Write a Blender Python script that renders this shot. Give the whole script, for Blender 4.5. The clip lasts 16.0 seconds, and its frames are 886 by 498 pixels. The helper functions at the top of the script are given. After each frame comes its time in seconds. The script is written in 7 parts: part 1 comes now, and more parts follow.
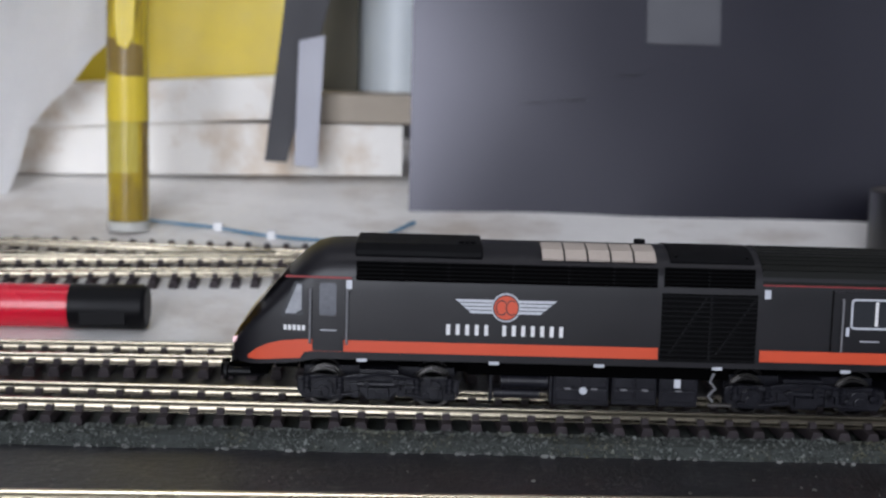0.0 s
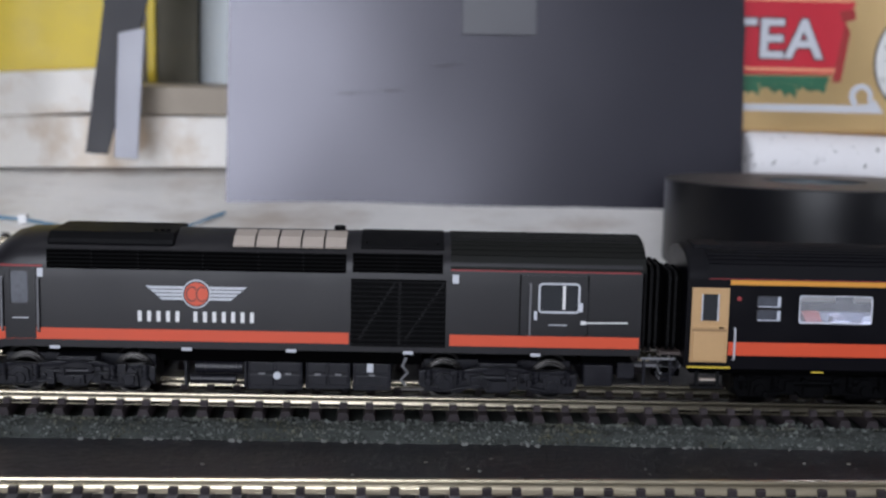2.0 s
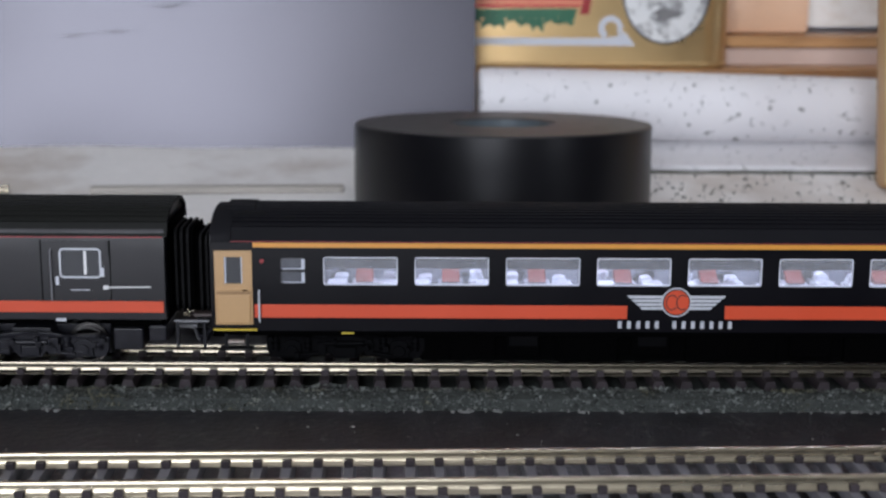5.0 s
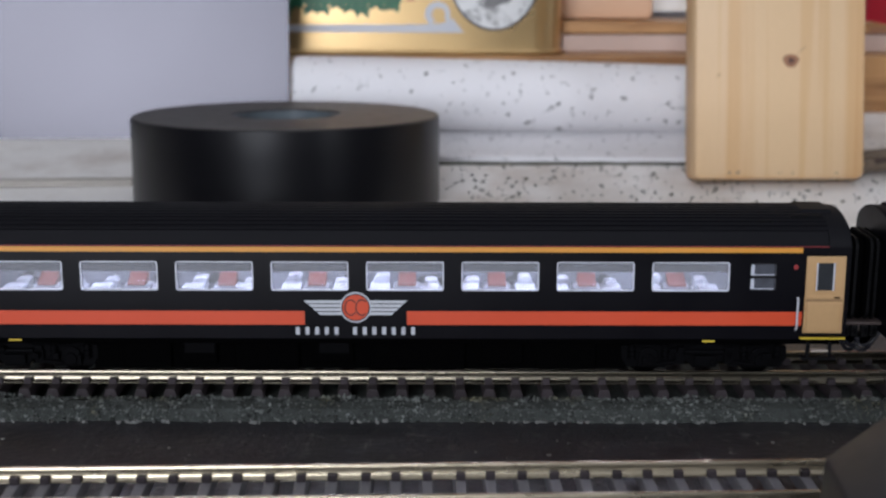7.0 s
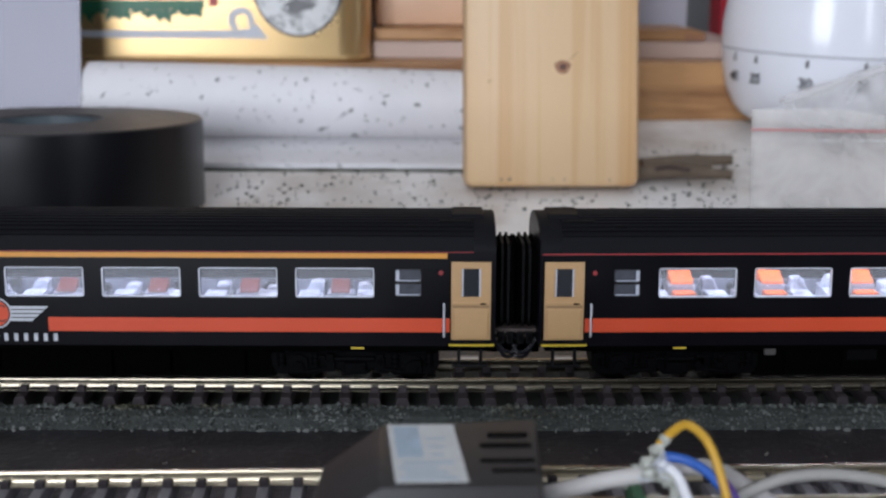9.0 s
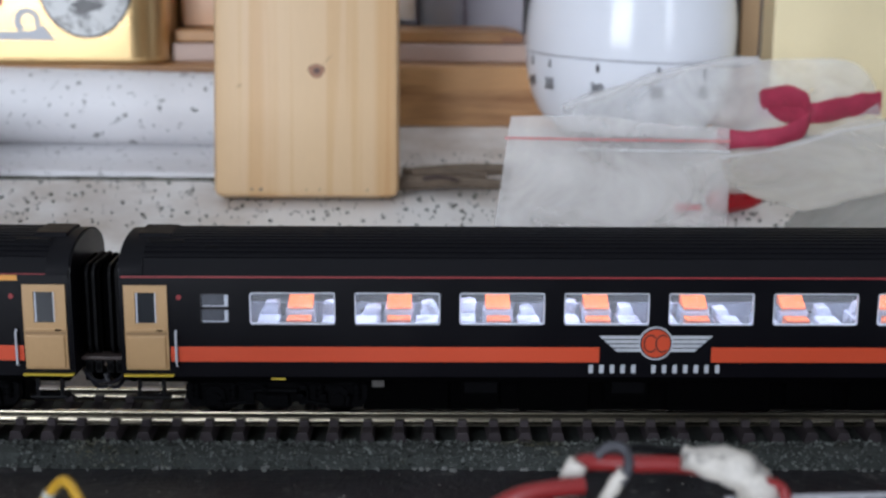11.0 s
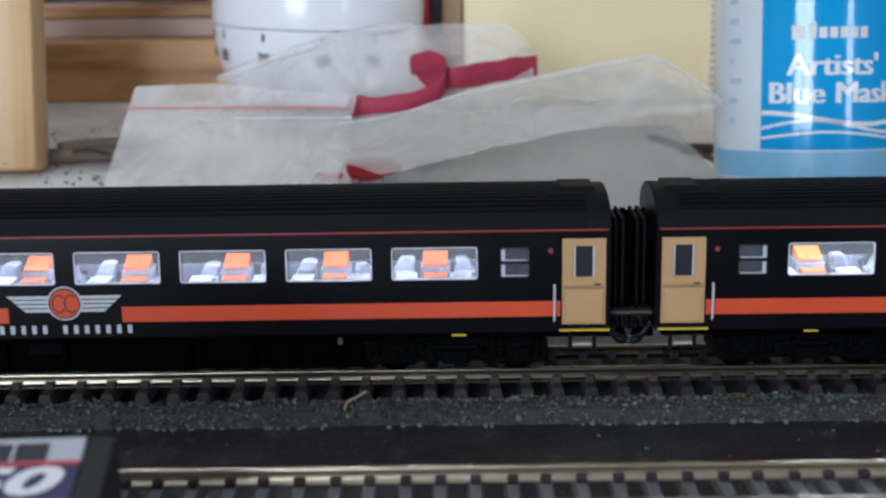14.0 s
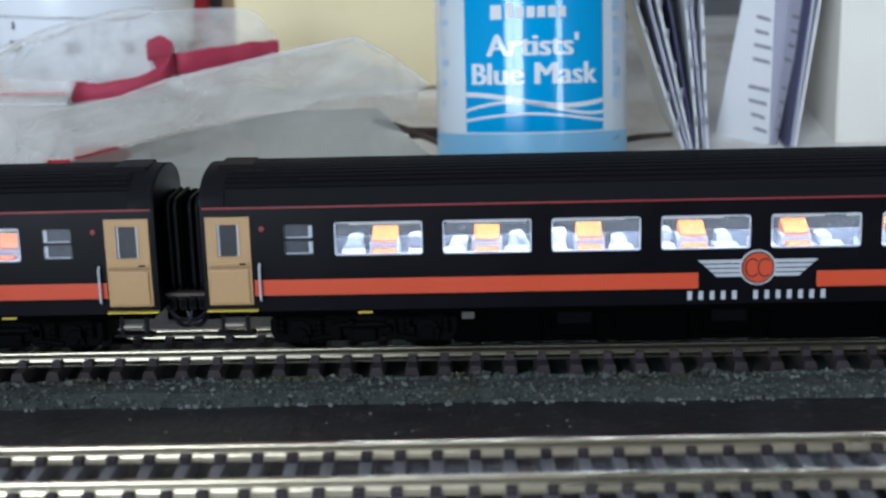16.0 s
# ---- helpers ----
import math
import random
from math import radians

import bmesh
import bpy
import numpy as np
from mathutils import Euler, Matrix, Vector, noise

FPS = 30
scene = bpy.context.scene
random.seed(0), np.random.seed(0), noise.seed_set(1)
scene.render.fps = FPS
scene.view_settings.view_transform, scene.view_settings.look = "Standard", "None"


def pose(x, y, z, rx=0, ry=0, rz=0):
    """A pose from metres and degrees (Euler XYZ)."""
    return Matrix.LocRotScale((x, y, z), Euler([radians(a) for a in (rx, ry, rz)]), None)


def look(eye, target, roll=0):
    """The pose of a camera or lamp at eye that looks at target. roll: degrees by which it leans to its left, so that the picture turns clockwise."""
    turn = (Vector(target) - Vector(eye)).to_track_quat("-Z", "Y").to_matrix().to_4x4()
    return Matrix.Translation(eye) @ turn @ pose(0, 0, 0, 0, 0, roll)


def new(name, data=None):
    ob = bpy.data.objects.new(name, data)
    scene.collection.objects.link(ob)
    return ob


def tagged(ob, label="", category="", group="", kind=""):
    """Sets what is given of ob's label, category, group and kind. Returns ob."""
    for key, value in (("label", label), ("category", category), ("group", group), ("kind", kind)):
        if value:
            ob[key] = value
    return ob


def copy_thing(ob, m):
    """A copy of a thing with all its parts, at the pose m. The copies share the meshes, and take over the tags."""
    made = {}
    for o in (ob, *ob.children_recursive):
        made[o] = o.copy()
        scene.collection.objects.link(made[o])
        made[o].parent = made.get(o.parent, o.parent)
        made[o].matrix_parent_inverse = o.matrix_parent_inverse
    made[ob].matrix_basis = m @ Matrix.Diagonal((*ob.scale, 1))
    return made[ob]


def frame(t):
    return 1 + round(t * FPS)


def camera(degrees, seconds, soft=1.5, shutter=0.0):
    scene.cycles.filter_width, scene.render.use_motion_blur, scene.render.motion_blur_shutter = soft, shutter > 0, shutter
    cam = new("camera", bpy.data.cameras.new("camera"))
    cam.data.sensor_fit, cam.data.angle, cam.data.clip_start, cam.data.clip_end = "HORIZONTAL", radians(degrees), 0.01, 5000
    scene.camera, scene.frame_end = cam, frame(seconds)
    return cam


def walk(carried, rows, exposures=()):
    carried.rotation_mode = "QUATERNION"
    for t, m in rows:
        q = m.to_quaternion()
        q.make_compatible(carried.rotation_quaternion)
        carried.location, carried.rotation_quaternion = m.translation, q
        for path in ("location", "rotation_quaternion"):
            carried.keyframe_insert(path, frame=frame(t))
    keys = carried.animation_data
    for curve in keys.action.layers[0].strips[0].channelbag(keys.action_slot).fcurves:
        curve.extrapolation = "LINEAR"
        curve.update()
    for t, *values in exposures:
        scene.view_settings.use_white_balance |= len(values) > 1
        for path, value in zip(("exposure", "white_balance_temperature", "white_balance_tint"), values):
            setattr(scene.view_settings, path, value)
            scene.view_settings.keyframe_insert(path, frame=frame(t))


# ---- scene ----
cam = camera(37.05, 16.0, 2.4)
# a small lens with a little depth of field, focused on the train
cam.data.dof.use_dof, cam.data.dof.focus_distance, cam.data.dof.aperture_fstop = True, 0.20, 34
PATH = [
    (0, (0.03506, -0.20588, 0.05736), (0.04458, -0.00836, 0.02747), 1.64),
    (0.5, (0.04379, -0.20931, 0.05700), (0.05369, -0.01195, 0.02614), 1.42),
    (1, (0.05550, -0.20931, 0.05836), (0.06676, -0.01207, 0.02725), 1.04),
    (1.5, (0.06900, -0.21010, 0.05703), (0.08038, -0.01283, 0.02614), 1.31),
    (2, (0.08323, -0.21068, 0.05764), (0.09368, -0.01332, 0.02694), 1.28),
    (2.5, (0.09619, -0.21082, 0.05933), (0.10510, -0.01351, 0.02784), 0.96),
    (3, (0.11005, -0.21070, 0.06089), (0.11840, -0.01361, 0.02795), 0.91),
    (3.5, (0.12521, -0.20958, 0.06345), (0.13316, -0.01253, 0.03019), 0.79),
    (4, (0.13976, -0.21068, 0.06284), (0.14700, -0.01425, 0.02593), 0.88),
    (4.2, (0.14515, -0.21151, 0.06504), (0.15196, -0.01543, 0.02626), 0.50),
    (6.3, (0.19599, -0.20672, 0.06737), (0.20360, -0.01243, 0.02053), 0.32),
    (6.5, (0.20283, -0.20501, 0.06740), (0.20975, -0.01047, 0.02154), 0.48),
    (7, (0.21598, -0.20317, 0.06830), (0.22198, -0.00885, 0.02136), 0.13),
    (7.5, (0.23303, -0.20448, 0.06688), (0.23875, -0.01020, 0.01971), 0.33),
    (8, (0.24575, -0.20503, 0.06767), (0.25344, -0.01090, 0.02019), 0.04),
    (8.2, (0.24953, -0.20713, 0.06733), (0.25715, -0.01289, 0.02026), 0.15),
    (10.3, (0.31008, -0.18927, 0.06668), (0.31344, 0.00565, 0.02203), 0.39),
    (10.5, (0.31615, -0.18848, 0.06634), (0.31823, 0.00630, 0.02098), 0.48),
    (11, (0.33403, -0.18681, 0.06648), (0.33634, 0.00798, 0.02119), 0.30),
    (11.5, (0.34840, -0.18693, 0.06562), (0.35106, 0.00769, 0.01960), 0.19),
    (12, (0.36049, -0.18533, 0.06517), (0.36309, 0.00937, 0.01947), -0.11),
    (12.5, (0.37444, -0.18643, 0.06343), (0.37721, 0.00815, 0.01723), -0.29),
    (13, (0.38866, -0.18749, 0.06337), (0.38969, 0.00703, 0.01688), -0.54),
    (13.5, (0.40399, -0.18772, 0.06229), (0.40405, 0.00666, 0.01523), -0.81),
    (14, (0.41943, -0.18605, 0.06138), (0.41875, 0.00837, 0.01445), -0.85),
    (14.5, (0.43693, -0.18411, 0.06093), (0.43444, 0.01017, 0.01351), -1.04),
    (15, (0.45419, -0.18308, 0.05915), (0.45054, 0.01128, 0.01211), -1.17),
    (15.5, (0.46988, -0.18178, 0.05852), (0.46485, 0.01240, 0.01086), -1.30),
    (16, (0.48512, -0.18251, 0.05733), (0.48048, 0.01170, 0.00977), -1.49),
]
walk(cam, [(t, look(eye, target, roll)) for t, eye, target, roll in PATH], exposures=[(0, -0.03, 6430, 11), (4, -0.05, 6420, 11), (7, -0.08, 6470, 11), (11, -0.05, 6220, 8), (13, -0.05, 6220, 7), (14, -0.04, 6120, 6), (15, 0.0, 5960, 3), (16, 0.04, 5900, 2)])

# ---------- world, windows, exposure ----------
world = bpy.data.worlds.new("sky")
scene.world = world
world.use_nodes = True
wn = world.node_tree.nodes
sky = wn.new("ShaderNodeTexSky")
sky.sky_type = "NISHITA"
sky.sun_disc = False
sky.sun_elevation = radians(40)
sky.sun_rotation = radians(200)
world.node_tree.links.new(sky.outputs[0], wn["Background"].inputs[0])
wn["Background"].inputs[1].default_value = 0.05
sun = new("sun", bpy.data.lights.new("sun", "SUN"))
sun.data.energy, sun.data.angle, sun.data.color = 1.0, radians(12), (1.0, 0.96, 0.9)
sun.matrix_world = look((0.5, -2.0, 3.0), (0.2, 0, 0))


def window_light(x, z, w, h, power):
    """Daylight that comes in by one window of the wall behind the camera."""
    ob = new("window_light", bpy.data.lights.new("window_light", "AREA"))
    ob.data.shape, ob.data.size, ob.data.size_y = "RECTANGLE", w, h
    ob.data.energy, ob.data.color = power, (0.86, 0.90, 1.0)
    ob.matrix_world = look((x, -2.19, z), (x, 0, z))
    return ob


window_light(-0.70, 0.62, 0.45, 1.38, 24)
window_light(-0.20, 0.62, 0.45, 1.38, 24)
window_light(1.90, 0.62, 0.36, 1.38, 14)
ceil_lamp = new("ceiling_light", bpy.data.lights.new("ceiling_light", "AREA"))
ceil_lamp.data.shape, ceil_lamp.data.size, ceil_lamp.data.size_y = "RECTANGLE", 1.3, 0.3
ceil_lamp.data.energy, ceil_lamp.data.color = 2.5, (0.94, 0.95, 1.0)
ceil_lamp.matrix_world = look((0.1, 0.02, 1.42), (0.1, 0.02, 0))
scene.view_settings.exposure = 0.0

# ---------- helpers: all lengths below are in millimetres ----------
MM = 0.001


def box(bm, x0, x1, y0, y1, z0, z1):
    v = [bm.verts.new(p) for p in ((x0, y0, z0), (x1, y0, z0), (x1, y1, z0), (x0, y1, z0), (x0, y0, z1), (x1, y0, z1), (x1, y1, z1), (x0, y1, z1))]
    for f in ((0, 3, 2, 1), (4, 5, 6, 7), (0, 1, 5, 4), (1, 2, 6, 5), (2, 3, 7, 6), (3, 0, 4, 7)):
        bm.faces.new([v[i] for i in f])
    return v


def axis_point(axis, a, p, q):
    return {"x": (a, p, q), "y": (p, a, q), "z": (p, q, a)}[axis]


def prism(bm, outline, axis, a, b):
    """A polygon extruded along an axis from a to b."""
    n = len(outline)
    lo = [bm.verts.new(axis_point(axis, a, *p)) for p in outline]
    hi = [bm.verts.new(axis_point(axis, b, *p)) for p in outline]
    bm.faces.new(lo)
    bm.faces.new(hi)
    for i in range(n):
        j = (i + 1) % n
        bm.faces.new((lo[i], lo[j], hi[j], hi[i]))
    return lo + hi


def ring(c, r, n, turn=0.0, ry=None):
    return [(c[0] + r * math.cos(turn + 2 * math.pi * i / n), c[1] + (ry or r) * math.sin(turn + 2 * math.pi * i / n)) for i in range(n)]


def loft(bm, rings, closed=True, caps=True):
    rows = [[bm.verts.new(p) for p in r] for r in rings]
    n = len(rows[0])
    for a, b in zip(rows, rows[1:]):
        for i in range(n if closed else n - 1):
            j = (i + 1) % n
            bm.faces.new((a[i], a[j], b[j], b[i]))
    if caps:
        bm.faces.new(rows[0])
        bm.faces.new(rows[-1])
    return rows


def cyl(bm, axis, c, a, b, r, r2=None, n=24):
    """A cylinder or cone along an axis; c: its centre in the other two coordinates."""
    return loft(bm, [[axis_point(axis, a, *p) for p in ring(c, r, n)], [axis_point(axis, b, *p) for p in ring(c, r if r2 is None else r2, n)]])


def lathe(bm, profile, c=(0, 0), n=40):
    """A turned body about the z axis: profile of (radius, z)."""
    return loft(bm, [[(*p, z) for p in ring(c, max(r, 0.01), n)] for r, z in profile])


def tube(bm, path, r, n=8):
    pts = [Vector(p) for p in path]
    rings, side = [], None
    for i, p in enumerate(pts):
        d = (pts[min(i + 1, len(pts) - 1)] - pts[max(i - 1, 0)]).normalized()
        if side is None:
            side = d.cross(Vector((0.13, 0.21, 1))).normalized()
        side = (side - d * side.dot(d)).normalized()
        up = d.cross(side)
        rr = r(i / (len(pts) - 1)) if callable(r) else r
        rings.append([p + rr * (side * math.cos(2 * math.pi * k / n) + up * math.sin(2 * math.pi * k / n)) for k in range(n)])
    return loft(bm, rings)


def curve_points(knots, steps=8):
    """A smooth line through the knots."""
    k = [Vector(p) for p in knots]
    k = [2 * k[0] - k[1]] + k + [2 * k[-1] - k[-2]]
    out = []
    for a, b, c, d in zip(k, k[1:], k[2:], k[3:]):
        for s in range(steps):
            t = s / steps
            out.append(0.5 * ((2 * b) + (c - a) * t + (2 * a - 5 * b + 4 * c - d) * t * t + (3 * b - a - 3 * c + d) * t**3))
    return out + [k[-2]]


def grid_panel(bm, xs, zs, hole, y0, y1):
    """An upright panel between the planes y0 and y1, with openings where hole(x, z) says so."""
    solid = lambda i, j: 0 <= i < len(xs) - 1 and 0 <= j < len(zs) - 1 and not hole((xs[i] + xs[i + 1]) / 2, (zs[j] + zs[j + 1]) / 2)  # noqa: E731
    verts = {}

    def v(i, j, y):
        if (i, j, y) not in verts:
            verts[i, j, y] = bm.verts.new((xs[i], y, zs[j]))
        return verts[i, j, y]

    for i in range(len(xs) - 1):
        for j in range(len(zs) - 1):
            if not solid(i, j):
                continue
            for y in (y0, y1):
                bm.faces.new((v(i, j, y), v(i + 1, j, y), v(i + 1, j + 1, y), v(i, j + 1, y)))
            for di, dj, a, b in ((-1, 0, (i, j), (i, j + 1)), (1, 0, (i + 1, j), (i + 1, j + 1)), (0, -1, (i, j), (i + 1, j)), (0, 1, (i, j + 1), (i + 1, j + 1))):
                if not solid(i + di, j + dj):
                    bm.faces.new((v(*a, y0), v(*b, y0), v(*b, y1), v(*a, y1)))


def finish(name, bm, material, bevel=0.0, smooth=False):
    """The mesh of a bmesh built in millimetres."""
    bmesh.ops.recalc_face_normals(bm, faces=bm.faces)
    if bevel:
        edges = [e for e in bm.edges if len(e.link_faces) == 2 and e.calc_face_angle(0) > 0.5]
        bmesh.ops.bevel(bm, geom=edges, offset=bevel, segments=2, profile=0.5, affect="EDGES", clamp_overlap=True)
    bmesh.ops.scale(bm, vec=(MM, MM, MM), verts=bm.verts)
    me = bpy.data.meshes.new(name)
    bm.to_mesh(me)
    bm.free()
    me.materials.append(material)
    if smooth:
        me.shade_smooth()
        me.set_sharp_from_angle(angle=radians(smooth if smooth is not True else 40))
    return me


def part(name, bm, material, parent=None, label="", bevel=0.0, smooth=False):
    ob = new(name, finish(name, bm, material, bevel, smooth))
    ob.parent = parent
    return tagged(ob, label)


def thing(name, label, category, at=(0, 0, 0), turn=0.0, group="", kind=""):
    ob = new(name)
    ob.empty_display_size = 0.01
    ob.matrix_basis = pose(at[0] * MM, at[1] * MM, at[2] * MM, 0, 0, turn)
    return tagged(ob, label, category, group, kind)


def solo(name, bm, material, label, category, at=(0, 0, 0), turn=0.0, bevel=0.0, smooth=False, group="", kind=""):
    ob = new(name, finish(name, bm, material, bevel, smooth))
    ob.matrix_basis = pose(at[0] * MM, at[1] * MM, at[2] * MM, 0, 0, turn)
    return tagged(ob, label, category, group, kind)


def boxes(*rows):
    bm = bmesh.new()
    for r in rows:
        box(bm, *r)
    return bm


def lettering(name, text, size, material, parent, at, wide=1.0, depth=0.05, bend=None, spacing=1.0, bold=0.0, shear=0.0, label=""):
    """Words as a thin mesh in the plane y = at[1], facing -y, centred on at."""
    cu = bpy.data.curves.new(name, "FONT")
    cu.body, cu.size, cu.extrude, cu.align_x, cu.align_y = text, size, depth, "CENTER", "CENTER"
    cu.space_character, cu.offset, cu.shear = spacing, bold, shear
    cu.resolution_u = 3
    tmp = bpy.data.objects.new(name, cu)
    me = bpy.data.meshes.new_from_object(tmp)
    bpy.data.objects.remove(tmp)
    for v in me.vertices:
        x, z, d = at[0] + v.co.x * wide, at[2] + v.co.y, at[1] - v.co.z
        if bend:
            x, y0 = bend(x)
            d = y0 - v.co.z
        v.co = (x * MM, d * MM, z * MM)
    me.materials.append(material)
    ob = new(name, me)
    ob.parent = parent
    return tagged(ob, label)


# ---------- materials ----------
def surface(name, color, rough=0.5, metal=0.0, var=0.1, scale=120.0, fine=1500.0, bump=0.0, stain=None, stain_scale=60.0, stain_at=0.6, stain_soft=0.12,
            per_object=0.0, coat=0.0, stretch=(1, 1, 1), spec=0.5, gloss_var=0.25):
    """A painted, moulded or natural surface: broad and fine variation, an optional second colour in patches, fine relief."""
    m = bpy.data.materials.new(name)
    m.use_nodes = True
    n, link = m.node_tree.nodes, m.node_tree.links.new
    b = n["Principled BSDF"]
    b.inputs["Roughness"].default_value, b.inputs["Metallic"].default_value = rough, metal
    b.inputs["Coat Weight"].default_value = coat
    b.inputs["Specular IOR Level"].default_value = spec
    tc, mp = n.new("ShaderNodeTexCoord"), n.new("ShaderNodeMapping")
    mp.inputs["Scale"].default_value = stretch
    link(tc.outputs["Object"], mp.inputs[0])

    def noisy(s, detail=4.0, rgh=0.6):
        t = n.new("ShaderNodeTexNoise")
        t.inputs["Scale"].default_value, t.inputs["Detail"].default_value, t.inputs["Roughness"].default_value = s, detail, rgh
        link(mp.outputs[0], t.inputs["Vector"])
        return t.outputs["Fac"]

    def math_node(op, a, c):
        t = n.new("ShaderNodeMath")
        t.operation = op
        for i, v in enumerate((a, c)):
            if isinstance(v, (int, float)):
                t.inputs[i].default_value = v
            else:
                link(v, t.inputs[i])
        return t.outputs[0]

    broad, grain = noisy(scale), noisy(fine)
    value = math_node("ADD", math_node("MULTIPLY", math_node("SUBTRACT", broad, 0.5), 2.2 * var), math_node("MULTIPLY", math_node("SUBTRACT", grain, 0.5), 1.6 * var))
    if per_object:
        info = n.new("ShaderNodeObjectInfo")
        value = math_node("ADD", value, math_node("MULTIPLY", math_node("SUBTRACT", info.outputs["Random"], 0.5), 2 * per_object))
    value = math_node("ADD", value, 1.0)
    rgb = n.new("ShaderNodeRGB")
    rgb.outputs[0].default_value = (*color, 1)
    col = rgb.outputs[0]
    if stain:
        ramp = n.new("ShaderNodeMapRange")
        ramp.inputs["From Min"].default_value, ramp.inputs["From Max"].default_value = stain_at - stain_soft / 2, stain_at + stain_soft / 2
        link(noisy(stain_scale, 6.0), ramp.inputs["Value"])
        mix = n.new("ShaderNodeMix")
        mix.data_type = "RGBA"
        mix.inputs["B"].default_value = (*stain, 1)
        link(ramp.outputs[0], mix.inputs["Factor"])
        link(col, mix.inputs["A"])
        col = mix.outputs["Result"]
    sc = n.new("ShaderNodeVectorMath")
    sc.operation = "SCALE"
    link(col, sc.inputs[0])
    link(value, sc.inputs["Scale"])
    link(sc.outputs[0], b.inputs["Base Color"])
    rv = math_node("ADD", math_node("MULTIPLY", math_node("SUBTRACT", broad, 0.5), gloss_var), rough)
    link(rv, b.inputs["Roughness"])
    if bump:
        bn = n.new("ShaderNodeBump")
        bn.inputs["Strength"].default_value, bn.inputs["Distance"].default_value = 0.6, bump * MM
        link(grain, bn.inputs["Height"])
        link(bn.outputs[0], b.inputs["Normal"])
    return m


def clear(name, color, rough=0.05, ior=1.45, alpha=None, mottle=0.0):
    m = bpy.data.materials.new(name)
    m.use_nodes = True
    b = m.node_tree.nodes["Principled BSDF"]
    b.inputs["Base Color"].default_value = (*color, 1)
    b.inputs["Roughness"].default_value, b.inputs["IOR"].default_value = rough, ior
    if alpha is None:
        b.inputs["Transmission Weight"].default_value = 1.0
    else:
        b.inputs["Alpha"].default_value = alpha
    if mottle:
        # cloudy patches and fine crinkles of thin film
        n, link = m.node_tree.nodes, m.node_tree.links.new
        tc = n.new("ShaderNodeTexCoord")
        patch, crease, bump, ramp = n.new("ShaderNodeTexNoise"), n.new("ShaderNodeTexNoise"), n.new("ShaderNodeBump"), n.new("ShaderNodeMapRange")
        for t, s in ((patch, 55), (crease, 130)):
            t.inputs["Scale"].default_value, t.inputs["Detail"].default_value, t.inputs["Distortion"].default_value = s, 5, 0.8
            link(tc.outputs["Object"], t.inputs["Vector"])
        ramp.inputs["From Min"].default_value, ramp.inputs["From Max"].default_value = 0.3, 0.7
        ramp.inputs["To Min"].default_value, ramp.inputs["To Max"].default_value = alpha - mottle, min(1.0, alpha + mottle)
        link(patch.outputs["Fac"], ramp.inputs["Value"])
        link(ramp.outputs[0], b.inputs["Alpha"])
        bump.inputs["Strength"].default_value, bump.inputs["Distance"].default_value = 0.4, 0.0012
        link(crease.outputs["Fac"], bump.inputs["Height"])
        link(bump.outputs[0], b.inputs["Normal"])
    return m


def lamp_surface(name, color, power):
    m = bpy.data.materials.new(name)
    m.use_nodes = True
    b = m.node_tree.nodes["Principled BSDF"]
    b.inputs["Emission Color"].default_value, b.inputs["Emission Strength"].default_value = (*color, 1), power
    return m


M_BLACK = surface("satin_black_paint", (0.0060, 0.0055, 0.0075), 0.42, spec=0.36, var=0.12, bump=0.004)
M_COACH = surface("satin_charcoal_paint", (0.0026, 0.0024, 0.0040), 0.36, spec=0.14, var=0.12, bump=0.004)
M_COACHROOF = surface("matt_charcoal_roof", (0.0050, 0.0050, 0.0066), 0.6, spec=0.11, var=0.25, scale=300, bump=0.01)
M_ROOF = surface("matt_black_roof", (0.0028, 0.0028, 0.0034), 0.62, spec=0.10, var=0.2, scale=300, bump=0.01)
# near-zero black: the deep shade under the train is put into the colour
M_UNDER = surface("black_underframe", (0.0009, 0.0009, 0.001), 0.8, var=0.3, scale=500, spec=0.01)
M_GRILLE = surface("black_grille", (0.0012, 0.0012, 0.0014), 0.6, var=0.2, spec=0.05)
M_RED = surface("orange_red_stripe", (0.58, 0.066, 0.020), 0.45, var=0.05)
M_LINE = surface("dark_red_line", (0.26, 0.02, 0.022), 0.5, var=0.05)
M_AMBER = surface("amber_stripe", (0.62, 0.27, 0.03), 0.45, var=0.05)
M_TAN = surface("tan_door_paint", (0.46, 0.285, 0.13), 0.5, var=0.07)
M_MONOGRAM = surface("dark_red_brown_print", (0.06, 0.014, 0.010), 0.5, var=0.1)
# darker copy of the door tan, for painted shade
M_TANDARK = surface("shaded_tan_paint", (0.29, 0.18, 0.085), 0.6, var=0.1)
M_GREYRAIL = surface("dull_grey_rail", (0.17, 0.17, 0.18), 0.4, var=0.15, scale=500)
M_WHITE = surface("white_print", (0.72, 0.72, 0.72), 0.5, var=0.04)
M_PRINT = surface("silver_grey_print", (0.50, 0.52, 0.56), 0.45, var=0.05)
M_YELLOW = surface("yellow_paint", (0.62, 0.46, 0.04), 0.5, var=0.06)
M_FRAME = surface("pale_window_rim", (0.55, 0.57, 0.62), 0.3, var=0.05)
M_CREAMGREY = surface("beige_roof_panel", (0.42, 0.36, 0.31), 0.6, var=0.1)
M_WHEEL = surface("dull_steel_tyre", (0.075, 0.072, 0.07), 0.3, 1.0, var=0.2)
M_INNER = surface("white_interior", (0.46, 0.49, 0.58), 0.4, var=0.35, scale=260, stain=(0.16, 0.16, 0.20), stain_scale=170, stain_at=0.58, stain_soft=0.1)
M_SEATGREY = surface("pale_grey_seat", (0.34, 0.36, 0.44), 0.5, var=0.05)
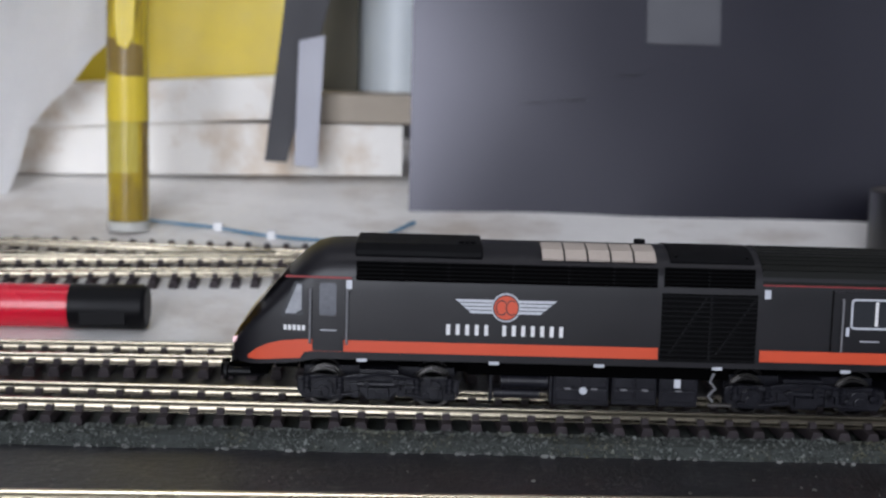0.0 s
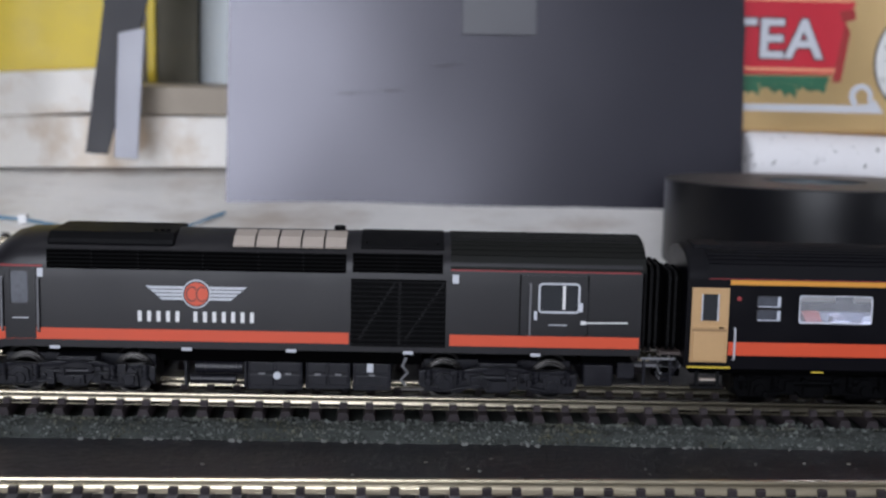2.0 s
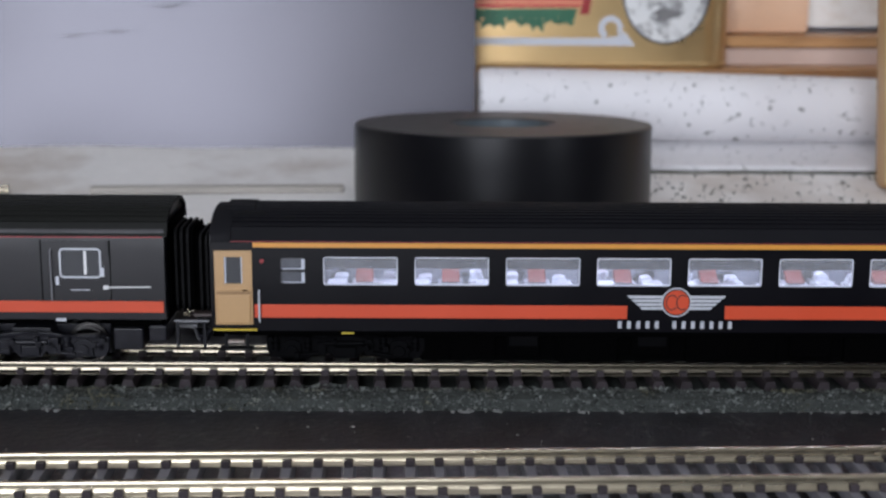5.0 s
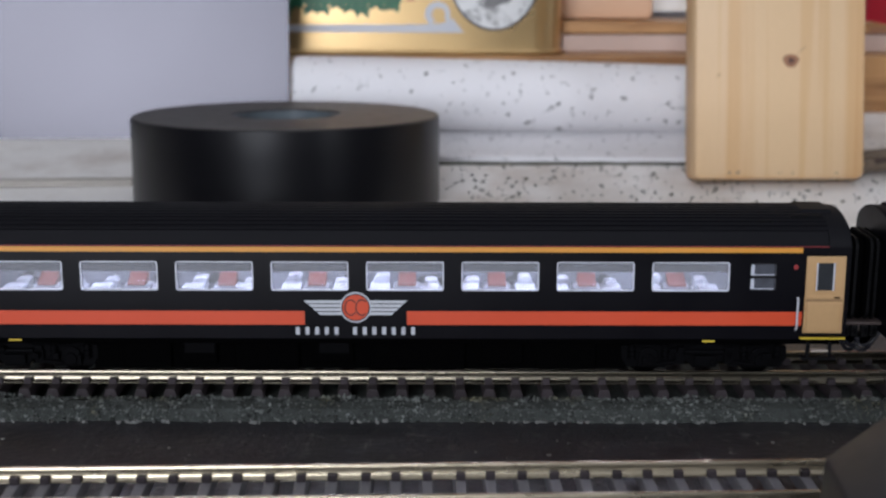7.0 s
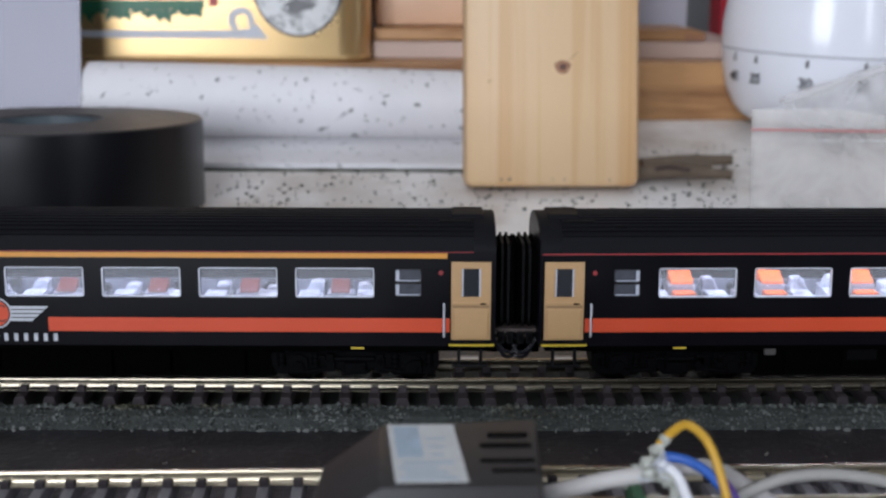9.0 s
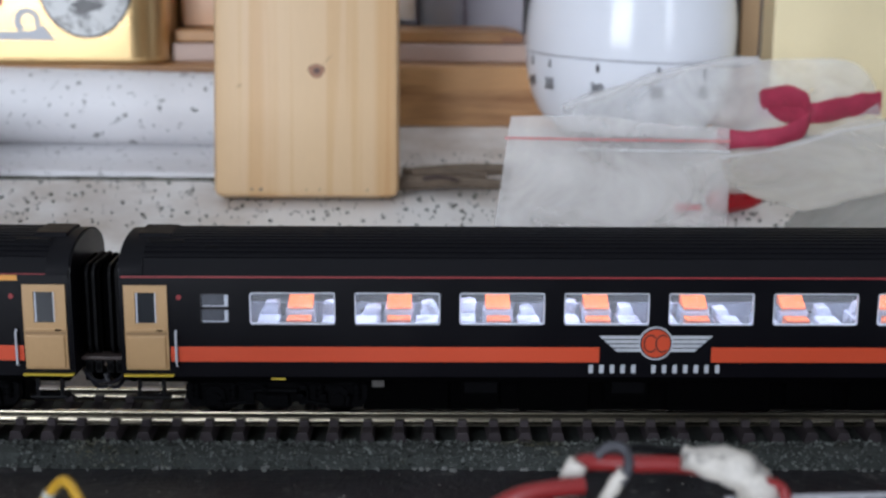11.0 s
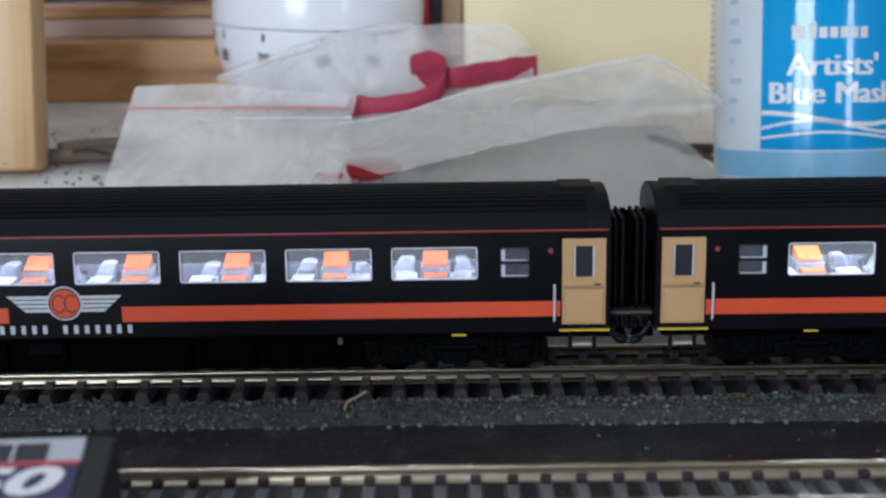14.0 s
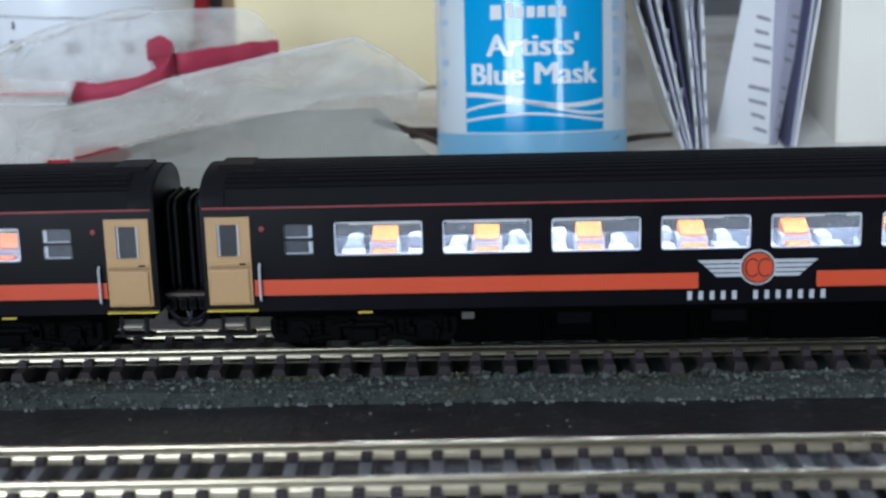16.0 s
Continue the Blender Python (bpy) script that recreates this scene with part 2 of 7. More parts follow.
M_ORANGE = surface("orange_seat", (0.75, 0.125, 0.012), 0.5, var=0.05)
M_MAROON = surface("dull_red_seat", (0.13, 0.022, 0.017), 0.5, var=0.05)
M_GLASS = clear("thin_clear_pane", (0.9, 0.93, 1.0), 0.04, alpha=0.12)
M_DARKGLASS = surface("dark_window", (0.03, 0.032, 0.036), 0.08, var=0.1)
# pale colour that paints the light caught along the pane edges
M_PANEGLINT = surface("painted_pane_glint", (0.50, 0.53, 0.60), 0.25, var=0.1, scale=900)
M_MILK = surface("frosted_window", (0.07, 0.075, 0.09), 0.2, var=0.3, scale=400)
M_LED = lamp_surface("white_led_strip", (0.74, 0.79, 1.0), 21.0)
M_LED_DIM = lamp_surface("dim_white_led_strip", (0.76, 0.80, 1.0), 18.0)
M_LED_BRIGHT = lamp_surface("bright_led_strip", (0.74, 0.84, 1.0), 42.0)
M_LABELWHITE = surface("glossy_white_print", (0.78, 0.80, 0.82), 0.15, var=0.02, gloss_var=0.02, coat=0.5)
M_RAILNEAR = surface("bright_nickel_silver_rail", (0.50, 0.44, 0.32), 0.28, 0.95, var=0.12, scale=200, stretch=(0.15, 1, 1))
M_RAIL = surface("nickel_silver_rail", (0.22, 0.195, 0.148), 0.24, 1.0, var=0.12, scale=200, stretch=(0.15, 1, 1))
M_SLEEPER = surface("brown_black_sleeper", (0.040, 0.032, 0.035), 0.6, spec=0.25, var=0.2, per_object=0.2, bump=0.02)
M_SLEEPER2 = surface("grey_sleeper", (0.16, 0.155, 0.17), 0.5, var=0.2, per_object=0.15, bump=0.02)
M_BALLAST = surface("green_grey_ballast", (0.052, 0.058, 0.054), 0.85, spec=0.2, var=0.5, scale=700, fine=1800, bump=0.6)
M_MAT = surface("black_gritty_board", (0.0135, 0.0138, 0.016), 0.45, spec=0.75, var=0.9, scale=130, fine=900, bump=0.5, stain=(0.075, 0.074, 0.068), stain_scale=700, stain_at=0.63, stain_soft=0.08)
M_BOARD = surface("grey_white_board", (0.80, 0.78, 0.75), 0.6, var=0.10, scale=40, fine=700, bump=0.05, stain=(0.52, 0.46, 0.40), stain_scale=25, stain_at=0.58, stain_soft=0.2)
M_SPECK = surface("speckled_white_paper", (0.73, 0.72, 0.73), 0.55, var=0.04, stain=(0.15, 0.15, 0.145), stain_scale=480, stain_at=0.636, stain_soft=0.04)
M_CARD = surface("graphite_grey_card", (0.006, 0.006, 0.011), 0.29, spec=0.8, var=0.08, scale=25, bump=0.003, gloss_var=0.06)
M_CARD.node_tree.nodes["Principled BSDF"].inputs["Specular Tint"].default_value = (0.92, 0.90, 1.0, 1)
M_TAPE = surface("black_vinyl_tape", (0.003, 0.003, 0.0042), 0.34, spec=0.32, var=0.15, scale=300, gloss_var=0.04)
M_TAPETOP = surface("greyish_tape_edge", (0.066, 0.060, 0.055), 0.5, var=0.12, scale=300, bump=0.01)
M_WOODFRAME = surface("varnished_pine", (0.47, 0.255, 0.105), 0.4, var=0.2, scale=60, stretch=(0.12, 1, 1), stain=(0.26, 0.12, 0.045), stain_scale=90, stain_at=0.57, stain_soft=0.12)
M_CREAM = surface("pale_yellow_card", (0.80, 0.68, 0.42), 0.6, var=0.04, scale=20)
M_WALL = surface("off_white_wall", (0.66, 0.65, 0.64), 0.7, var=0.05, scale=12, bump=0.05)
M_BOTTLE = surface("milky_pale_plastic", (0.66, 0.72, 0.77), 0.20, gloss_var=0.03, var=0.04)
M_BLUEMASK = surface("pale_blue_fluid", (0.22, 0.46, 0.66), 0.3, var=0.05)
M_LABELBLUE = surface("bright_blue_label", (0.02, 0.33, 0.68), 0.13, var=0.04, gloss_var=0.02, coat=0.5)
M_TIMER = surface("white_gloss_plastic", (0.80, 0.82, 0.87), 0.17, var=0.02)
M_INK = surface("dark_ink", (0.03, 0.03, 0.035), 0.5, var=0.05)
M_INKANDGAP = surface("blue_black_ink_and_gap", (0.05, 0.05, 0.11), 0.5, var=0.15)
M_REDPLASTIC = surface("red_plastic", (0.60, 0.008, 0.03), 0.25, var=0.06)
M_CRIMSON = surface("crimson_flocked_strip", (0.36, 0.026, 0.065), 0.65, var=0.3, scale=350, bump=0.06)
M_BLACKPLASTIC = surface("black_plastic", (0.0034, 0.0034, 0.0042), 0.45, spec=0.14, var=0.15, bump=0.01)
M_MODULE = surface("worn_black_plastic", (0.022, 0.020, 0.020), 0.5, var=0.2, scale=150, bump=0.01)
M_GOLD = surface("gold_tinplate", (0.60, 0.42, 0.20), 0.32, 0.75, var=0.05, scale=30)
M_TINRED = surface("red_tin_print", (0.50, 0.018, 0.036), 0.35, var=0.05)
M_TINGREEN = surface("dark_green_print", (0.02, 0.12, 0.06), 0.4, var=0.2, scale=300)
M_TINPEACH = surface("peach_print", (0.75, 0.33, 0.18), 0.4, var=0.05)
M_TINPIC = surface("grey_engraving_print", (0.66, 0.67, 0.66), 0.4, var=0.1, stain=(0.24, 0.24, 0.24), stain_scale=260, stain_at=0.54, stain_soft=0.14)
M_PAPER = surface("white_paper", (0.72, 0.72, 0.74), 0.6, var=0.05, scale=60)
M_CLOTH = surface("white_cloth", (0.84, 0.83, 0.82), 0.8, var=0.04, bump=0.05)
M_BLUEWIRE = surface("blue_wire", (0.05, 0.20, 0.34), 0.4, var=0.05)
M_REDWIRE = surface("red_wire", (0.25, 0.018, 0.018), 0.4, var=0.06)
M_WHITEGLUE = surface("grubby_white_putty", (0.62, 0.58, 0.52), 0.5, var=0.3, scale=150, bump=0.08, stain=(0.13, 0.12, 0.11), stain_scale=190, stain_at=0.60, stain_soft=0.10)
M_CLEARBAG = clear("cloudy_polythene", (0.80, 0.77, 0.74), 0.28, alpha=0.36, mottle=0.18)
M_YELLOWCARD = surface("yellow_card", (0.70, 0.52, 0.02), 0.4, var=0.06)
M_TUBEGLASS = clear("clear_plastic_tube", (0.9, 0.85, 0.5), 0.06, alpha=0.03)
M_WHITEWOOD = surface("white_painted_wood", (0.80, 0.77, 0.72), 0.55, var=0.07, scale=30, stain=(0.55, 0.43, 0.31), stain_scale=26, stain_at=0.58, stain_soft=0.14)


def pine():
    """Planed pine with uneven growth lines along z that drift a little."""
    m = surface("planed_pine", (0.68, 0.475, 0.27), 0.5, var=0.05, scale=30, stretch=(1, 1, 0.2))
    n, link = m.node_tree.nodes, m.node_tree.links.new
    b = n["Principled BSDF"]
    col = b.inputs["Base Color"].links[0].from_socket
    tc = n.new("ShaderNodeTexCoord")
    for size, lo, hi, dark, squash in ((85, 0.52, 0.62, (0.92, 0.83, 0.72, 1), 0.035), (300, 0.56, 0.66, (0.94, 0.88, 0.80, 1), 0.02), (28, 0.46, 0.70, (0.93, 0.85, 0.76, 1), 0.12)):
        mp, t, ramp, mix = n.new("ShaderNodeMapping"), n.new("ShaderNodeTexNoise"), n.new("ShaderNodeMapRange"), n.new("ShaderNodeMix")
        mp.inputs["Scale"].default_value = (1, 0.3, squash)
        link(tc.outputs["Object"], mp.inputs[0])
        link(mp.outputs[0], t.inputs["Vector"])
        t.inputs["Scale"].default_value, t.inputs["Detail"].default_value, t.inputs["Distortion"].default_value = size, 2, 0.5
        ramp.inputs["From Min"].default_value, ramp.inputs["From Max"].default_value = lo, hi
        link(t.outputs["Fac"], ramp.inputs["Value"])
        mix.data_type, mix.blend_type = "RGBA", "MULTIPLY"
        link(ramp.outputs[0], mix.inputs["Factor"])
        link(col, mix.inputs["A"])
        mix.inputs["B"].default_value = dark
        col = mix.outputs["Result"]
    link(col, b.inputs["Base Color"])
    return m


M_PINE = pine()
M_KNOT = surface("brown_knot", (0.30, 0.14, 0.07), 0.5, var=0.3, scale=900)

# ---------- room ----------
def room():
    solo("floor", boxes((-1600, 2300, -2250, 600, -930, -900)), surface("grey_carpet", (0.16, 0.15, 0.14), 0.9, var=0.2), "plain grey carpet floor", "floor", kind="structure")
    solo("ceiling", boxes((-1600, 2300, -2250, 600, 1500, 1530)), M_WALL, "off-white painted ceiling", "ceiling", kind="structure")
    # the back wall's shade is put into its grey colour
    solo("wall_north", boxes((-1600, 2300, 420, 450, -900, 1500)), surface("shaded_grey_wall", (0.22, 0.22, 0.23), 0.8, var=0.06, scale=12), "wall behind the shelf with its shade painted grey", "wall", kind="structure")
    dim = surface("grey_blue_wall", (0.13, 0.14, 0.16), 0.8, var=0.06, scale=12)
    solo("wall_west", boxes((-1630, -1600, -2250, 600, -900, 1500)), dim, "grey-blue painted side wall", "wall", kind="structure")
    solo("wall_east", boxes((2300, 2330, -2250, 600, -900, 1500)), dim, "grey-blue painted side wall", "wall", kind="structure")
    bm = bmesh.new()
    openings = ((-940, -460, -100, 1340), (-440, 40, -100, 1340), (1700, 2100, -100, 1340))
    grid_panel(bm, [-1600, -940, -460, -440, 40, 1700, 2100, 2300], [-900, -100, 1340, 1500], lambda x, z: any(a < x < b and c < z < d for a, b, c, d in openings), -2280, -2250)
    solo("wall_south", bm, dim, "grey-blue wall with three window openings", "wall", kind="structure")


room()
X0, X1 = -330, 760


def board_z(y):
    """Height of the sloping grey board."""
    return -1.5 + 0.15 * (min(y, 200) - 50)


def ground():
    bm = boxes((X0, X1, -330, 52, -24, -5))
    solo("baseboard", bm, M_MAT, "black gritty model railway baseboard", "baseboard", kind="structure")
    bm = bmesh.new()
    n = 100
    rows = []
    for x in np.linspace(X0, X1, 110):
        row = []
        for i in range(n + 1):
            y = 49 + (330 - 49) * i / n
            row.append((x, y, board_z(y) + 0.5 * (noise.noise((x * 0.02, y * 0.02, 3)) - 0.2) + 0.12 * noise.noise((x * 0.15, y * 0.15, 7))))
        row += [(x, 330, -24), (x, 49, -24)]
        rows.append(row)
    loft(bm, rows)
    solo("back_board", bm, M_BOARD, "grubby grey-white sloping board behind the tracks", "board", smooth=30, kind="structure")
    # flakes of paint and dirt lying about
    rng = random.Random(4)
    bm = bmesh.new()
    for _ in range(900):
        x, y = rng.uniform(225, 420), rng.uniform(96, 150)
        r = rng.choice((0.12, 0.16, 0.22, 0.38))
        q = [(x + r * rng.uniform(0.5, 1.6) * math.cos(a), y + r * rng.uniform(0.5, 1.2) * math.sin(a)) for a in (0.2, 1.4, 2.9, 4.4, 5.3)]
        z = board_z(y)
        prism(bm, q, "z", z, z + 0.4 * r + 0.35)
    solo("dirt_flakes", bm, surface("dark_crumbs", (0.11, 0.115, 0.095), 0.8, var=0.5, scale=800), "dark crumbs of dirt scattered on the board", "dirt", kind="stuff")


ground()


def table():
    t = thing("table", "plain dark wooden table under the model railway", "table")
    wood = surface("dark_table_wood", (0.10, 0.06, 0.04), 0.5, var=0.2, scale=20, stretch=(0.2, 1, 1))
    part("tabletop", boxes((-360, 800, -350, 400, -60, -24.2)), wood, t, bevel=2)
    for x in (-320, 700):
        for y in (-310, 300):
            part("leg", boxes((x, x + 60, y, y + 60, -900, -60)), wood, t, bevel=2)


table()


# ---------- tracks ----------
def train_y(x):
    """Centre line of the main track."""
    xs = np.array([-400.0, 0, 133, 293, 450, 610, 900])
    ys = np.array([19.0, 8.9, 4.8, 0.0, 0.0, -1.45, -3.6])
    return float(np.mean([np.interp(x + d, xs, ys) for d in range(-30, 31, 6)]))


HALF_RAIL = [(0.78, -2.0), (0.76, -1.75), (0.46, -1.48), (0.34, -1.3), (0.33, -0.7), (0.46, -0.58), (0.48, -0.4), (0.46, -0.12), (0.41, -0.03), (0.32, 0)]
RAIL = HALF_RAIL + [(-p, q) for p, q in reversed(HALF_RAIL)]


def rail_mesh(line, lift=lambda y: 0.0):
    bm = bmesh.new()
    loft(bm, [[(x, y + p, lift(y) + q) for p, q in RAIL] for x, y in line])
    return bm


def sleeper_mesh(name, material, wide=2.1):
    bm = bmesh.new()
    prism(bm, [(-wide / 2, -3.7), (wide / 2, -3.7), (wide * 0.47, -2.9), (wide * 0.34, -2.0), (-wide * 0.34, -2.0), (-wide * 0.47, -2.9)], "y", -8.6, 8.6)
    for y in (-5, 5):
        for s in (-1, 1):
            box(bm, -0.62, 0.62, *sorted((y + s * 0.36, y + s * 1.3)), -2.0, -1.0)
    me = finish(name, bm, material, 0.12)
    me.materials.append(M_SLEEPER)
    for f in me.polygons:
        f.material_index = int(f.center.z > -1.95 * MM)
    return me


def track(label, centre, x0, x1, pitch, mesh, lift=lambda y: 0.0, phase=0.0, metal=M_RAIL):
    t = tagged(new("track"), label, "track", kind="structure")
    xs = np.arange(x0, x1 + 1, 12.0)
    for off in (-5, 5):
        part("rail", rail_mesh([(x, centre(x) + off) for x in xs], lift), metal, t, smooth=38)
    x, i = x0 + phase, 0
    while x < x1:
        ob = new("sleeper", mesh)
        y = centre(x)
        slope = math.degrees(math.atan2(lift(y + 8) - lift(y - 8), 16))
        ob.matrix_basis = pose((x + 0.12 * math.sin(i * 2.3)) * MM, y * MM, lift(y) * MM, slope, 0, 0.8 * math.sin(i * 1.7))
        ob.parent = t
        x += pitch
        i += 1
    return t


S_DARK = sleeper_mesh("sleeper", M_SLEEPER)
S_GREY = sleeper_mesh("sleeper", M_SLEEPER2, 2.0)
track("nickel-silver track with dark sleepers under the train", train_y, -150, 700, 4.57, S_DARK)
track("bright nickel-silver track on the black board", lambda x: -45.5, -110, 640, 4.15, S_GREY, phase=1.2, metal=M_RAILNEAR)
track("nickel-silver siding track behind the train", lambda x: 40.6, -150, 140, 4.5, S_DARK)
up = lambda y: board_z(y) + 3.7  # noqa: E731
track("nickel-silver track at the back of the board", lambda x: 88.5 + 0.07 * (x + 50), -150, 70, 4.5, S_DARK, up)


def turnout():
    t = tagged(new("turnout"), "nickel-silver turnout rails with a dark frog", "turnout", kind="structure")
    for a, b in (((-150, 114), (70, 97.5)), ((-150, 104.5), (-30, 95.5)), ((-16, 99.5), (70, 107.5))):
        pts = [(a[0] + (b[0] - a[0]) * i / 10, a[1] + (b[1] - a[1]) * i / 10) for i in range(11)]
        part("rail", rail_mesh(pts, up), M_RAIL, t, smooth=38)
    bm = bmesh.new()
    prism(bm, [(-31, 98), (-19, 97), (-18, 99), (-30, 101)], "z", up(99) - 3, up(99) - 1.4)
    prism(bm, [(-20, 105), (-9, 104), (-10, 106.2), (-20, 107)], "z", up(105.5) - 3, up(105.5) - 1.8)
    part("frog", bm, M_BLACKPLASTIC, t, "dark plastic frog", bevel=0.15)
    for i in range(46):
        x = -148 + i * 4.6
        ob = new("sleeper", S_DARK)
        y = 105 - 0.02 * (x + 50)
        ob.matrix_basis = pose(x * MM, y * MM, up(y) * MM, 8.5, 0, 4)
        ob.parent = t


turnout()


def ballast():
    rng = random.Random(11)
    bm = bmesh.new()
    rows = []
    for x in np.arange(-150, 701, 2.5):
        c = train_y(x)
        e = 14.9 + 0.8 * noise.noise((x * 0.05, 2, 0)) + 0.8 * noise.noise((x * 0.4, 5, 0))
        rows.append([(x, c + 14, -5.2), (x, c + 11, -4.0), (x, c, -4.7), (x, c - 7.6, -4.7), (x, c - 9.2, -3.4 + 0.5 * noise.noise((x * 0.3, 0, 4))), (x, c - 11.5, -3.0 + 0.5 * noise.noise((x * 0.3, 9, 4))),
                     (x, c - e + 1.2, -3.3 + 0.5 * noise.noise((x * 0.4, 3, 4))), (x, c - e, -5.2)])
    loft(bm, rows)
    solo("ballast_bed", bm, M_BALLAST, "green-grey foam ballast bed under the main track", "ballast", kind="structure")
    bm = bmesh.new()
    for _ in range(27000):
        x = rng.uniform(-110, 640)
        d = rng.choice((rng.uniform(-15.0, -8.0), rng.uniform(-15.0, -8.0), rng.uniform(-11, -8.6), rng.uniform(-15.4, -13.6)))
        y, z = train_y(x) + d, float(np.interp(d, [-16.2, -15.2, -14.8, -13.7, -11.5, -9.2, -8], [-4.9, -4.9, -4.4, -3.3, -3.05, -3.4, -4.0]))
        r = rng.choice((rng.uniform(0.12, 0.26), rng.uniform(0.14, 0.32), rng.uniform(0.25, 0.5)))
        heap = noise.noise((x * 0.22, d * 0.25, 8))
        if heap < -0.45:
            continue
        if d > -9.6:
            z += 0.9 * max(0.0, heap)
        if d < -14.3:
            y += 1.1 * noise.noise((x * 0.12, 4, 8))
        k = [Vector((rng.gauss(0, 1), rng.gauss(0, 1), rng.gauss(0, 0.8))).normalized() * r * rng.uniform(0.7, 1.2) for _ in range(5)]
        v = [bm.verts.new((x + p.x, y + p.y, z + 0.25 + p.z)) for p in k]
        for f in ((0, 1, 2), (0, 2, 3), (0, 3, 1), (4, 1, 2), (4, 2, 3), (4, 3, 1)):
            bm.faces.new([v[i] for i in f])
    m = surface("ballast_chips", (0.094, 0.102, 0.095), 0.85, var=0.9, scale=900, fine=200, spec=0.15, stain=(0.085, 0.083, 0.055), stain_scale=90, stain_at=0.6)
    n, link = m.node_tree.nodes, m.node_tree.links.new
    island, spread, scaled = n.new("ShaderNodeNewGeometry"), n.new("ShaderNodeMapRange"), n.new("ShaderNodeVectorMath")
    spread.inputs["To Min"].default_value, spread.inputs["To Max"].default_value = 0.35, 1.9
    scaled.operation = "SCALE"
    link(island.outputs["Random Per Island"], spread.inputs["Value"])
    link(n["Principled BSDF"].inputs["Base Color"].links[0].from_socket, scaled.inputs[0])
    link(spread.outputs[0], scaled.inputs["Scale"])
    link(scaled.outputs[0], n["Principled BSDF"].inputs["Base Color"])
    solo("ballast_chips", bm, m, "loose grey-green ballast chips beside the sleepers", "ballast", kind="stuff")
    bm = bmesh.new()
    for _ in range(520):
        x = rng.uniform(-60, 560)
        if noise.noise((x * 0.08, 1, 1)) < -0.12:
            continue
        y, w = train_y(x) - rng.gauss(15.0, 0.35), rng.uniform(0.2, 0.9)
        q = [(x + w * (0.5 + 0.5 * math.cos(a)) + rng.uniform(-0.1, 0.1), y + rng.uniform(0.12, 0.3) * math.sin(a)) for a in (0.3, 1.3, 2.4, 3.5, 4.6, 5.5)]
        prism(bm, q, "z", -5, -4.75 + rng.uniform(0, 0.25))
    solo("edge_crumbs", bm, surface("pale_foam_crumbs", (0.18, 0.185, 0.175), 0.7, var=0.5, scale=300), "pale crumbs along the edge of the ballast", "ballast", kind="stuff")
    bm = bmesh.new()
    for _ in range(900):
        x, y = rng.uniform(-90, 600), rng.uniform(-72, -16)
        r = rng.choice((0.07, 0.09, 0.12, 0.2)) * rng.uniform(0.7, 1.3)
        q = [(x + r * rng.uniform(0.6, 1.7) * math.cos(a), y + r * rng.uniform(0.6, 1.3) * math.sin(a)) for a in (0.2, 1.5, 2.8, 4.0, 5.2)]
        prism(bm, q, "z", -5.02, -4.98 + r)
    solo("grit", bm, surface("pale_grit", (0.14, 0.135, 0.12), 0.8, var=0.9, scale=40, fine=300), "pale grit specks on the black board", "grit", kind="stuff")
    bm = bmesh.new()
    tube(bm, curve_points([(404.9, -13.5, -3), (405.2, -12.6, -2.2), (406.6, -12, -1.6), (407.8, -11.5, -1.0)]), 0.2, 6)
    solo("straw", bm, surface("dry_straw", (0.30, 0.22, 0.13), 0.7), "scrap of dry straw on the ballast", "straw", smooth=True)


ballast()


# ---------- vehicles ----------
def side_y(z):
    """How far the side of a vehicle stands from its centre line at a height."""
    return 9.2 - 0.0028 * (z - 12.5) ** 2 if z > 5 else 8.9


def on_side(bm, near=True):
    """Bends a panel built flat about y = 0 onto the side of the vehicle."""
    for v in bm.verts:
        v.co.y = (v.co.y - side_y(v.co.z)) if near else (side_y(v.co.z) - v.co.y)
    return bm


def quad_panel(x0, x1, z0, z1, out=0.08, steps=3):
    bm = bmesh.new()
    grid_panel(bm, [x0, x1], list(np.linspace(z0, z1, steps + 1)), lambda x, z: False, -out, 0.1)
    return on_side(bm)


def rounded(x0, x1, z0, z1, r=0.7, n=4):
    pts = []
    for cx, cz, a in ((x1 - r, z1 - r, 0), (x0 + r, z1 - r, 1), (x0 + r, z0 + r, 2), (x1 - r, z0 + r, 3)):
        pts += [(cx + r * math.cos(math.pi / 2 * (a + k / n)), cz + r * math.sin(math.pi / 2 * (a + k / n))) for k in range(n + 1)]
    return pts


def rim(x0, x1, z0, z1, w=0.35, out=0.18, r=0.7, back=0.35):
    """A rounded window rim on the side."""
    bm = bmesh.new()
    o, i = rounded(x0, x1, z0, z1, r), rounded(x0 + w, x1 - w, z0 + w, z1 - w, max(r - w, 0.1))
    rings = [[(p[0], y, p[1]) for p in q] for q, y in ((o, 0.05), (o, -out), (i, -out), (i, back))]
    loft(bm, rings, caps=False)
    return on_side(bm)


def pane(x0, x1, z0, z1, y=0.35):
    bm = bmesh.new()
    prism(bm, rounded(x0, x1, z0, z1, 0.6), "y", y, y + 0.15)
    return on_side(bm)


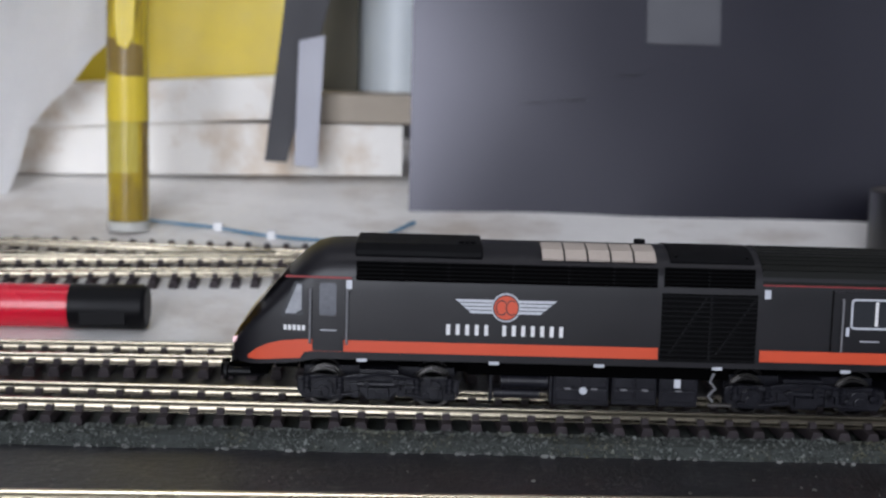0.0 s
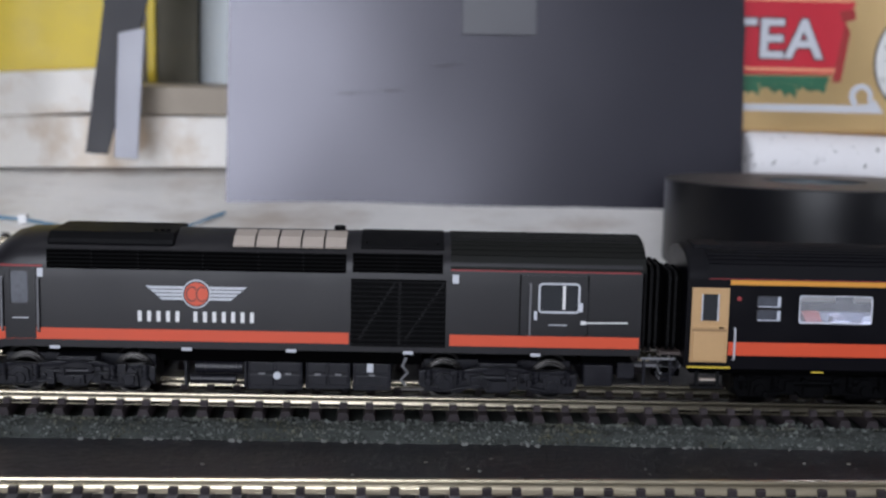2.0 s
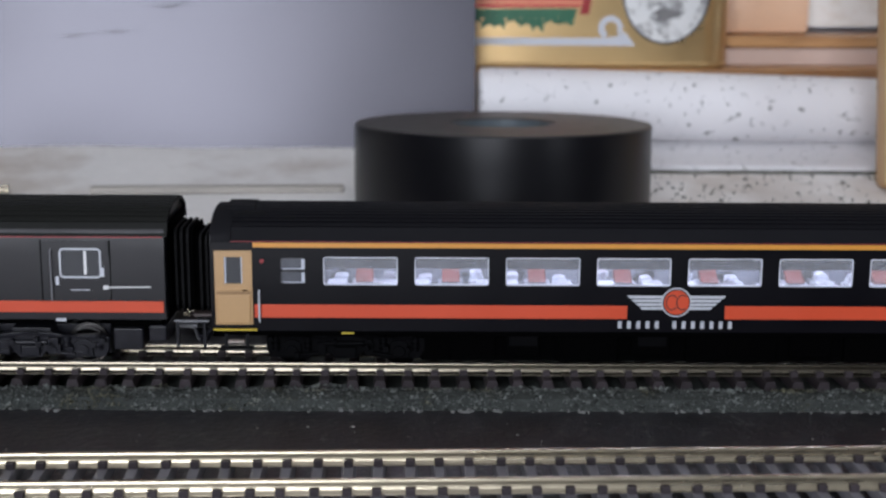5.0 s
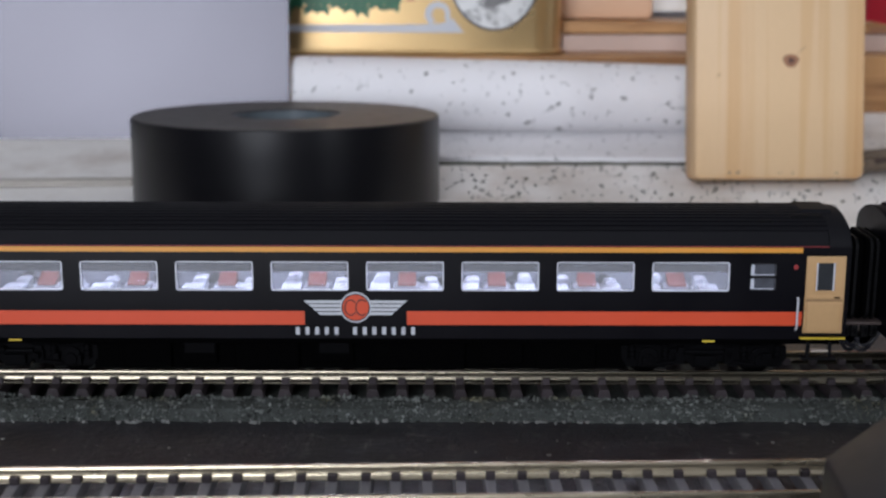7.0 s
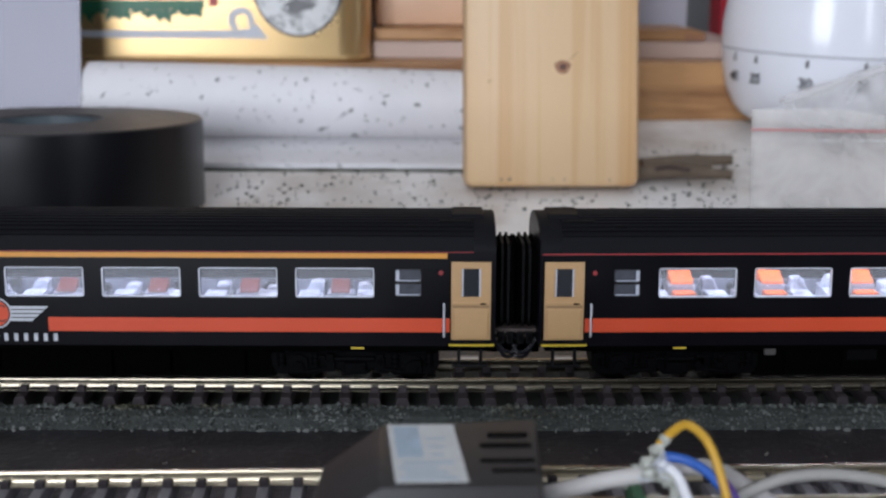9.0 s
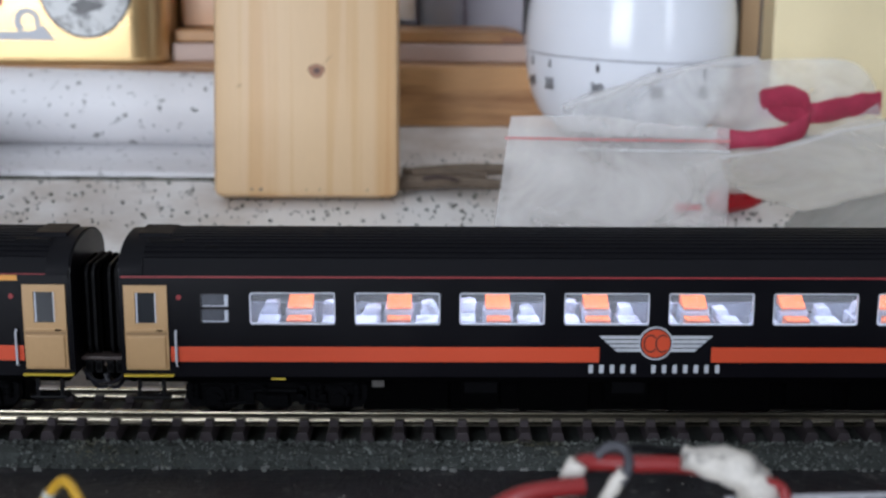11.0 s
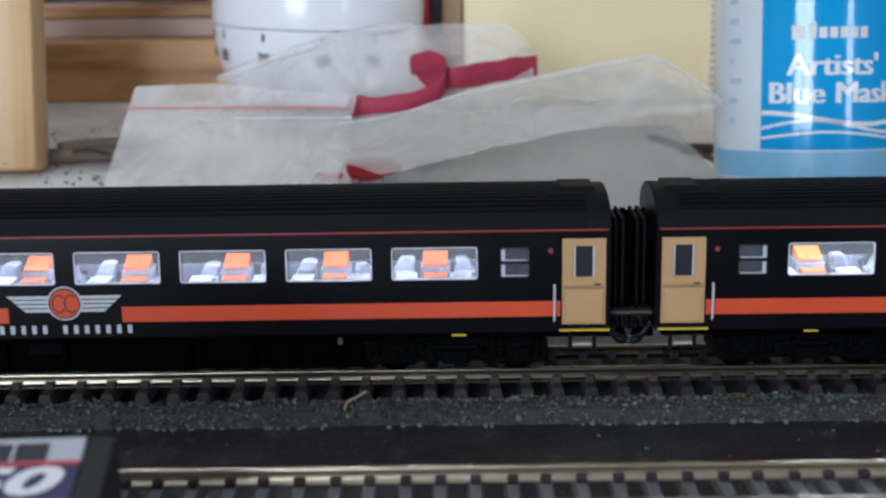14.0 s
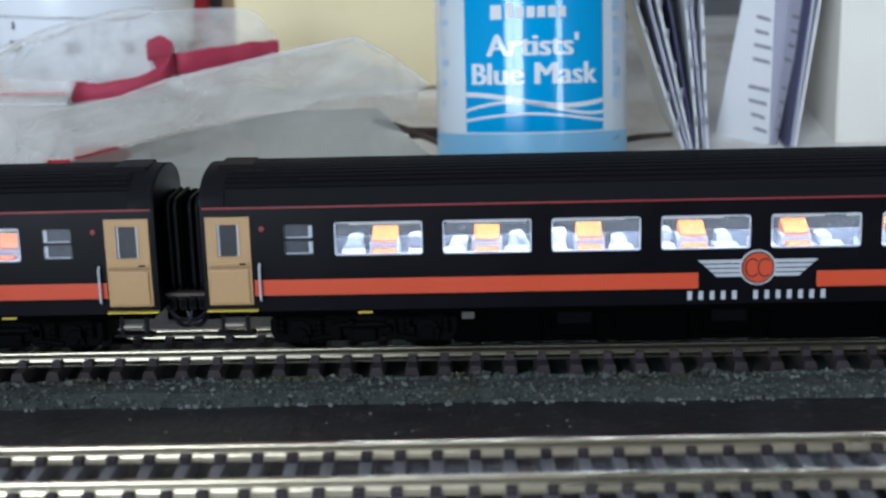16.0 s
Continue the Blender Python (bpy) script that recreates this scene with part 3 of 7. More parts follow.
def winged_badge(parent, cx, cz, r, half, top, low):
    """A disc between two wings of bars."""
    bm = bmesh.new()
    prism(bm, ring((cx, cz), r, 28), "y", -0.10, 0.1)
    badge = part("badge", on_side(bm), M_PRINT, parent, "silver winged badge with an orange disc")
    bm = bmesh.new()
    prism(bm, ring((cx, cz), r - 0.22, 28), "y", -0.13, 0)
    part("dark_ring", on_side(bm), M_BLACK, badge, "dark ring round the disc")
    bm = bmesh.new()
    prism(bm, ring((cx, cz), r - 0.42, 28), "y", -0.17, 0)
    part("disc", on_side(bm), M_RED, badge, "orange-red disc")
    bm = bmesh.new()
    for s, a0, a1 in ((-0.55, 0.7, 5.6), (0.7, 0.9, 5.4)):
        arc = [(cx + s * r * 0.55 + 0.42 * r * math.cos(a), cz + 0.55 * r * math.sin(a)) for a in np.linspace(a0, a1, 12)]
        inner = [(cx + s * r * 0.55 + 0.33 * r * math.cos(a), cz + 0.46 * r * math.sin(a)) for a in np.linspace(a1, a0, 12)]
        for k in range(11):
            prism(bm, [arc[k], arc[k + 1], inner[10 - k], inner[11 - k]], "y", -0.21, -0.1)
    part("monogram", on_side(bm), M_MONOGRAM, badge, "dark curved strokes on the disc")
    for s in (-1, 1):
        bm = bmesh.new()
        n = 4
        h = (top - low) / n
        for k in range(n):
            z1 = top - k * h
            z0 = z1 - h * 0.72
            out1, out0 = half - (half - half * 0.66) * (k / n), half - (half - half * 0.66) * ((k + 0.72) / n)
            q = [(cx + s * r * 0.9, z0), (cx + s * out0, z0), (cx + s * out1, z1), (cx + s * r * 0.9, z1)]
            prism(bm, q, "y", -0.1, 0.1)
        part("wing", on_side(bm), M_PRINT, badge, "silver barred wing")
    return badge


def letter_bars(parent, x0, x1, z0, z1, count, gap_after, material):
    """A line of upright bars, one for each letter of a name."""
    step = (x1 - x0) / (count + 0.65)
    x = x0
    for i in range(count):
        w = step * 0.5
        bm = bmesh.new()
        box(bm, x + w * 0.1, x + w * 0.9, -0.1, 0.1, z0, z1)
        part("name_bar", on_side(bm), material, parent, "pale letter-sized bar")
        x += step * (1.9 if i == gap_after else 1.0)


M_BOGIE = surface("dusty_black_casting", (0.0095, 0.0095, 0.013), 0.34, var=0.4, scale=600, spec=0.25)
# darker copy of the casting, with the shade under the coaches painted in
M_BOGIEDARK = surface("shade_black_casting", (0.0016, 0.0016, 0.0020), 0.6, var=0.35, scale=600, spec=0.04)
M_FOLD = surface("black_rubber_fold", (0.0032, 0.0032, 0.0036), 0.6, var=0.2, scale=400, spec=0.12)
M_ROOFEND = surface("dusty_grey_roof_end", (0.0054, 0.0054, 0.0070), 0.6, var=0.2, scale=300, spec=0.11)
M_PLATE = surface("brown_coupling_plate", (0.055, 0.040, 0.036), 0.5, var=0.3, scale=500)


def wheelset(parent, x, r=2.9, tyre=None):
    for s in (-1, 1):
        bm = bmesh.new()
        cyl(bm, "y", (x, r), s * 4.1, s * 5.1, r, n=32)
        cyl(bm, "y", (x, r), s * 3.8, s * 4.1, r + 0.45, n=32)
        w = part("wheel", bm, tyre or M_WHEEL, parent, "dull metal wheel", smooth=30)
        bm = bmesh.new()
        cyl(bm, "y", (x, r), s * 5.1, s * 5.22, r * 0.9, n=28)
        cyl(bm, "y", (x, r), s * 5.22, s * 5.5, r * 0.3, n=16)
        part("wheel_centre", bm, M_UNDER, w, "black wheel centre", smooth=30)


def bogie(parent, x, base=17.5, detail=True):
    """A black sprung bogie centred on x, with two wheelsets."""
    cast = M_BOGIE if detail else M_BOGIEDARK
    bm = bmesh.new()
    h = base / 2
    low = [(x - h - 4.2, 3.0), (x - h - 3.4, 1.6), (x - h + 2.8, 1.4), (x - h + 3.8, 2.4), (x - 2.6, 2.5), (x - 1.8, 1.5), (x + 1.8, 1.5), (x + 2.6, 2.5), (x + h - 3.8, 2.4), (x + h - 2.8, 1.4), (x + h + 3.4, 1.6), (x + h + 4.2, 3.0)]
    high = [(x + h + 4.2, 4.9), (x + h + 2.6, 5.4), (x + h - 2.4, 5.1), (x + 3.4, 5.7), (x - 3.4, 5.7), (x - h + 2.4, 5.1), (x - h - 2.6, 5.4), (x - h - 4.2, 4.9)]
    for s in (-1, 1):
        prism(bm, low + high, "y", *sorted((s * 6.4, s * 7.7)))
    box(bm, x - 3.2, x + 3.2, -6.6, 6.6, 3.4, 6.2)
    box(bm, x - h - 3.5, x + h + 3.5, -3.4, 3.4, 0.9, 6.0)
    bg = part("bogie", bm, cast, parent, "black bogie frame", bevel=0.15)
    for k in (-1, 1):
        # coach wheels get the shade black in place of steel
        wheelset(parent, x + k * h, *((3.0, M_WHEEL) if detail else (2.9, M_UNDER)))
        for s in (-1, 1):
            bm = bmesh.new()
            y0, y1 = sorted((s * 7.9, s * 8.6))
            cyl(bm, "y", (x + k * h, 2.9), y0, y1, 1.0, n=14)
            prism(bm, [(x + k * h - 1.7, 1.8), (x + k * h + 1.7, 1.8), (x + k * h + 1.4, 4.3), (x + k * h + 0.5, 4.8), (x + k * h - 0.5, 4.8), (x + k * h - 1.4, 4.3)], "y", *sorted((s * 7.6, s * 8.2)))
            part("axlebox", bm, cast, bg, bevel=0.12)
            bm = bmesh.new()
            tube(bm, [(x + k * (h - 4.6), s * 8.2, 2.6), (x + k * (h - 1.2), s * 8.3, 2.2)], 0.34, 8)
            box(bm, *sorted((x + k * (h - 5.6), x + k * (h - 4.2))), *sorted((s * 7.6, s * 8.4)), 2.2, 4.4)
            part("brake_rod", bm, cast, bg, bevel=0.06)
            for d in (-2.6, 2.6):
                bm = bmesh.new()
                coil = [(r, z + dz) for z in (3.0, 3.8, 4.6) for r, dz in ((0.66, 0.0), (0.66, 0.45), (0.48, 0.5), (0.48, 0.75))]
                lathe(bm, coil, (x + k * h + d, s * 8.0), 10)
                part("spring", bm, cast, bg, smooth=30)
    for s in (-1, 1):
        bm = bmesh.new()
        cyl(bm, "x", (s * 8.1, 4.2), x - 3.4, x + 3.0, 0.45, n=10)
        box(bm, x - 1.6, x + 1.7, *sorted((s * 7.9, s * 8.5)), 2.0, 3.6)
        box(bm, x + 3.2, x + 4.4, *sorted((s * 7.9, s * 8.4)), 3.2, 5.0)
        part("damper", bm, cast, bg, bevel=0.1)
        bm = bmesh.new()
        tube(bm, curve_points([(x - h - 3.6, s * 7.9, 4.6), (x - h, s * 8.3, 5.3), (x - 3.5, s * 8.0, 5.0), (x, s * 8.3, 5.8), (x + 4, s * 8.0, 5.2), (x + h + 3.4, s * 7.9, 4.9)], 5), 0.2, 6)
        part("air_pipe", bm, cast, bg, smooth=True)
    rng = random.Random(int(x * 10))
    for k in range(16 if detail else 6):
        u, v, w, h = x - h_out(base) + 2 * h_out(base) * (k + rng.random()) / (16 if detail else 6), rng.uniform(2.2, 5.2), rng.uniform(0.25, 0.8), rng.uniform(0.2, 0.7)
        bm = bmesh.new()
        if k % 3:
            box(bm, u - w, u + w, -8.75 - 0.3 * rng.random(), -7.6, v - h, v + h)
        else:
            cyl(bm, "y", (u, v), -8.9, -7.6, 0.55, n=12)
            cyl(bm, "y", (u, v), -9.05, -8.85, 0.25, n=8)
        part("bogie_fitting", bm, cast, bg, bevel=0.08)
    return bg


def h_out(base):
    """Half length of a bogie frame."""
    return base / 2 + 3.6


def bellows(parent, x, s, count=3, top=21.6):
    """A folded rubber gangway that stands out from a vehicle end."""
    bm = bmesh.new()
    rings = []
    for k in range(2 * count + 1):
        a, d = x + s * (0.1 + k * 0.49), 0.45 * (k % 2)
        rings.append([(a, p, q) for p, q in rounded(-5.2 + d, 5.2 - d, 8.5 + d, top - d, 1.5)])
    loft(bm, rings)
    g = part("gangway", bm, M_UNDER, parent, "black ribbed gangway", bevel=0.1)
    for k in range(1, count):
        a = x + s * (0.1 + (2 * k + 0.1) * 0.49)
        bm = bmesh.new()
        loft(bm, [[(a + o, p, q) for p, q in rounded(-w, w, 8.4, top + 0.1, 1.5)] for o, w in ((-0.2, 5.3), (0.2, 5.3))])
        part("fold", bm, M_FOLD, g, "worn rubber fold", bevel=0.05)


def cross_section(w, zb, zc, zt, n=9):
    """Half outline of a body from its near foot over the roof to the far foot: (y, z)."""
    near = [(-side_y(z) * w, z) for z in np.linspace(zb, zc, 7)]
    y0 = side_y(zc) * w
    arc = [(-y0 * math.cos(a), zc + (zt - zc) * math.sin(a) ** 0.92) for a in np.linspace(0, math.pi / 2, n)][1:]
    half = near + arc
    return half + [(-y, z) for y, z in reversed(half[:-1])]


def roof_arc(zc, zt, out=0.0, n=241):
    """Points over the roof from the near gutter to the far one, with the distance along them."""
    y0 = side_y(zc) + 0.12 + out
    pts = [(-y0 * math.cos(a), zc + (zt - zc + out) * math.sin(a) ** 0.92) for a in np.linspace(0, math.pi, n)]
    run = np.concatenate([[0.0], np.cumsum([math.dist(p, q) for p, q in zip(pts, pts[1:])])])
    return pts, run


def roof_shell(x0, x1, zc, zt, outline):
    bm = bmesh.new()
    inner = [(y * 0.93, zc + (z - zc) * 0.9) for y, z in reversed(outline[::4] + [outline[-1]])]
    prism(bm, outline + inner, "x", x0, x1)
    return bm


def ribbed_roof(x0, x1, zc, zt, pitch=1.02, height=0.26):
    """A roof shell with fine ribs along it."""
    pts, run = roof_arc(zc, zt)
    at = lambda d: (float(np.interp(d, run, [p[0] for p in pts])), float(np.interp(d, run, [p[1] for p in pts])))  # noqa: E731
    mid = run[-1] / 2
    out = [pts[0]]
    n = int((mid - 2.4) / pitch)
    for k in range(-n, n + 1):
        d = mid + k * pitch
        for o, lift in ((-0.24, 0), (-0.19, height), (0.19, height), (0.24, 0)):
            y, z = at(d + o)
            slope = Vector((0, y, (z - zc) * 3.4 + 0.4)).normalized()
            out.append((y + slope.y * lift, z + slope.z * lift))
    out.append(pts[-1])
    return roof_shell(x0, x1, zc, zt, out)


COACH = 150.9
M_SEATDARK = surface("dark_window_rim", (0.03, 0.03, 0.034), 0.4, var=0.1)
WINDOWS = [(18.25 + 14.63 * k, 29.95 + 14.63 * k) for k in range(8)]


def coach(at, turn, first, group="coaches of the train"):
    kind = "amber cantrail stripe and dull red seats" if first else "thin red cantrail line and orange seats"
    c = thing("coach", "black passenger coach with " + kind, "railway coach", at, turn, group)
    holes = [(a, b, 14.4, 18.8) for a, b in WINDOWS]
    holes += [(11.4, 15.2, 14.6, 16.4), (11.4, 15.2, 16.8, 18.6), (135.7, 139.5, 14.6, 16.4), (135.7, 139.5, 16.8, 18.6), (2.2, 5.2, 14.4, 19.0), (COACH - 5.2, COACH - 2.2, 14.4, 19.0)]
    xs = sorted({0.3, COACH - 0.3, *[h[0] for h in holes], *[h[1] for h in holes]})
    zs = [6.6, 8.8, 11.0, 12.8, 14.4, 14.6, 16.4, 16.8, 18.6, 18.8, 19.0, 20.2, 21.4]
    for near in (True, False):
        bm = bmesh.new()
        grid_panel(bm, xs, zs, lambda x, z: any(a < x < b and lo < z < hi for a, b, lo, hi in holes), 0, 0.7)
        part("side_panel", on_side(bm, near), M_COACH, c)
    for x in (0, COACH - 0.6):
        bm = bmesh.new()
        sec = cross_section(0.985, 6.6, 21.3, 25.5)
        prism(bm, sec, "x", x, x + 0.6)
        part("end_panel", bm, M_COACH, c)
    roof = part("roof", ribbed_roof(3.4, COACH - 3.4, 21.2, 25.7), M_COACHROOF, c, "matt charcoal ribbed roof", smooth=20)
    for x, s in ((0.2, 1), (COACH - 0.2, -1)):
        part("roof_end", roof_shell(*sorted((x, x + s * 3.2)), 21.2, 25.72, roof_arc(21.2, 25.72, 0.02)[0][::4]), M_ROOFEND, roof, "greyer smooth roof end", smooth=30)
        bm = bmesh.new()
        prism(bm, [(-3.6, 25.2), (3.6, 25.2), (3.1, 25.98), (-3.1, 25.98)], "x", *sorted((x + s * 1.6, x + s * 6.4)))
        part("roof_hatch", bm, M_COACHROOF, roof, bevel=0.2)
        for dy, dz, a, b in ((-4.9, 25.2, 3.6, 8.4), (-6.7, 24.25, 4.6, 7.0), (-6.0, 24.7, 11.5, 13.4)):
            part("roof_slot", boxes((*sorted((x + s * a, x + s * b)), dy - 0.4, dy + 0.4, dz - 0.5, dz + 0.24)), M_ROOF, roof, "dark roof slot", bevel=0.1)
    part("floor", boxes((0.7, COACH - 0.7, -8.4, 8.4, 8.6, 9.6)), M_INNER, c)
    part("inner_ceiling", boxes((0.7, COACH - 0.7, -7.9, 7.9, 21.0, 21.3)), M_INNER, c)
    # far wall in dark grey: the dimness inside is put into its colour
    part("dado", boxes((1.0, COACH - 1.0, 7.3, 8.1, 9.6, 12.9)), surface("shaded_inner_wall", (0.15, 0.16, 0.20), 0.5, var=0.3, scale=300), c, "inner wall below the windows with its shade painted grey")
    part("light_strip", boxes((16, COACH - 16, -1.2, 1.2, 20.7, 20.95)), M_LED_DIM if first else M_LED, c, "lit white light strip")
    # cantrail, waist stripe, badge and name
    if first:
        part("cantrail_stripe", quad_panel(6.9, COACH - 7.4, 20.4, 21.2), M_AMBER, c, "amber stripe")
    part("cantrail_line", quad_panel(0.4, COACH - 0.4, 21.22 if first else 20.95, 21.4 if first else 21.25), M_LINE, c, "thin dark red line")
    for a, b in ((7.0, 67.1), (82.9, COACH - 7.0)):
        part("stripe", quad_panel(a, b, 8.85, 11.05, 0.09), M_RED, c, "orange-red stripe")
    winged_badge(c, 75, 11.65, 2.45, 8.0, 12.75, 10.25)
    letter_bars(c, 65.6, 84.6, 7.25, 8.45, 12, 4, M_PRINT)
    # windows
    for a, b in WINDOWS:
        w = part("window", rim(a - 0.1, b + 0.1, 14.3, 18.9, 0.17, 0.08, 0.4), M_FRAME, c, "pale-rimmed lit window")
        ob = part("pane", pane(a, b, 14.4, 18.8), M_GLASS, w)
        ob.visible_shadow = False
    for a in (11.4, 135.7):
        for lo in (14.6, 16.8):
            w = part("small_window", rim(a - 0.1, a + 3.9, lo - 0.1, lo + 1.9, 0.1, 0.08, 0.3), M_SEATDARK, c, "small frosted window pane")
            part("pane", pane(a, a + 3.8, lo, lo + 1.8, 0.15), M_MILK, w)
            e = a + 3.25 if a < 75 else a + 0.05
            # pale strips paint the glint at the side and foot of the pane
            part("pane_edge", quad_panel(e, e + 0.5, lo + 0.1, lo + 1.7, -0.02), M_PANEGLINT, w, "painted glint along the edge of the clear pane")
            part("pane_edge", quad_panel(a + 0.2, a + 3.6, lo + 0.05, lo + 0.2, -0.02, 1), M_PANEGLINT, w, "painted glint along the edge of the clear pane")
    # doors
    for a, s in ((0.75, 1), (COACH - 6.75, -1)):
        bm = bmesh.new()
        grid_panel(bm, [a, a + 1.45, a + 4.55, a + 6.0], [7.7, 9.5, 11.5, 13.2, 14.4, 16.5, 19.0, 19.9], lambda x, z: a + 1.45 < x < a + 4.55 and 14.4 < z < 19.0, -0.28, 0.05)
        d = part("door", on_side(bm), M_TAN, c, "tan passenger door")
        part("door_window", pane(a + 1.4, a + 4.6, 14.3, 19.1, -0.05), M_DARKGLASS, d, "dark door window")
        # upright pale strips paint glints on the door pane
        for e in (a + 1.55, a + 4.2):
            part("pane_edge", quad_panel(e, e + 0.28, 14.5, 18.9, 0.07), M_PANEGLINT, d, "painted glint along the edge of the clear pane")
        part("window_edge", rim(a + 1.3, a + 4.7, 14.25, 19.15, 0.25, 0.36, 0.3), M_TAN, d)
        bm = bmesh.new()
        grid_panel(bm, list(np.linspace(a + 0.3, a + 5.7, 4)), list(np.linspace(7.9, 12.75, 5)), lambda x, z: False, -0.62, -0.2)
        part("lower_panel", on_side(bm), M_TAN, d, "raised tan lower panel", bevel=0.22)
        bm = bmesh.new()
        box(bm, a + 0.3, a + 5.7, -0.5, -0.2, 13.25, 13.75)
        part("door_rib", on_side(bm), M_TAN, d, bevel=0.12)
        # flat darker strip paints the shade between lower panel and rib
        bm = bmesh.new()
        box(bm, a + 0.2, a + 5.8, -0.34, -0.2, 12.78, 13.2)
        part("door_groove", on_side(bm), M_TANDARK, d, "darker tan strip painting the shade across the door")
        bm = bmesh.new()
        box(bm, a + 4.4, a + 5.3, -0.5, -0.2, 13.35, 13.6)
        part("handle", on_side(bm), M_UNDER, d)
        part("step", boxes((a - 0.4, a + 6.6, -9.8, -8.6, 6.8, 7.0)), M_YELLOW, c, "yellow-edged step")
        hx = a + 7.1 if s > 0 else a - 1.1
        bm = bmesh.new()
        tube(bm, [(hx, -0.2, 8.2), (hx, -0.65, 8.5), (hx, -0.65, 13.1), (hx, -0.2, 13.4)], 0.17, 8)
        part("handrail", on_side(bm), M_PRINT, c, "pale grey handrail", smooth=True)
        bm = bmesh.new()
        px = a + 7.6 if s > 0 else a - 1.6
        cyl(bm, "y", (px, 18.2), -0.25, 0.1, 0.36, n=14)
        part("door_lamp", on_side(bm), M_LINE, c, "small red door lamp")
    # seats
    rng = random.Random(3 if first else 5)
    color, word = (M_MAROON, "dull red") if first else (M_ORANGE, "orange")
    for k, (a, b) in enumerate(WINDOWS):
        m = (a + b) / 2
        low = 1.5 if first else 0.0
        t = part("seat", boxes((m - 2.2, m + 2.2, 1.6, 5.2, 9.6, 13.5 - low)), M_SEATGREY, c, "pale grey seat block", bevel=0.35)
        bm = bmesh.new()
        wide = 1.5 if first else 1.85
        prism(bm, [(y, z - low) for y, z in ((1.5, 13.55), (1.7, 13.95), (4.5, 15.3), (4.9, 14.9), (4.9, 13.55))], "x", m - wide, m + wide)
        part("backrest", bm, color, t, word + " sloping backrest", bevel=0.2)
        if not first:
            part("cushion", boxes((m - 1.75, m + 1.75, -1.4, 1.2, 11.4, 12.75)), color, t, word + " cushion", bevel=0.2)
        for s, h in ((-1, 13.2 - 0.5 * low + 1.1 * rng.random()), (1, 13.0 - 0.5 * low + 1.2 * rng.random())):
            x = m + s * rng.uniform(4.1, 4.9)
            bm = bmesh.new()
            box(bm, x - 1.5, x + 1.5, 1.5, 5.5, 9.6, h - 1.4)
            prism(bm, [(x - 1.3, h - 1.4), (x + 1.3, h - 1.4), (x + 1.2 - 0.5 * s, h + 0.2), (x + 0.5 - 0.4 * s, h + 0.5), (x - 0.9 - 0.4 * s, h + 0.3)], "y", 2.2, 4.6)
            part("side_seat", bm, M_INNER, c, "white moulded seat", bevel=0.2)
            # white table slab added to give the glow along the window foot
            u = x + rng.uniform(-0.6, 0.6)
            part("seat_table", boxes((u - 1.7, u + 1.5, -4.2, 1.4, 12.2, 12.7), (u - 0.4, u + 0.4, -2.4, -1.6, 9.6, 12.2)), M_INNER, c, "small white table standing in for the window-foot glow", bevel=0.15)
        bm = bmesh.new()
        side = rng.choice((-1, 1))
        for _ in range(6):
            u, v, r = m + side * rng.uniform(2.4, 5.6), rng.uniform(11.3, 12.7), rng.uniform(0.5, 1.0)
            prism(bm, [(u + r * rng.uniform(0.5, 1.6) * math.cos(g), v + 0.8 * r * rng.uniform(0.5, 1.3) * math.sin(g)) for g in (0.1, 1.1, 2.2, 3.3, 4.1, 5.3)], "y", rng.uniform(6.4, 6.8), 7.25)
        part("partition", bm, M_SEATDARK, c, "dark ragged partition piece")
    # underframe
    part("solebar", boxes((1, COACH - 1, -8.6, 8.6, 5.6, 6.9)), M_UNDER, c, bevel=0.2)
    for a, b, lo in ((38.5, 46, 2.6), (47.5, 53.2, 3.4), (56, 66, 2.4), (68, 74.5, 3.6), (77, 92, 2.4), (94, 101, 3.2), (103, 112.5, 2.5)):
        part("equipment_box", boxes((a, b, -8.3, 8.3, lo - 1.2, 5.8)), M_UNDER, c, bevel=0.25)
    # black filler added to close the dark space between the bogies
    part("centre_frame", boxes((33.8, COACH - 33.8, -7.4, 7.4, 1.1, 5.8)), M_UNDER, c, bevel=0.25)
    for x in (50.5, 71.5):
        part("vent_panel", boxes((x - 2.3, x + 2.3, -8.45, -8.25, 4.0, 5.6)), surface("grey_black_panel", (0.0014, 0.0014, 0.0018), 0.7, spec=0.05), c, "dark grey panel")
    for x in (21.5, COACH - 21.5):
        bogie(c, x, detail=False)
        part("data_panel", boxes((x - 0.6, x + 1.4, -8.75, -8.55, 6.0, 6.25)), M_YELLOW, c, "tiny yellow marking")
    if not first:
        for x, w in ((35.1, 1.7), (112.8, 0.6)):
            part("data_label", boxes((x, x + w, -8.85, -8.3, 5.0, 5.9)), M_TAPETOP, c, "small dull grey label")
    for x, s in ((0, -1), (COACH, 1)):
        bellows(c, x, s)
        bm = bmesh.new()
        for k, (yy, zz) in enumerate(((-5.4, 5.0), (-4.2, 3.9), (-2.6, 6.2), (2.8, 5.2))):
            tube(bm, curve_points([(x, yy, 6.6), (x + s * 1.4, yy - 0.4, zz), (x + s * 2.8, yy + 0.3, zz - 0.5), (x + s * 3.5, yy + 0.6, zz + 0.6)]), 0.32, 6)
        part("hose", bm, M_BOGIE, c, "black pipes between the coaches", smooth=30)
        part("gangway_plate", boxes((*sorted((x, x + s * 3.5)), -6.0, 5.0, 8.0, 8.5)), M_PLATE, c, "brownish plate under the gangway", bevel=0.12)
        for d in (0.5, 1.9):
            bm = boxes((*sorted((x + s * d, x + s * (d + 1.1))), -5.9, -4.6, 6.0, 7.9))
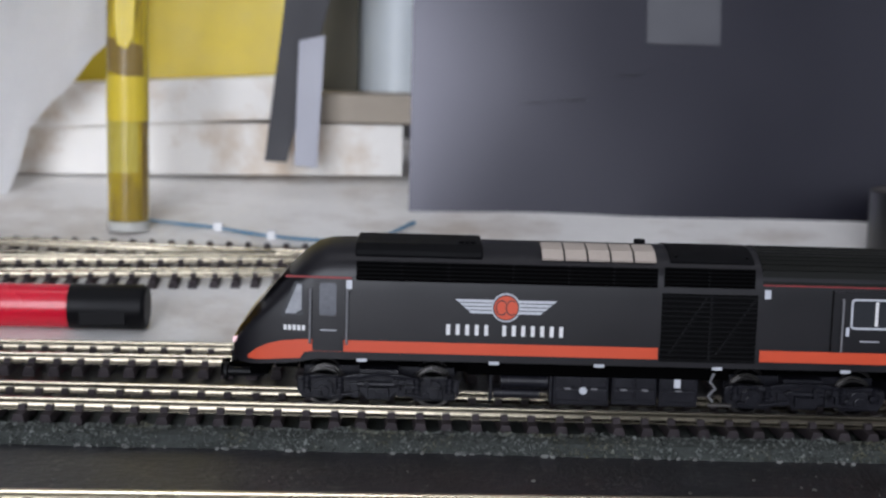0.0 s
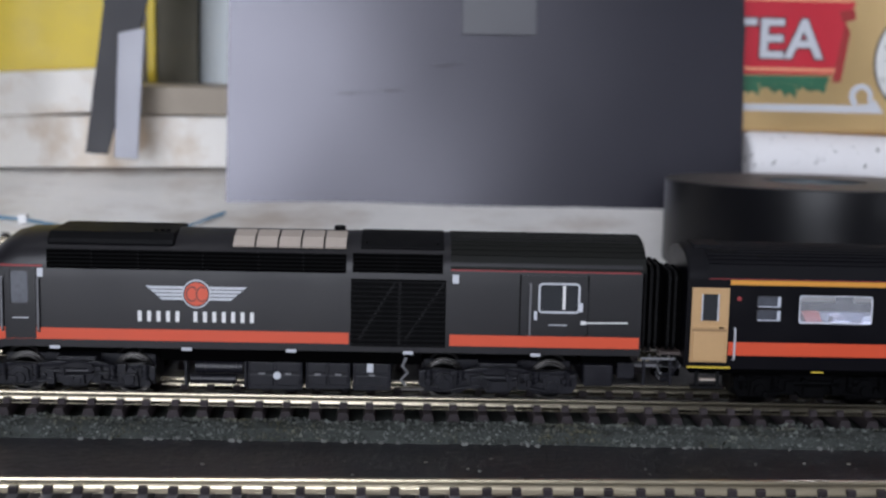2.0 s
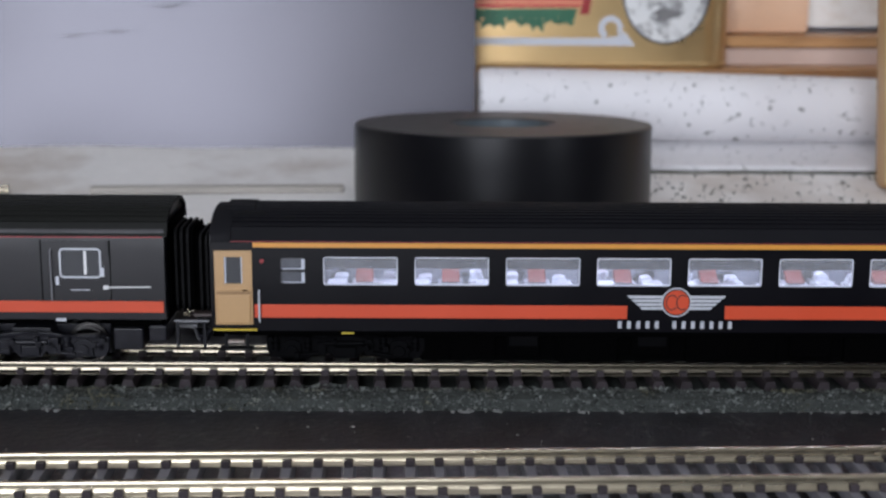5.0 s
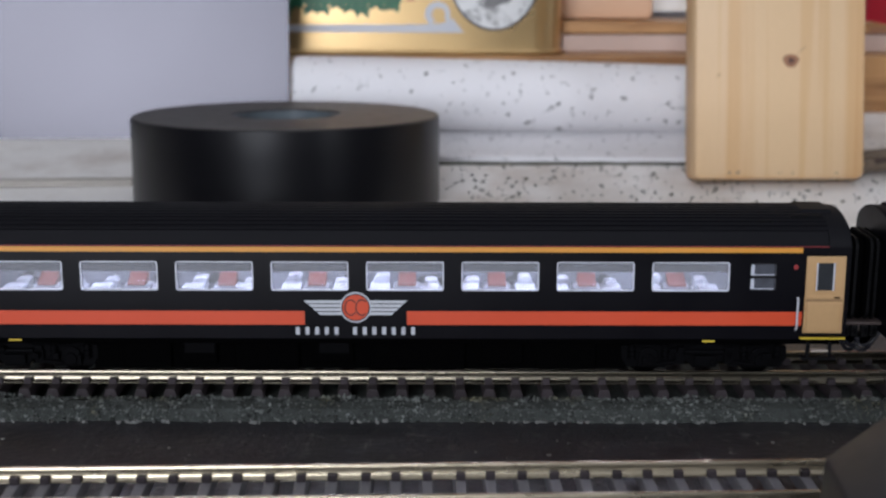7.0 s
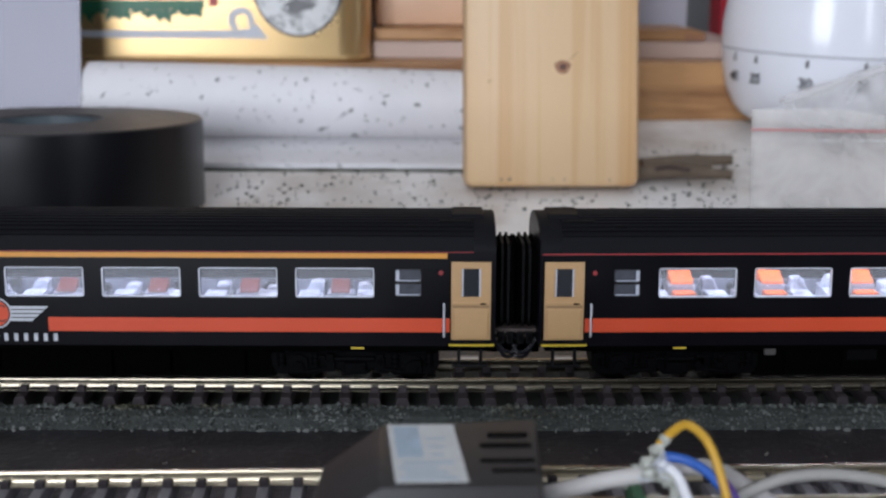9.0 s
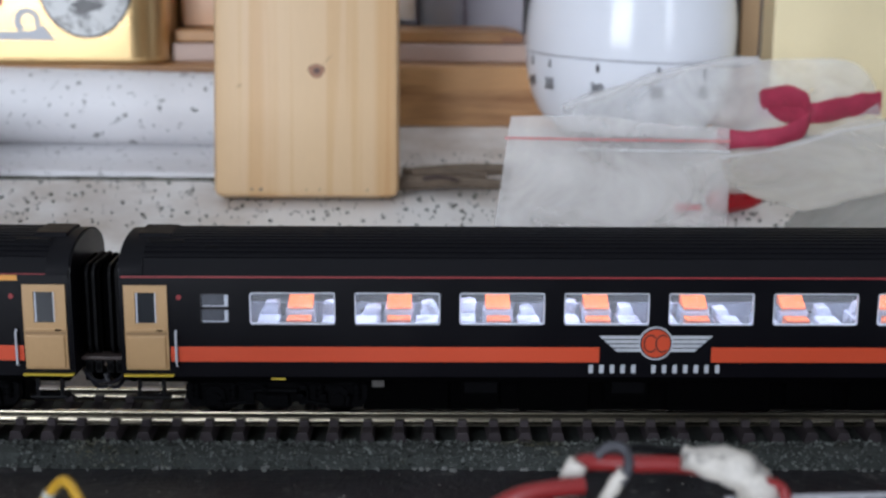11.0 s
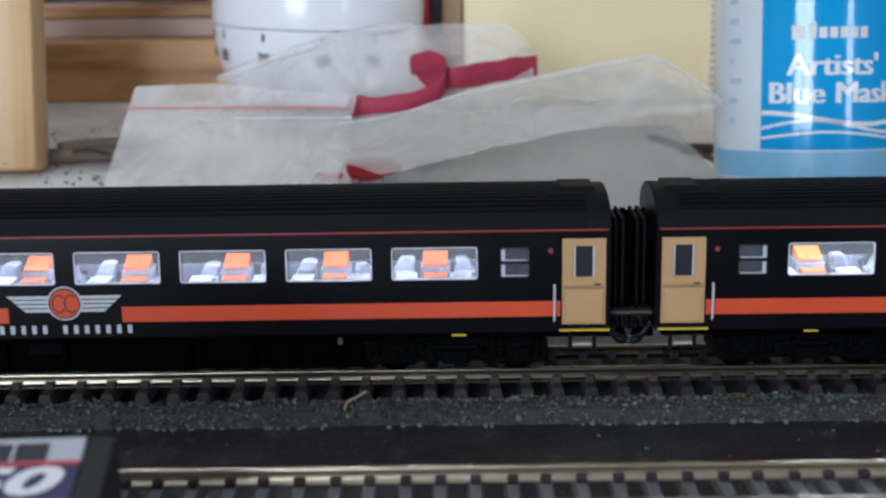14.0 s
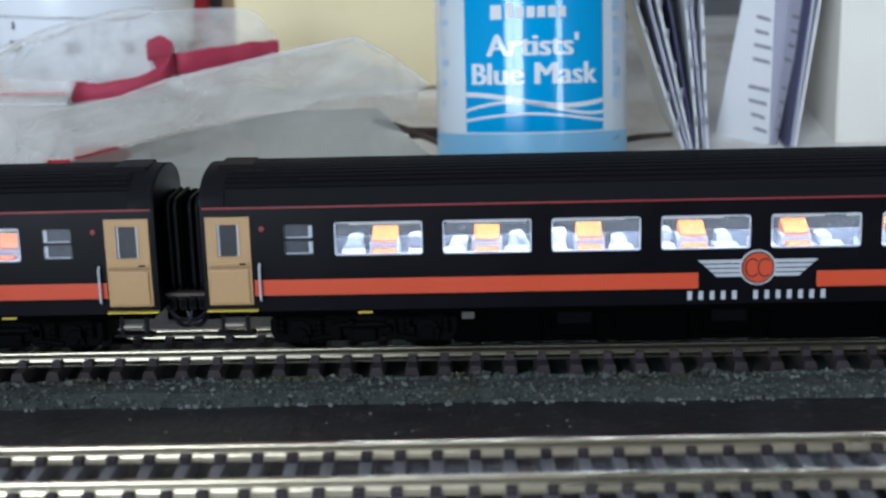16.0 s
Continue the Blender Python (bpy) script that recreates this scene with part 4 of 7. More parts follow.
            part("socket", bm, M_FOLD, c, "dark grey cable socket", bevel=0.15)
            part("socket_hole", boxes((*sorted((x + s * (d + 0.25), x + s * (d + 0.85))), -6.0, -5.85, 6.5, 7.5)), M_GRILLE, c)
        part("coupling", boxes((x - 3.6 if s < 0 else x - 1, x + 1 if s < 0 else x + 3.6, -1.2, 1.2, 3.2, 4.6)), M_UNDER, c, bevel=0.2)
    for x in (1.2, COACH - 6.6):
        st = part("step_board", boxes((x, x + 5.4, -9.2, -7.4, 3.2, 3.6)), M_BLACKPLASTIC, c, bevel=0.1)
        for d in (0.8, 4.2):
            part("hanger", boxes((x + d, x + d + 0.5, -8.8, -8.2, 3.6, 6)), M_BLACKPLASTIC, st)
        part("step_plate", boxes((x + 1.4, x + 4.0, -9.35, -8.3, 4.6, 4.9)), M_CREAMGREY, c, "small pale step plate", bevel=0.05)
    return c


def place(x0, length=150.0):
    a, b = train_y(x0 + length * 0.15), train_y(x0 + length * 0.85)
    turn = math.degrees(math.atan2(b - a, length * 0.7))
    return (x0, a - (b - a) / (length * 0.7) * length * 0.15, 0), turn


first_coach = coach(*place(133.9), True)
second_coach = coach(*place(291.1), False)
p, turn = place(448.3)
third_coach = copy_thing(second_coach, pose(p[0] * MM, p[1] * MM, 0, 0, 0, turn))
for o in third_coach.children:
    if o.name.startswith("light_strip"):
        o.data = o.data.copy()
        o.data.materials[0] = M_LED_BRIGHT


def power_car():
    L = 113.7
    (px, py, pz), turn = place(13.0, L)
    c = thing("power_car", "black diesel power car with sloping nose and orange-red stripe", "locomotive", (px, py, pz), turn, "vehicles of the train")
    # body shell, from the nose back
    nose = [(-0.9, 0.62, 8.6, 9.8), (-0.6, 0.70, 7.9, 11.0), (0.4, 0.79, 7.3, 12.8), (1.9, 0.86, 7.1, 14.8), (3.8, 0.905, 7.2, 17.2), (6.0, 0.935, 7.4, 19.8), (7.8, 0.955, 7.5, 22.1),
            (10.0, 0.972, 7.8, 24.4), (12.2, 0.985, 8.3, 25.95), (14.4, 0.995, 8.4, 26.55), (18.6, 1.0, 8.4, 26.7)]
    bm = bmesh.new()
    rings = []
    for x, w, zb, zt in nose + [(40, 1, 8.4, 26.7), (66.6, 1, 8.4, 26.7), (82.3, 1, 8.4, 26.7), (L, 1, 8.4, 26.7)]:
        zc = min(22.0, zb + (zt - zb) * 0.72)
        rings.append([(x, y, z) for y, z in cross_section(w, zb, zc, zt)])
    loft(bm, rings)
    part("body", bm, M_BLACK, c, "satin black body shell", smooth=35)
    # yellow nose front and red lamp
    bm = bmesh.new()
    loft(bm, [[(x - 0.12, y * w * 9.3, zt + dz) for y in np.linspace(-0.86, 0.86, 9)] for x, w, zt, dz in ((-0.85, 0.62, 9.9, 0), (-0.6, 0.70, 11.0, 0.1), (0.4, 0.79, 12.8, 0.14), (1.9, 0.86, 14.8, 0.16), (2.9, 0.88, 16.1, 0.16))], closed=False, caps=False)
    bmesh.ops.solidify(bm, geom=bm.faces[:], thickness=-0.25)
    part("nose_panel", bm, M_YELLOW, c, "yellow nose panel", smooth=40)
    bm = bmesh.new()
    loft(bm, [[(x - 0.1, y * w * 9.3, zt + 0.14) for y in np.linspace(-0.66, 0.66, 7)] for x, w, zt in ((3.3, 0.89, 16.7), (3.8, 0.905, 17.2), (6.0, 0.935, 19.8), (7.4, 0.95, 21.6))], closed=False, caps=False)
    bmesh.ops.solidify(bm, geom=bm.faces[:], thickness=-0.25)
    part("windscreen", bm, M_DARKGLASS, c, "dark windscreen", smooth=40)
    bm = bmesh.new()
    cyl(bm, "x", (-6.1, 10.6), -0.9, 0.5, 0.5, n=12)
    part("tail_lamp", bm, lamp_surface("red_tail_lamp", (1, 0.03, 0.01), 0.35), c, "glowing red tail lamp")
    # stripe, swept up at the nose
    bm = bmesh.new()
    zs = [(1.7, 8.0, 8.5), (3.0, 7.9, 9.6), (4.8, 8.0, 10.5), (7, 8.2, 11.1), (10, 8.4, 11.45), (10.7, 9.4, 11.5), (12, 9.62, 11.5), (30, 9.65, 11.5), (66.7, 9.65, 11.5)]
    w_at = lambda x: float(np.interp(x, [n[0] for n in nose], [n[1] for n in nose]))  # noqa: E731
    loft(bm, [[(x, -side_y(z) * w_at(x) - 0.1, z) for z in np.linspace(lo, hi, 4)] + [(x, -side_y(z) * w_at(x) + 0.2, z) for z in np.linspace(hi, lo, 4)] for x, lo, hi in zs])
    part("stripe", bm, M_RED, c, "orange-red stripe sweeping up to the nose")
    part("stripe", quad_panel(82.9, L - 0.3, 9.65, 11.5, 0.24), M_RED, c, "orange-red stripe")
    part("cantrail_line", quad_panel(82.9, L - 0.3, 21.85, 22.1, 0.1), M_LINE, c, "thin red line")
    bm = bmesh.new()
    loft(bm, [[(x, -side_y(21.6) * w_at(x) - o, z) for o, z in ((0.1, 21.3), (0.1, 21.6), (-0.2, 21.6), (-0.2, 21.3))] for x in (7.6, 9, 11, 14, 18)])
    part("cab_line", bm, M_LINE, c, "thin red line over the cab window")
    # cab window, door, rails
    def on_cab(bm):
        for v in bm.verts:
            v.co.y = v.co.y - side_y(v.co.z) * w_at(v.co.x)
        return bm
    bm = bmesh.new()
    prism(bm, [(6.9, 15.2), (10.5, 15.3), (10.5, 20.5), (9.1, 20.7)], "y", -0.12, 0.3)
    part("cab_window", on_cab(bm), M_DARKGLASS, c, "slanted cab side window")
    # pale polygon laid on the glass, painting its lighter reflection
    bm = bmesh.new()
    prism(bm, [(7.6, 15.6), (9.2, 15.6), (10.2, 16.2), (10.2, 20.2), (9.5, 20.3)], "y", -0.2, -0.1)
    part("blind", on_cab(bm), surface("grey_painted_reflection", (0.26, 0.27, 0.29), 0.4, var=0.5, scale=300), c, "pale painted reflection on the cab window")
    bm = bmesh.new()
    grid_panel(bm, [12.0, 12.9, 15.8, 16.9], [9.7, 11.5, 13, 15.3, 18, 20.7, 21.2], lambda x, z: 12.9 < x < 15.8 and 15.3 < z < 20.7, -0.16, 0.1)
    d = part("cab_door", on_cab(bm), M_BLACK, c, "black cab door")
    bm = bmesh.new()
    prism(bm, rounded(13.0, 15.7, 15.4, 20.6, 0.5), "y", -0.1, 0.1)
    part("door_window", on_cab(bm), M_MILK, d, "grey door window")
    bm = bmesh.new()
    box(bm, 13.2, 15.8, -0.3, 0, 13.0, 13.15)
    part("kick_plate", on_cab(bm), M_PRINT, d)
    for x in (11.6, 17.4):
        bm = bmesh.new()
        tube(bm, [(x, -0.1, 10.9), (x, -0.6, 11.2), (x, -0.6, 19.3), (x, -0.1, 19.6)], 0.2, 8)
        part("handrail", on_cab(bm), M_GREYRAIL, c, "thin grey handrail", smooth=True)
    for k in range(5):
        bm = bmesh.new()
        box(bm, 7.4 + k * 0.72, 7.9 + k * 0.72, -0.12, 0.1, 12.9, 13.7)
        part("number_bar", on_cab(bm), M_WHITE, c, "small white bar")
    for x, z, w, h in ((17.2, 20.4, 0.9, 1.4), (83.2, 20.5, 1.0, 1.4)):
        part("data_label", quad_panel(x, x + w, z - h / 2, z + h / 2, 0.12), M_PRINT, c, "small pale label")
    # badge and name
    winged_badge(c, 42.4, 17.35, 2.3, 8.0, 18.55, 16.2)
    letter_bars(c, 33.0, 52.0, 12.8, 14.5, 12, 4, M_WHITE)
    # upper and lower grilles
    def louvres(x0, x1, z0, z1, n, posts, name, slat):
        bm = bmesh.new()
        grid_panel(bm, [x0, x1], list(np.linspace(z0, z1, 5)), lambda x, z: False, -0.06, 0.1)
        g = part(name, on_side(bm), M_GRILLE, c, "black louvred grille")
        for k in range(n):
            z = z0 + (k + 0.5) * (z1 - z0) / n
            bm = bmesh.new()
            box(bm, x0 + 0.15, x1 - 0.15, -0.38, 0, z - 0.14, z + 0.12)
            part("slat", on_side(bm), slat, g)
        for x in posts:
            bm = bmesh.new()
            box(bm, x - 0.14, x + 0.14, -0.36, 0, z0, z1)
            part("post", on_side(bm), M_ROOF, g)
        return g
    louvres(18.7, 66.2, 21.1, 24.2, 5, (25.8, 33.2, 43.4, 52.2, 59.3), "upper_grille", M_UNDER)
    louvres(67.2, 81.6, 21.3, 24.4, 5, (74.3,), "upper_grille", M_UNDER)
    louvres(67.0, 82.2, 9.3, 20.3, 14, (), "radiator_grille", M_ROOF)
    for a, b in (((68.2, 10.5), (74.0, 20)), ((74.6, 9.6), (74.7, 20)), ((75.6, 10.5), (81.8, 20))):
        bm = bmesh.new()
        prism(bm, [(a[0], a[1]), (a[0] + 0.3, a[1]), (b[0] + 0.3, b[1]), (b[0], b[1])], "y", -0.42, -0.2)
        part("brace", on_side(bm), M_BLACKPLASTIC, c)
    # roof fittings
    bm = bmesh.new()
    prism(bm, [(-7.4, 24.7), (-7.3, 25.7), (-5.9, 26.7), (5.9, 26.7), (7.3, 25.7), (7.4, 24.7)], "x", 18.4, 38.6)
    part("exhaust_housing", bm, M_ROOF, c, "raised black roof housing", bevel=0.3)
    for k in range(3):
        bm = bmesh.new()
        cyl(bm, "z", (35.2 + k * 0.95, -4.2), 26.5, 27.0, 0.4, n=12)
        part("exhaust_port", bm, M_GRILLE, c)
    for k in range(5):
        x = 48.0 + k * 3.68
        bm = bmesh.new()
        q = [(y, z) for y, z in ((-7.55, 25.1), (-5.6, 26.35), (-2.0, 26.95), (-2.0, 26.6), (-5.6, 26.0), (-7.4, 24.8))]
        prism(bm, q, "x", x, x + 3.35)
        part("roof_panel", bm, M_CREAMGREY, c, "beige roof panel")
    bm = bmesh.new()
    cyl(bm, "z", (64.6, 1.0), 26.3, 27.4, 0.95, n=18)
    part("roof_fan", bm, M_ROOF, c, bevel=0.15)
    bm = bmesh.new()
    arc = [p for p in roof_arc(22.0, 26.7, 0.16, 61)[0] if abs(p[0]) < 7.4]
    prism(bm, arc + [(y * 0.97, z - 0.8) for y, z in reversed(arc)], "x", 68.4, 81.8)
    hatch = part("roof_hatch", bm, M_ROOF, c, "black curved roof hatch", bevel=0.1)
    for x in (69.2, 80.6):
        part("hatch_joint", boxes((x, x + 0.3, -6.4, 6.4, 25.4, 25.95)), M_GRILLE, hatch)
    part("rear_roof", ribbed_roof(82.9, L + 0.5, 22.0, 26.62, 1.2, 0.22), surface("greenish_black_roof", (0.0085, 0.0090, 0.0078), 0.6, spec=0.14, var=0.2, scale=300), c, "ribbed greenish-black roof", smooth=20)
    # guard's door with window
    bm = bmesh.new()
    grid_panel(bm, [94.2, 97.4, 103.4, 105.0], [9.7, 11.5, 13, 15.5, 18, 20.0, 21.3], lambda x, z: 97.4 < x < 103.4 and 15.5 < z < 20, -0.14, 0.1)
    d = part("guard_door", on_side(bm), M_BLACK, c, "black guard's door")
    part("window_rim", rim(97.0, 103.7, 15.3, 20.2, 0.3, 0.3), M_PRINT, d, "silver window rim")
    part("door_window", pane(97.2, 103.5, 15.5, 20.0, -0.02), M_DARKGLASS, d, "dark door window")
    bm = bmesh.new()
    box(bm, 100.9, 101.35, -0.25, 0, 15.9, 19.7)
    part("glazing_bar", on_side(bm), M_WHITE, d)
    bm = bmesh.new()
    box(bm, 98.7, 101.7, -0.3, 0, 13.3, 13.45)
    part("kick_plate", on_side(bm), M_PRINT, d)
    bm = bmesh.new()
    tube(bm, [(95.7, -0.1, 11.6), (95.7, -0.5, 11.8), (95.7, -0.5, 19.8), (95.7, -0.1, 20)], 0.18, 8)
    part("handrail", on_side(bm), M_GREYRAIL, c, "thin grey handrail", smooth=True)
    for x in (94.1, 105.0):
        bm = bmesh.new()
        box(bm, x - 0.12, x + 0.12, -0.2, 0.1, 9.7, 21.4)
        part("door_joint", on_side(bm), M_GRILLE, d, "dark joint beside the door")
    for x, z in ((96.6, 14.9), (103.9, 16.3)):
        bm = bmesh.new()
        box(bm, x - 0.25, x + 0.25, -0.4, 0.1, z - 0.7, z + 0.7)
        part("hinge", on_side(bm), M_FRAME, d, "small bright hinge")
    bm = bmesh.new()
    tube(bm, [(104.0, -0.3, 13.8), (111.5, -0.3, 13.9)], 0.13, 8)
    box(bm, 103.9, 104.7, -0.4, 0, 13.5, 14.1)
    part("rail", on_side(bm), M_WHITE, c, "thin white rail")
    # fine marks along the solebar
    for x in (19.0, 40.0, 56.7, 75.5, 96.0):
        part("mark", quad_panel(x, x + 1.6, 8.1, 8.6, 0.12), M_PRINT, c, "tiny white mark")
    # underframe, buffer beam, bogies
    for a, b, w in ((36.5, 78.5, 8.5), (104.5, L - 1, 7.0), (6, 9.5, 6.5)):
        part("solebar", boxes((a, b, -w, w, 6.2, 8.5)), M_UNDER, c, bevel=0.2)
    part("centre_frame", boxes((9.5, L - 8, -3.2, 3.2, 5.4, 8.5)), M_UNDER, c)
    for a, b, lo in ((50.4, 59.3, 2.4), (59.8, 67, 2.6), (67.4, 73.6, 2.5)):
        e = part("equipment_box", boxes((a, b, -8.4, 8.4, lo - 0.8, 6.6)), M_BOGIE, c, "dusty black equipment box", bevel=0.2)
        n = 2 if b - a > 7 else 1
        for k in range(n):
            u, v = a + 0.4 + k * (b - a - 0.4) / n, a + (k + 1) * (b - a - 0.4) / n
            part("box_panel", boxes((u, v, -8.62, -8.3, lo, 4.2)), M_BOGIE, e, bevel=0.12)
            part("box_panel", boxes((u, v, -8.56, -8.3, 4.6, 6.2)), M_BOGIE, e, bevel=0.12)
            part("latch", boxes(((u + v) / 2 - 0.5, (u + v) / 2 + 0.5, -8.75, -8.5, 4.25, 4.5)), M_GREYRAIL, e)
    for y, z, r, a, b in ((-7.2, 5.1, 1.15, 42.0, 49.6), (-6.6, 2.9, 0.8, 41.0, 48.4)):
        bm = bmesh.new()
        cyl(bm, "x", (y, z), a, b, r, n=18)
        for x in (a + 1.2, b - 1.4):
            cyl(bm, "x", (y, z), x, x + 0.4, r + 0.12, n=18)
        part("air_tank", bm, M_BOGIE, c, "black air tank with two bands", smooth=30)
    for x in (40.2, 49.8):
        part("bracket", boxes((x, x + 0.5, -8.2, -5.6, 1.9, 6.6)), M_BOGIE, c, bevel=0.1)
    bm = bmesh.new()
    cyl(bm, "y", (55.2, 4.1), -8.75, -8.6, 0.62, n=18)
    part("filler_cap", bm, M_PRINT, c, "round grey filler cap")
    part("data_label", boxes((69.7, 70.7, -8.8, -8.6, 4.9, 6.3)), M_PRINT, c, "small pale label")
    bm = bmesh.new()
    tube(bm, [(76.0, -8.6, 7.4), (75.4, -8.8, 6), (76.3, -8.8, 5), (75.2, -8.8, 3.8), (76, -8.7, 2.8)], 0.24, 6)
    part("pipe", bm, surface("dull_silver_pipe", (0.16, 0.16, 0.17), 0.4, var=0.3, scale=600), c, "silvery bent pipe", smooth=True)
    part("step", boxes((75.2, 79.0, -9.0, -8.0, 2.1, 2.4)), M_TAPETOP, c, "dull grey step plate")
    bogie(c, 22.5)
    bogie(c, 91.0)
    part("buffer_beam", boxes((1.8, 5.0, -6.5, 6.5, 5.0, 7.4)), M_UNDER, c, bevel=0.3)
    for y in (-4.6, 4.6):
        bm = bmesh.new()
        cyl(bm, "x", (y, 4.9), -1.9, 4, 0.75, n=14)
        cyl(bm, "x", (y, 4.9), -2.5, -1.9, 1.5, n=18)
        part("buffer", bm, M_BLACKPLASTIC, c, "black buffer", bevel=0.1)
    # arcs added above the wheels to draw the shine on their tops
    for x in (22.5 - 8.75, 22.5 + 8.75, 91 - 8.75, 91 + 8.75):
        bm = bmesh.new()
        arc = [(x + 3.0 * math.cos(a), 4.2 + 3.0 * math.sin(a)) for a in np.linspace(0.75, 2.4, 9)]
        tube(bm, [(p, -5.5, q + 0.5) for p, q in arc], 0.26, 6)
        part("wheel_arch", bm, M_WHEEL, c, "added arc standing for the shine on a wheel top", smooth=True)
    part("coupling", boxes((-3, 4, -1, 1, 4.0, 5.2), (-3.5, -2.6, -2.2, 2.2, 3.6, 5.6)), M_UNDER, c, bevel=0.15)
    bellows(c, L, 1, 4, 22.6)
    part("end_frame", boxes((L, L + 0.5, -6.5, 6.5, 8, 24)), M_UNDER, c, bevel=0.2)
    part("drawbar", boxes((L - 2, L + 8.5, -1.0, 1.0, 4.6, 5.2), (L + 0.6, L + 6.4, -6.6, -6.2, 7.2, 7.6)), M_GREYRAIL, c, "grey drawbar between the vehicles", bevel=0.15)
    for x in (L + 1.0, L + 5.4):
        part("drawbar_leg", boxes((x, x + 0.45, -6.6, -6.1, 3.0, 7.3)), M_BOGIE, c)
    part("rear_box", boxes((104.8, 109.6, -8.2, 8.2, 3.0, 6.6), (110.4, L - 0.4, -7.4, 7.4, 4.2, 6.8)), M_BOGIE, c, "dusty black box under the rear end", bevel=0.25)


power_car()


# ---------- left of the shelf ----------
def leaning(name, corners, y0, y1, thick, material, label, category, group=""):
    """A flat strip or sheet, its outline given in x and z, leaning back from y0 at the foot to y1 at the head."""
    bm = bmesh.new()
    zs = [p[1] for p in corners]
    v = prism(bm, corners, "y", 0, thick)
    for q in v:
        q.co.y += y0 + (y1 - y0) * (q.co.z - min(zs)) / (max(zs) - min(zs))
    return solo(name, bm, material, label, category, bevel=0.12, group=group)


def shelf_left():
    bm = bmesh.new()
    prism(bm, [(-150, 17), (41, 20.4), (41, 35.0), (-150, 33)], "y", 180, 200)
    solo("ledge_face", bm, M_WHITEWOOD, "stained white-painted wooden ledge face", "ledge", kind="structure")
    bm = bmesh.new()
    prism(bm, [(-150, 26.5), (9, 36.3), (9, 48.6), (-150, 39)], "y", 177, 206)
    solo("sill_board", bm, M_WHITEWOOD, "white-painted sill board lying aslant", "board", bevel=0.6)
    bm = boxes((9.2, 200, 178, 210, 35.4, 43.6))
    solo("sill_rail", bm, surface("worn_grey_wood", (0.33, 0.28, 0.22), 0.6, var=0.2, scale=60), "worn grey-brown wooden rail", "rail", bevel=0.5, kind="structure")
    bm = boxes((-62, 10, 212, 214, 40, 140))
    solo("yellow_sheet", bm, M_YELLOWCARD, "glossy yellow card sheet standing upright", "sheet", bevel=0.3)
    bm = boxes((11.2, 13.9, 213, 216, 40, 140))
    solo("yellow_strip", bm, M_YELLOWCARD, "narrow yellow strip standing upright", "strip", bevel=0.3)
    bm = boxes((14.1, 27, 214, 240, 40, 140))
    solo("dark_post", bm, surface("dark_olive_paint", (0.10, 0.09, 0.06), 0.6, var=0.2), "dark olive post standing upright", "post", bevel=0.3)
    bm = bmesh.new()
    lathe(bm, [(13.5, 43.6), (13.5, 140)], (40, 222))
    solo("white_canister", bm, surface("pale_grey_enamel", (0.52, 0.56, 0.58), 0.4, var=0.06, scale=20), "pale grey cylindrical canister", "canister", smooth=30)
    bm = boxes((150, 330, 214, 220, 43.6, 150))
    solo("white_window_board", bm, M_WHITEWOOD, "white-painted board behind the tins", "board", kind="structure")
    # dark panel and strips
    lean = lambda z: 151 + (z - 13) / 105 * 16.5  # noqa: E731
    card = thing("leaning_card", "large glossy graphite-grey card leaning upright on the board", "card")
    bm = bmesh.new()
    rows = []
    for i in range(49):
        s = i / 48
        x0, x1, zb = 42.6 + 143.0 * s, 42.6 + 143.0 * s, 13.5 - 1.6 * s
        front = [(x0 + (x1 - x0) * j / 24, lean(zb + (118 - zb) * j / 24) + 0.5 * noise.noise((x0 * 0.018, j * 0.11, 4)) + 0.012 * noise.noise((x0 * 0.1, j * 0.4, 9)), zb + (118 - zb) * j / 24) for j in range(25)]
        rows.append(front + [(x, y + 1.3, z) for x, y, z in reversed(front)])
    loft(bm, rows)
    part("sheet", bm, M_CARD, card, "graphite-grey card sheet", smooth=30)
    bm = boxes((106.8, 127.2, 0, 0.35, 60.4, 92))
    for v in bm.verts:
        v.co.y += lean(v.co.z) - 0.75
    part("tape_patch", bm, surface("grey_tape", (0.075, 0.075, 0.085), 0.36, var=0.05), card, "square grey tape patch", bevel=0.08)
    for x, z, w, tip in ((97.5, 51.6, 10, 1.2), (72, 43.6, 8, 0.6), (83, 44.6, 9, 0.4)):
        bm = bmesh.new()
        prism(bm, [(x, z), (x + w * 0.5, z - 0.25), (x + w, z + tip), (x + w * 0.5, z + 0.15)], "y", -0.55, 0.2)
        for v in bm.verts:
            v.co.y += lean(v.co.z)
        part("crease", bm, M_TAPE, card, "thin dark crease")
    leaning("card_strip", [(2.5, 25.3), (8.6, 25.0), (29.6, 110), (11.6, 110)], 162.4, 175, 1.0, surface("dark_card", (0.035, 0.034, 0.038), 0.5, var=0.08, spec=0.25), "dark grey card strip leaning on the ledge", "strip", "leaning strips")
    leaning("card_strip", [(10.8, 24.3), (17.2, 23.8), (18.7, 60.2), (11.5, 58.6)], 160.6, 165.4, 1.0, surface("grey_card", (0.24, 0.24, 0.28), 0.35, var=0.06), "lighter grey card strip leaning on the ledge", "strip", "leaning strips")
    for x, y, w, d in ((8, 112.5, 25, 8.0), (119.5, 113.5, 62, 4.0)):
        z = board_z(y)
        bm = boxes((-w / 2, w / 2, -d / 2, d / 2, 0, 0.6 if w < 30 else 1.5))
        solo("grey_slip", bm, surface("grey_slip_card", (0.46, 0.43, 0.38), 0.6, var=0.1), "grey card slip lying on the board", "card", (x, y, z), 1.6 if w > 30 else 0, bevel=0.15, group="card slips")
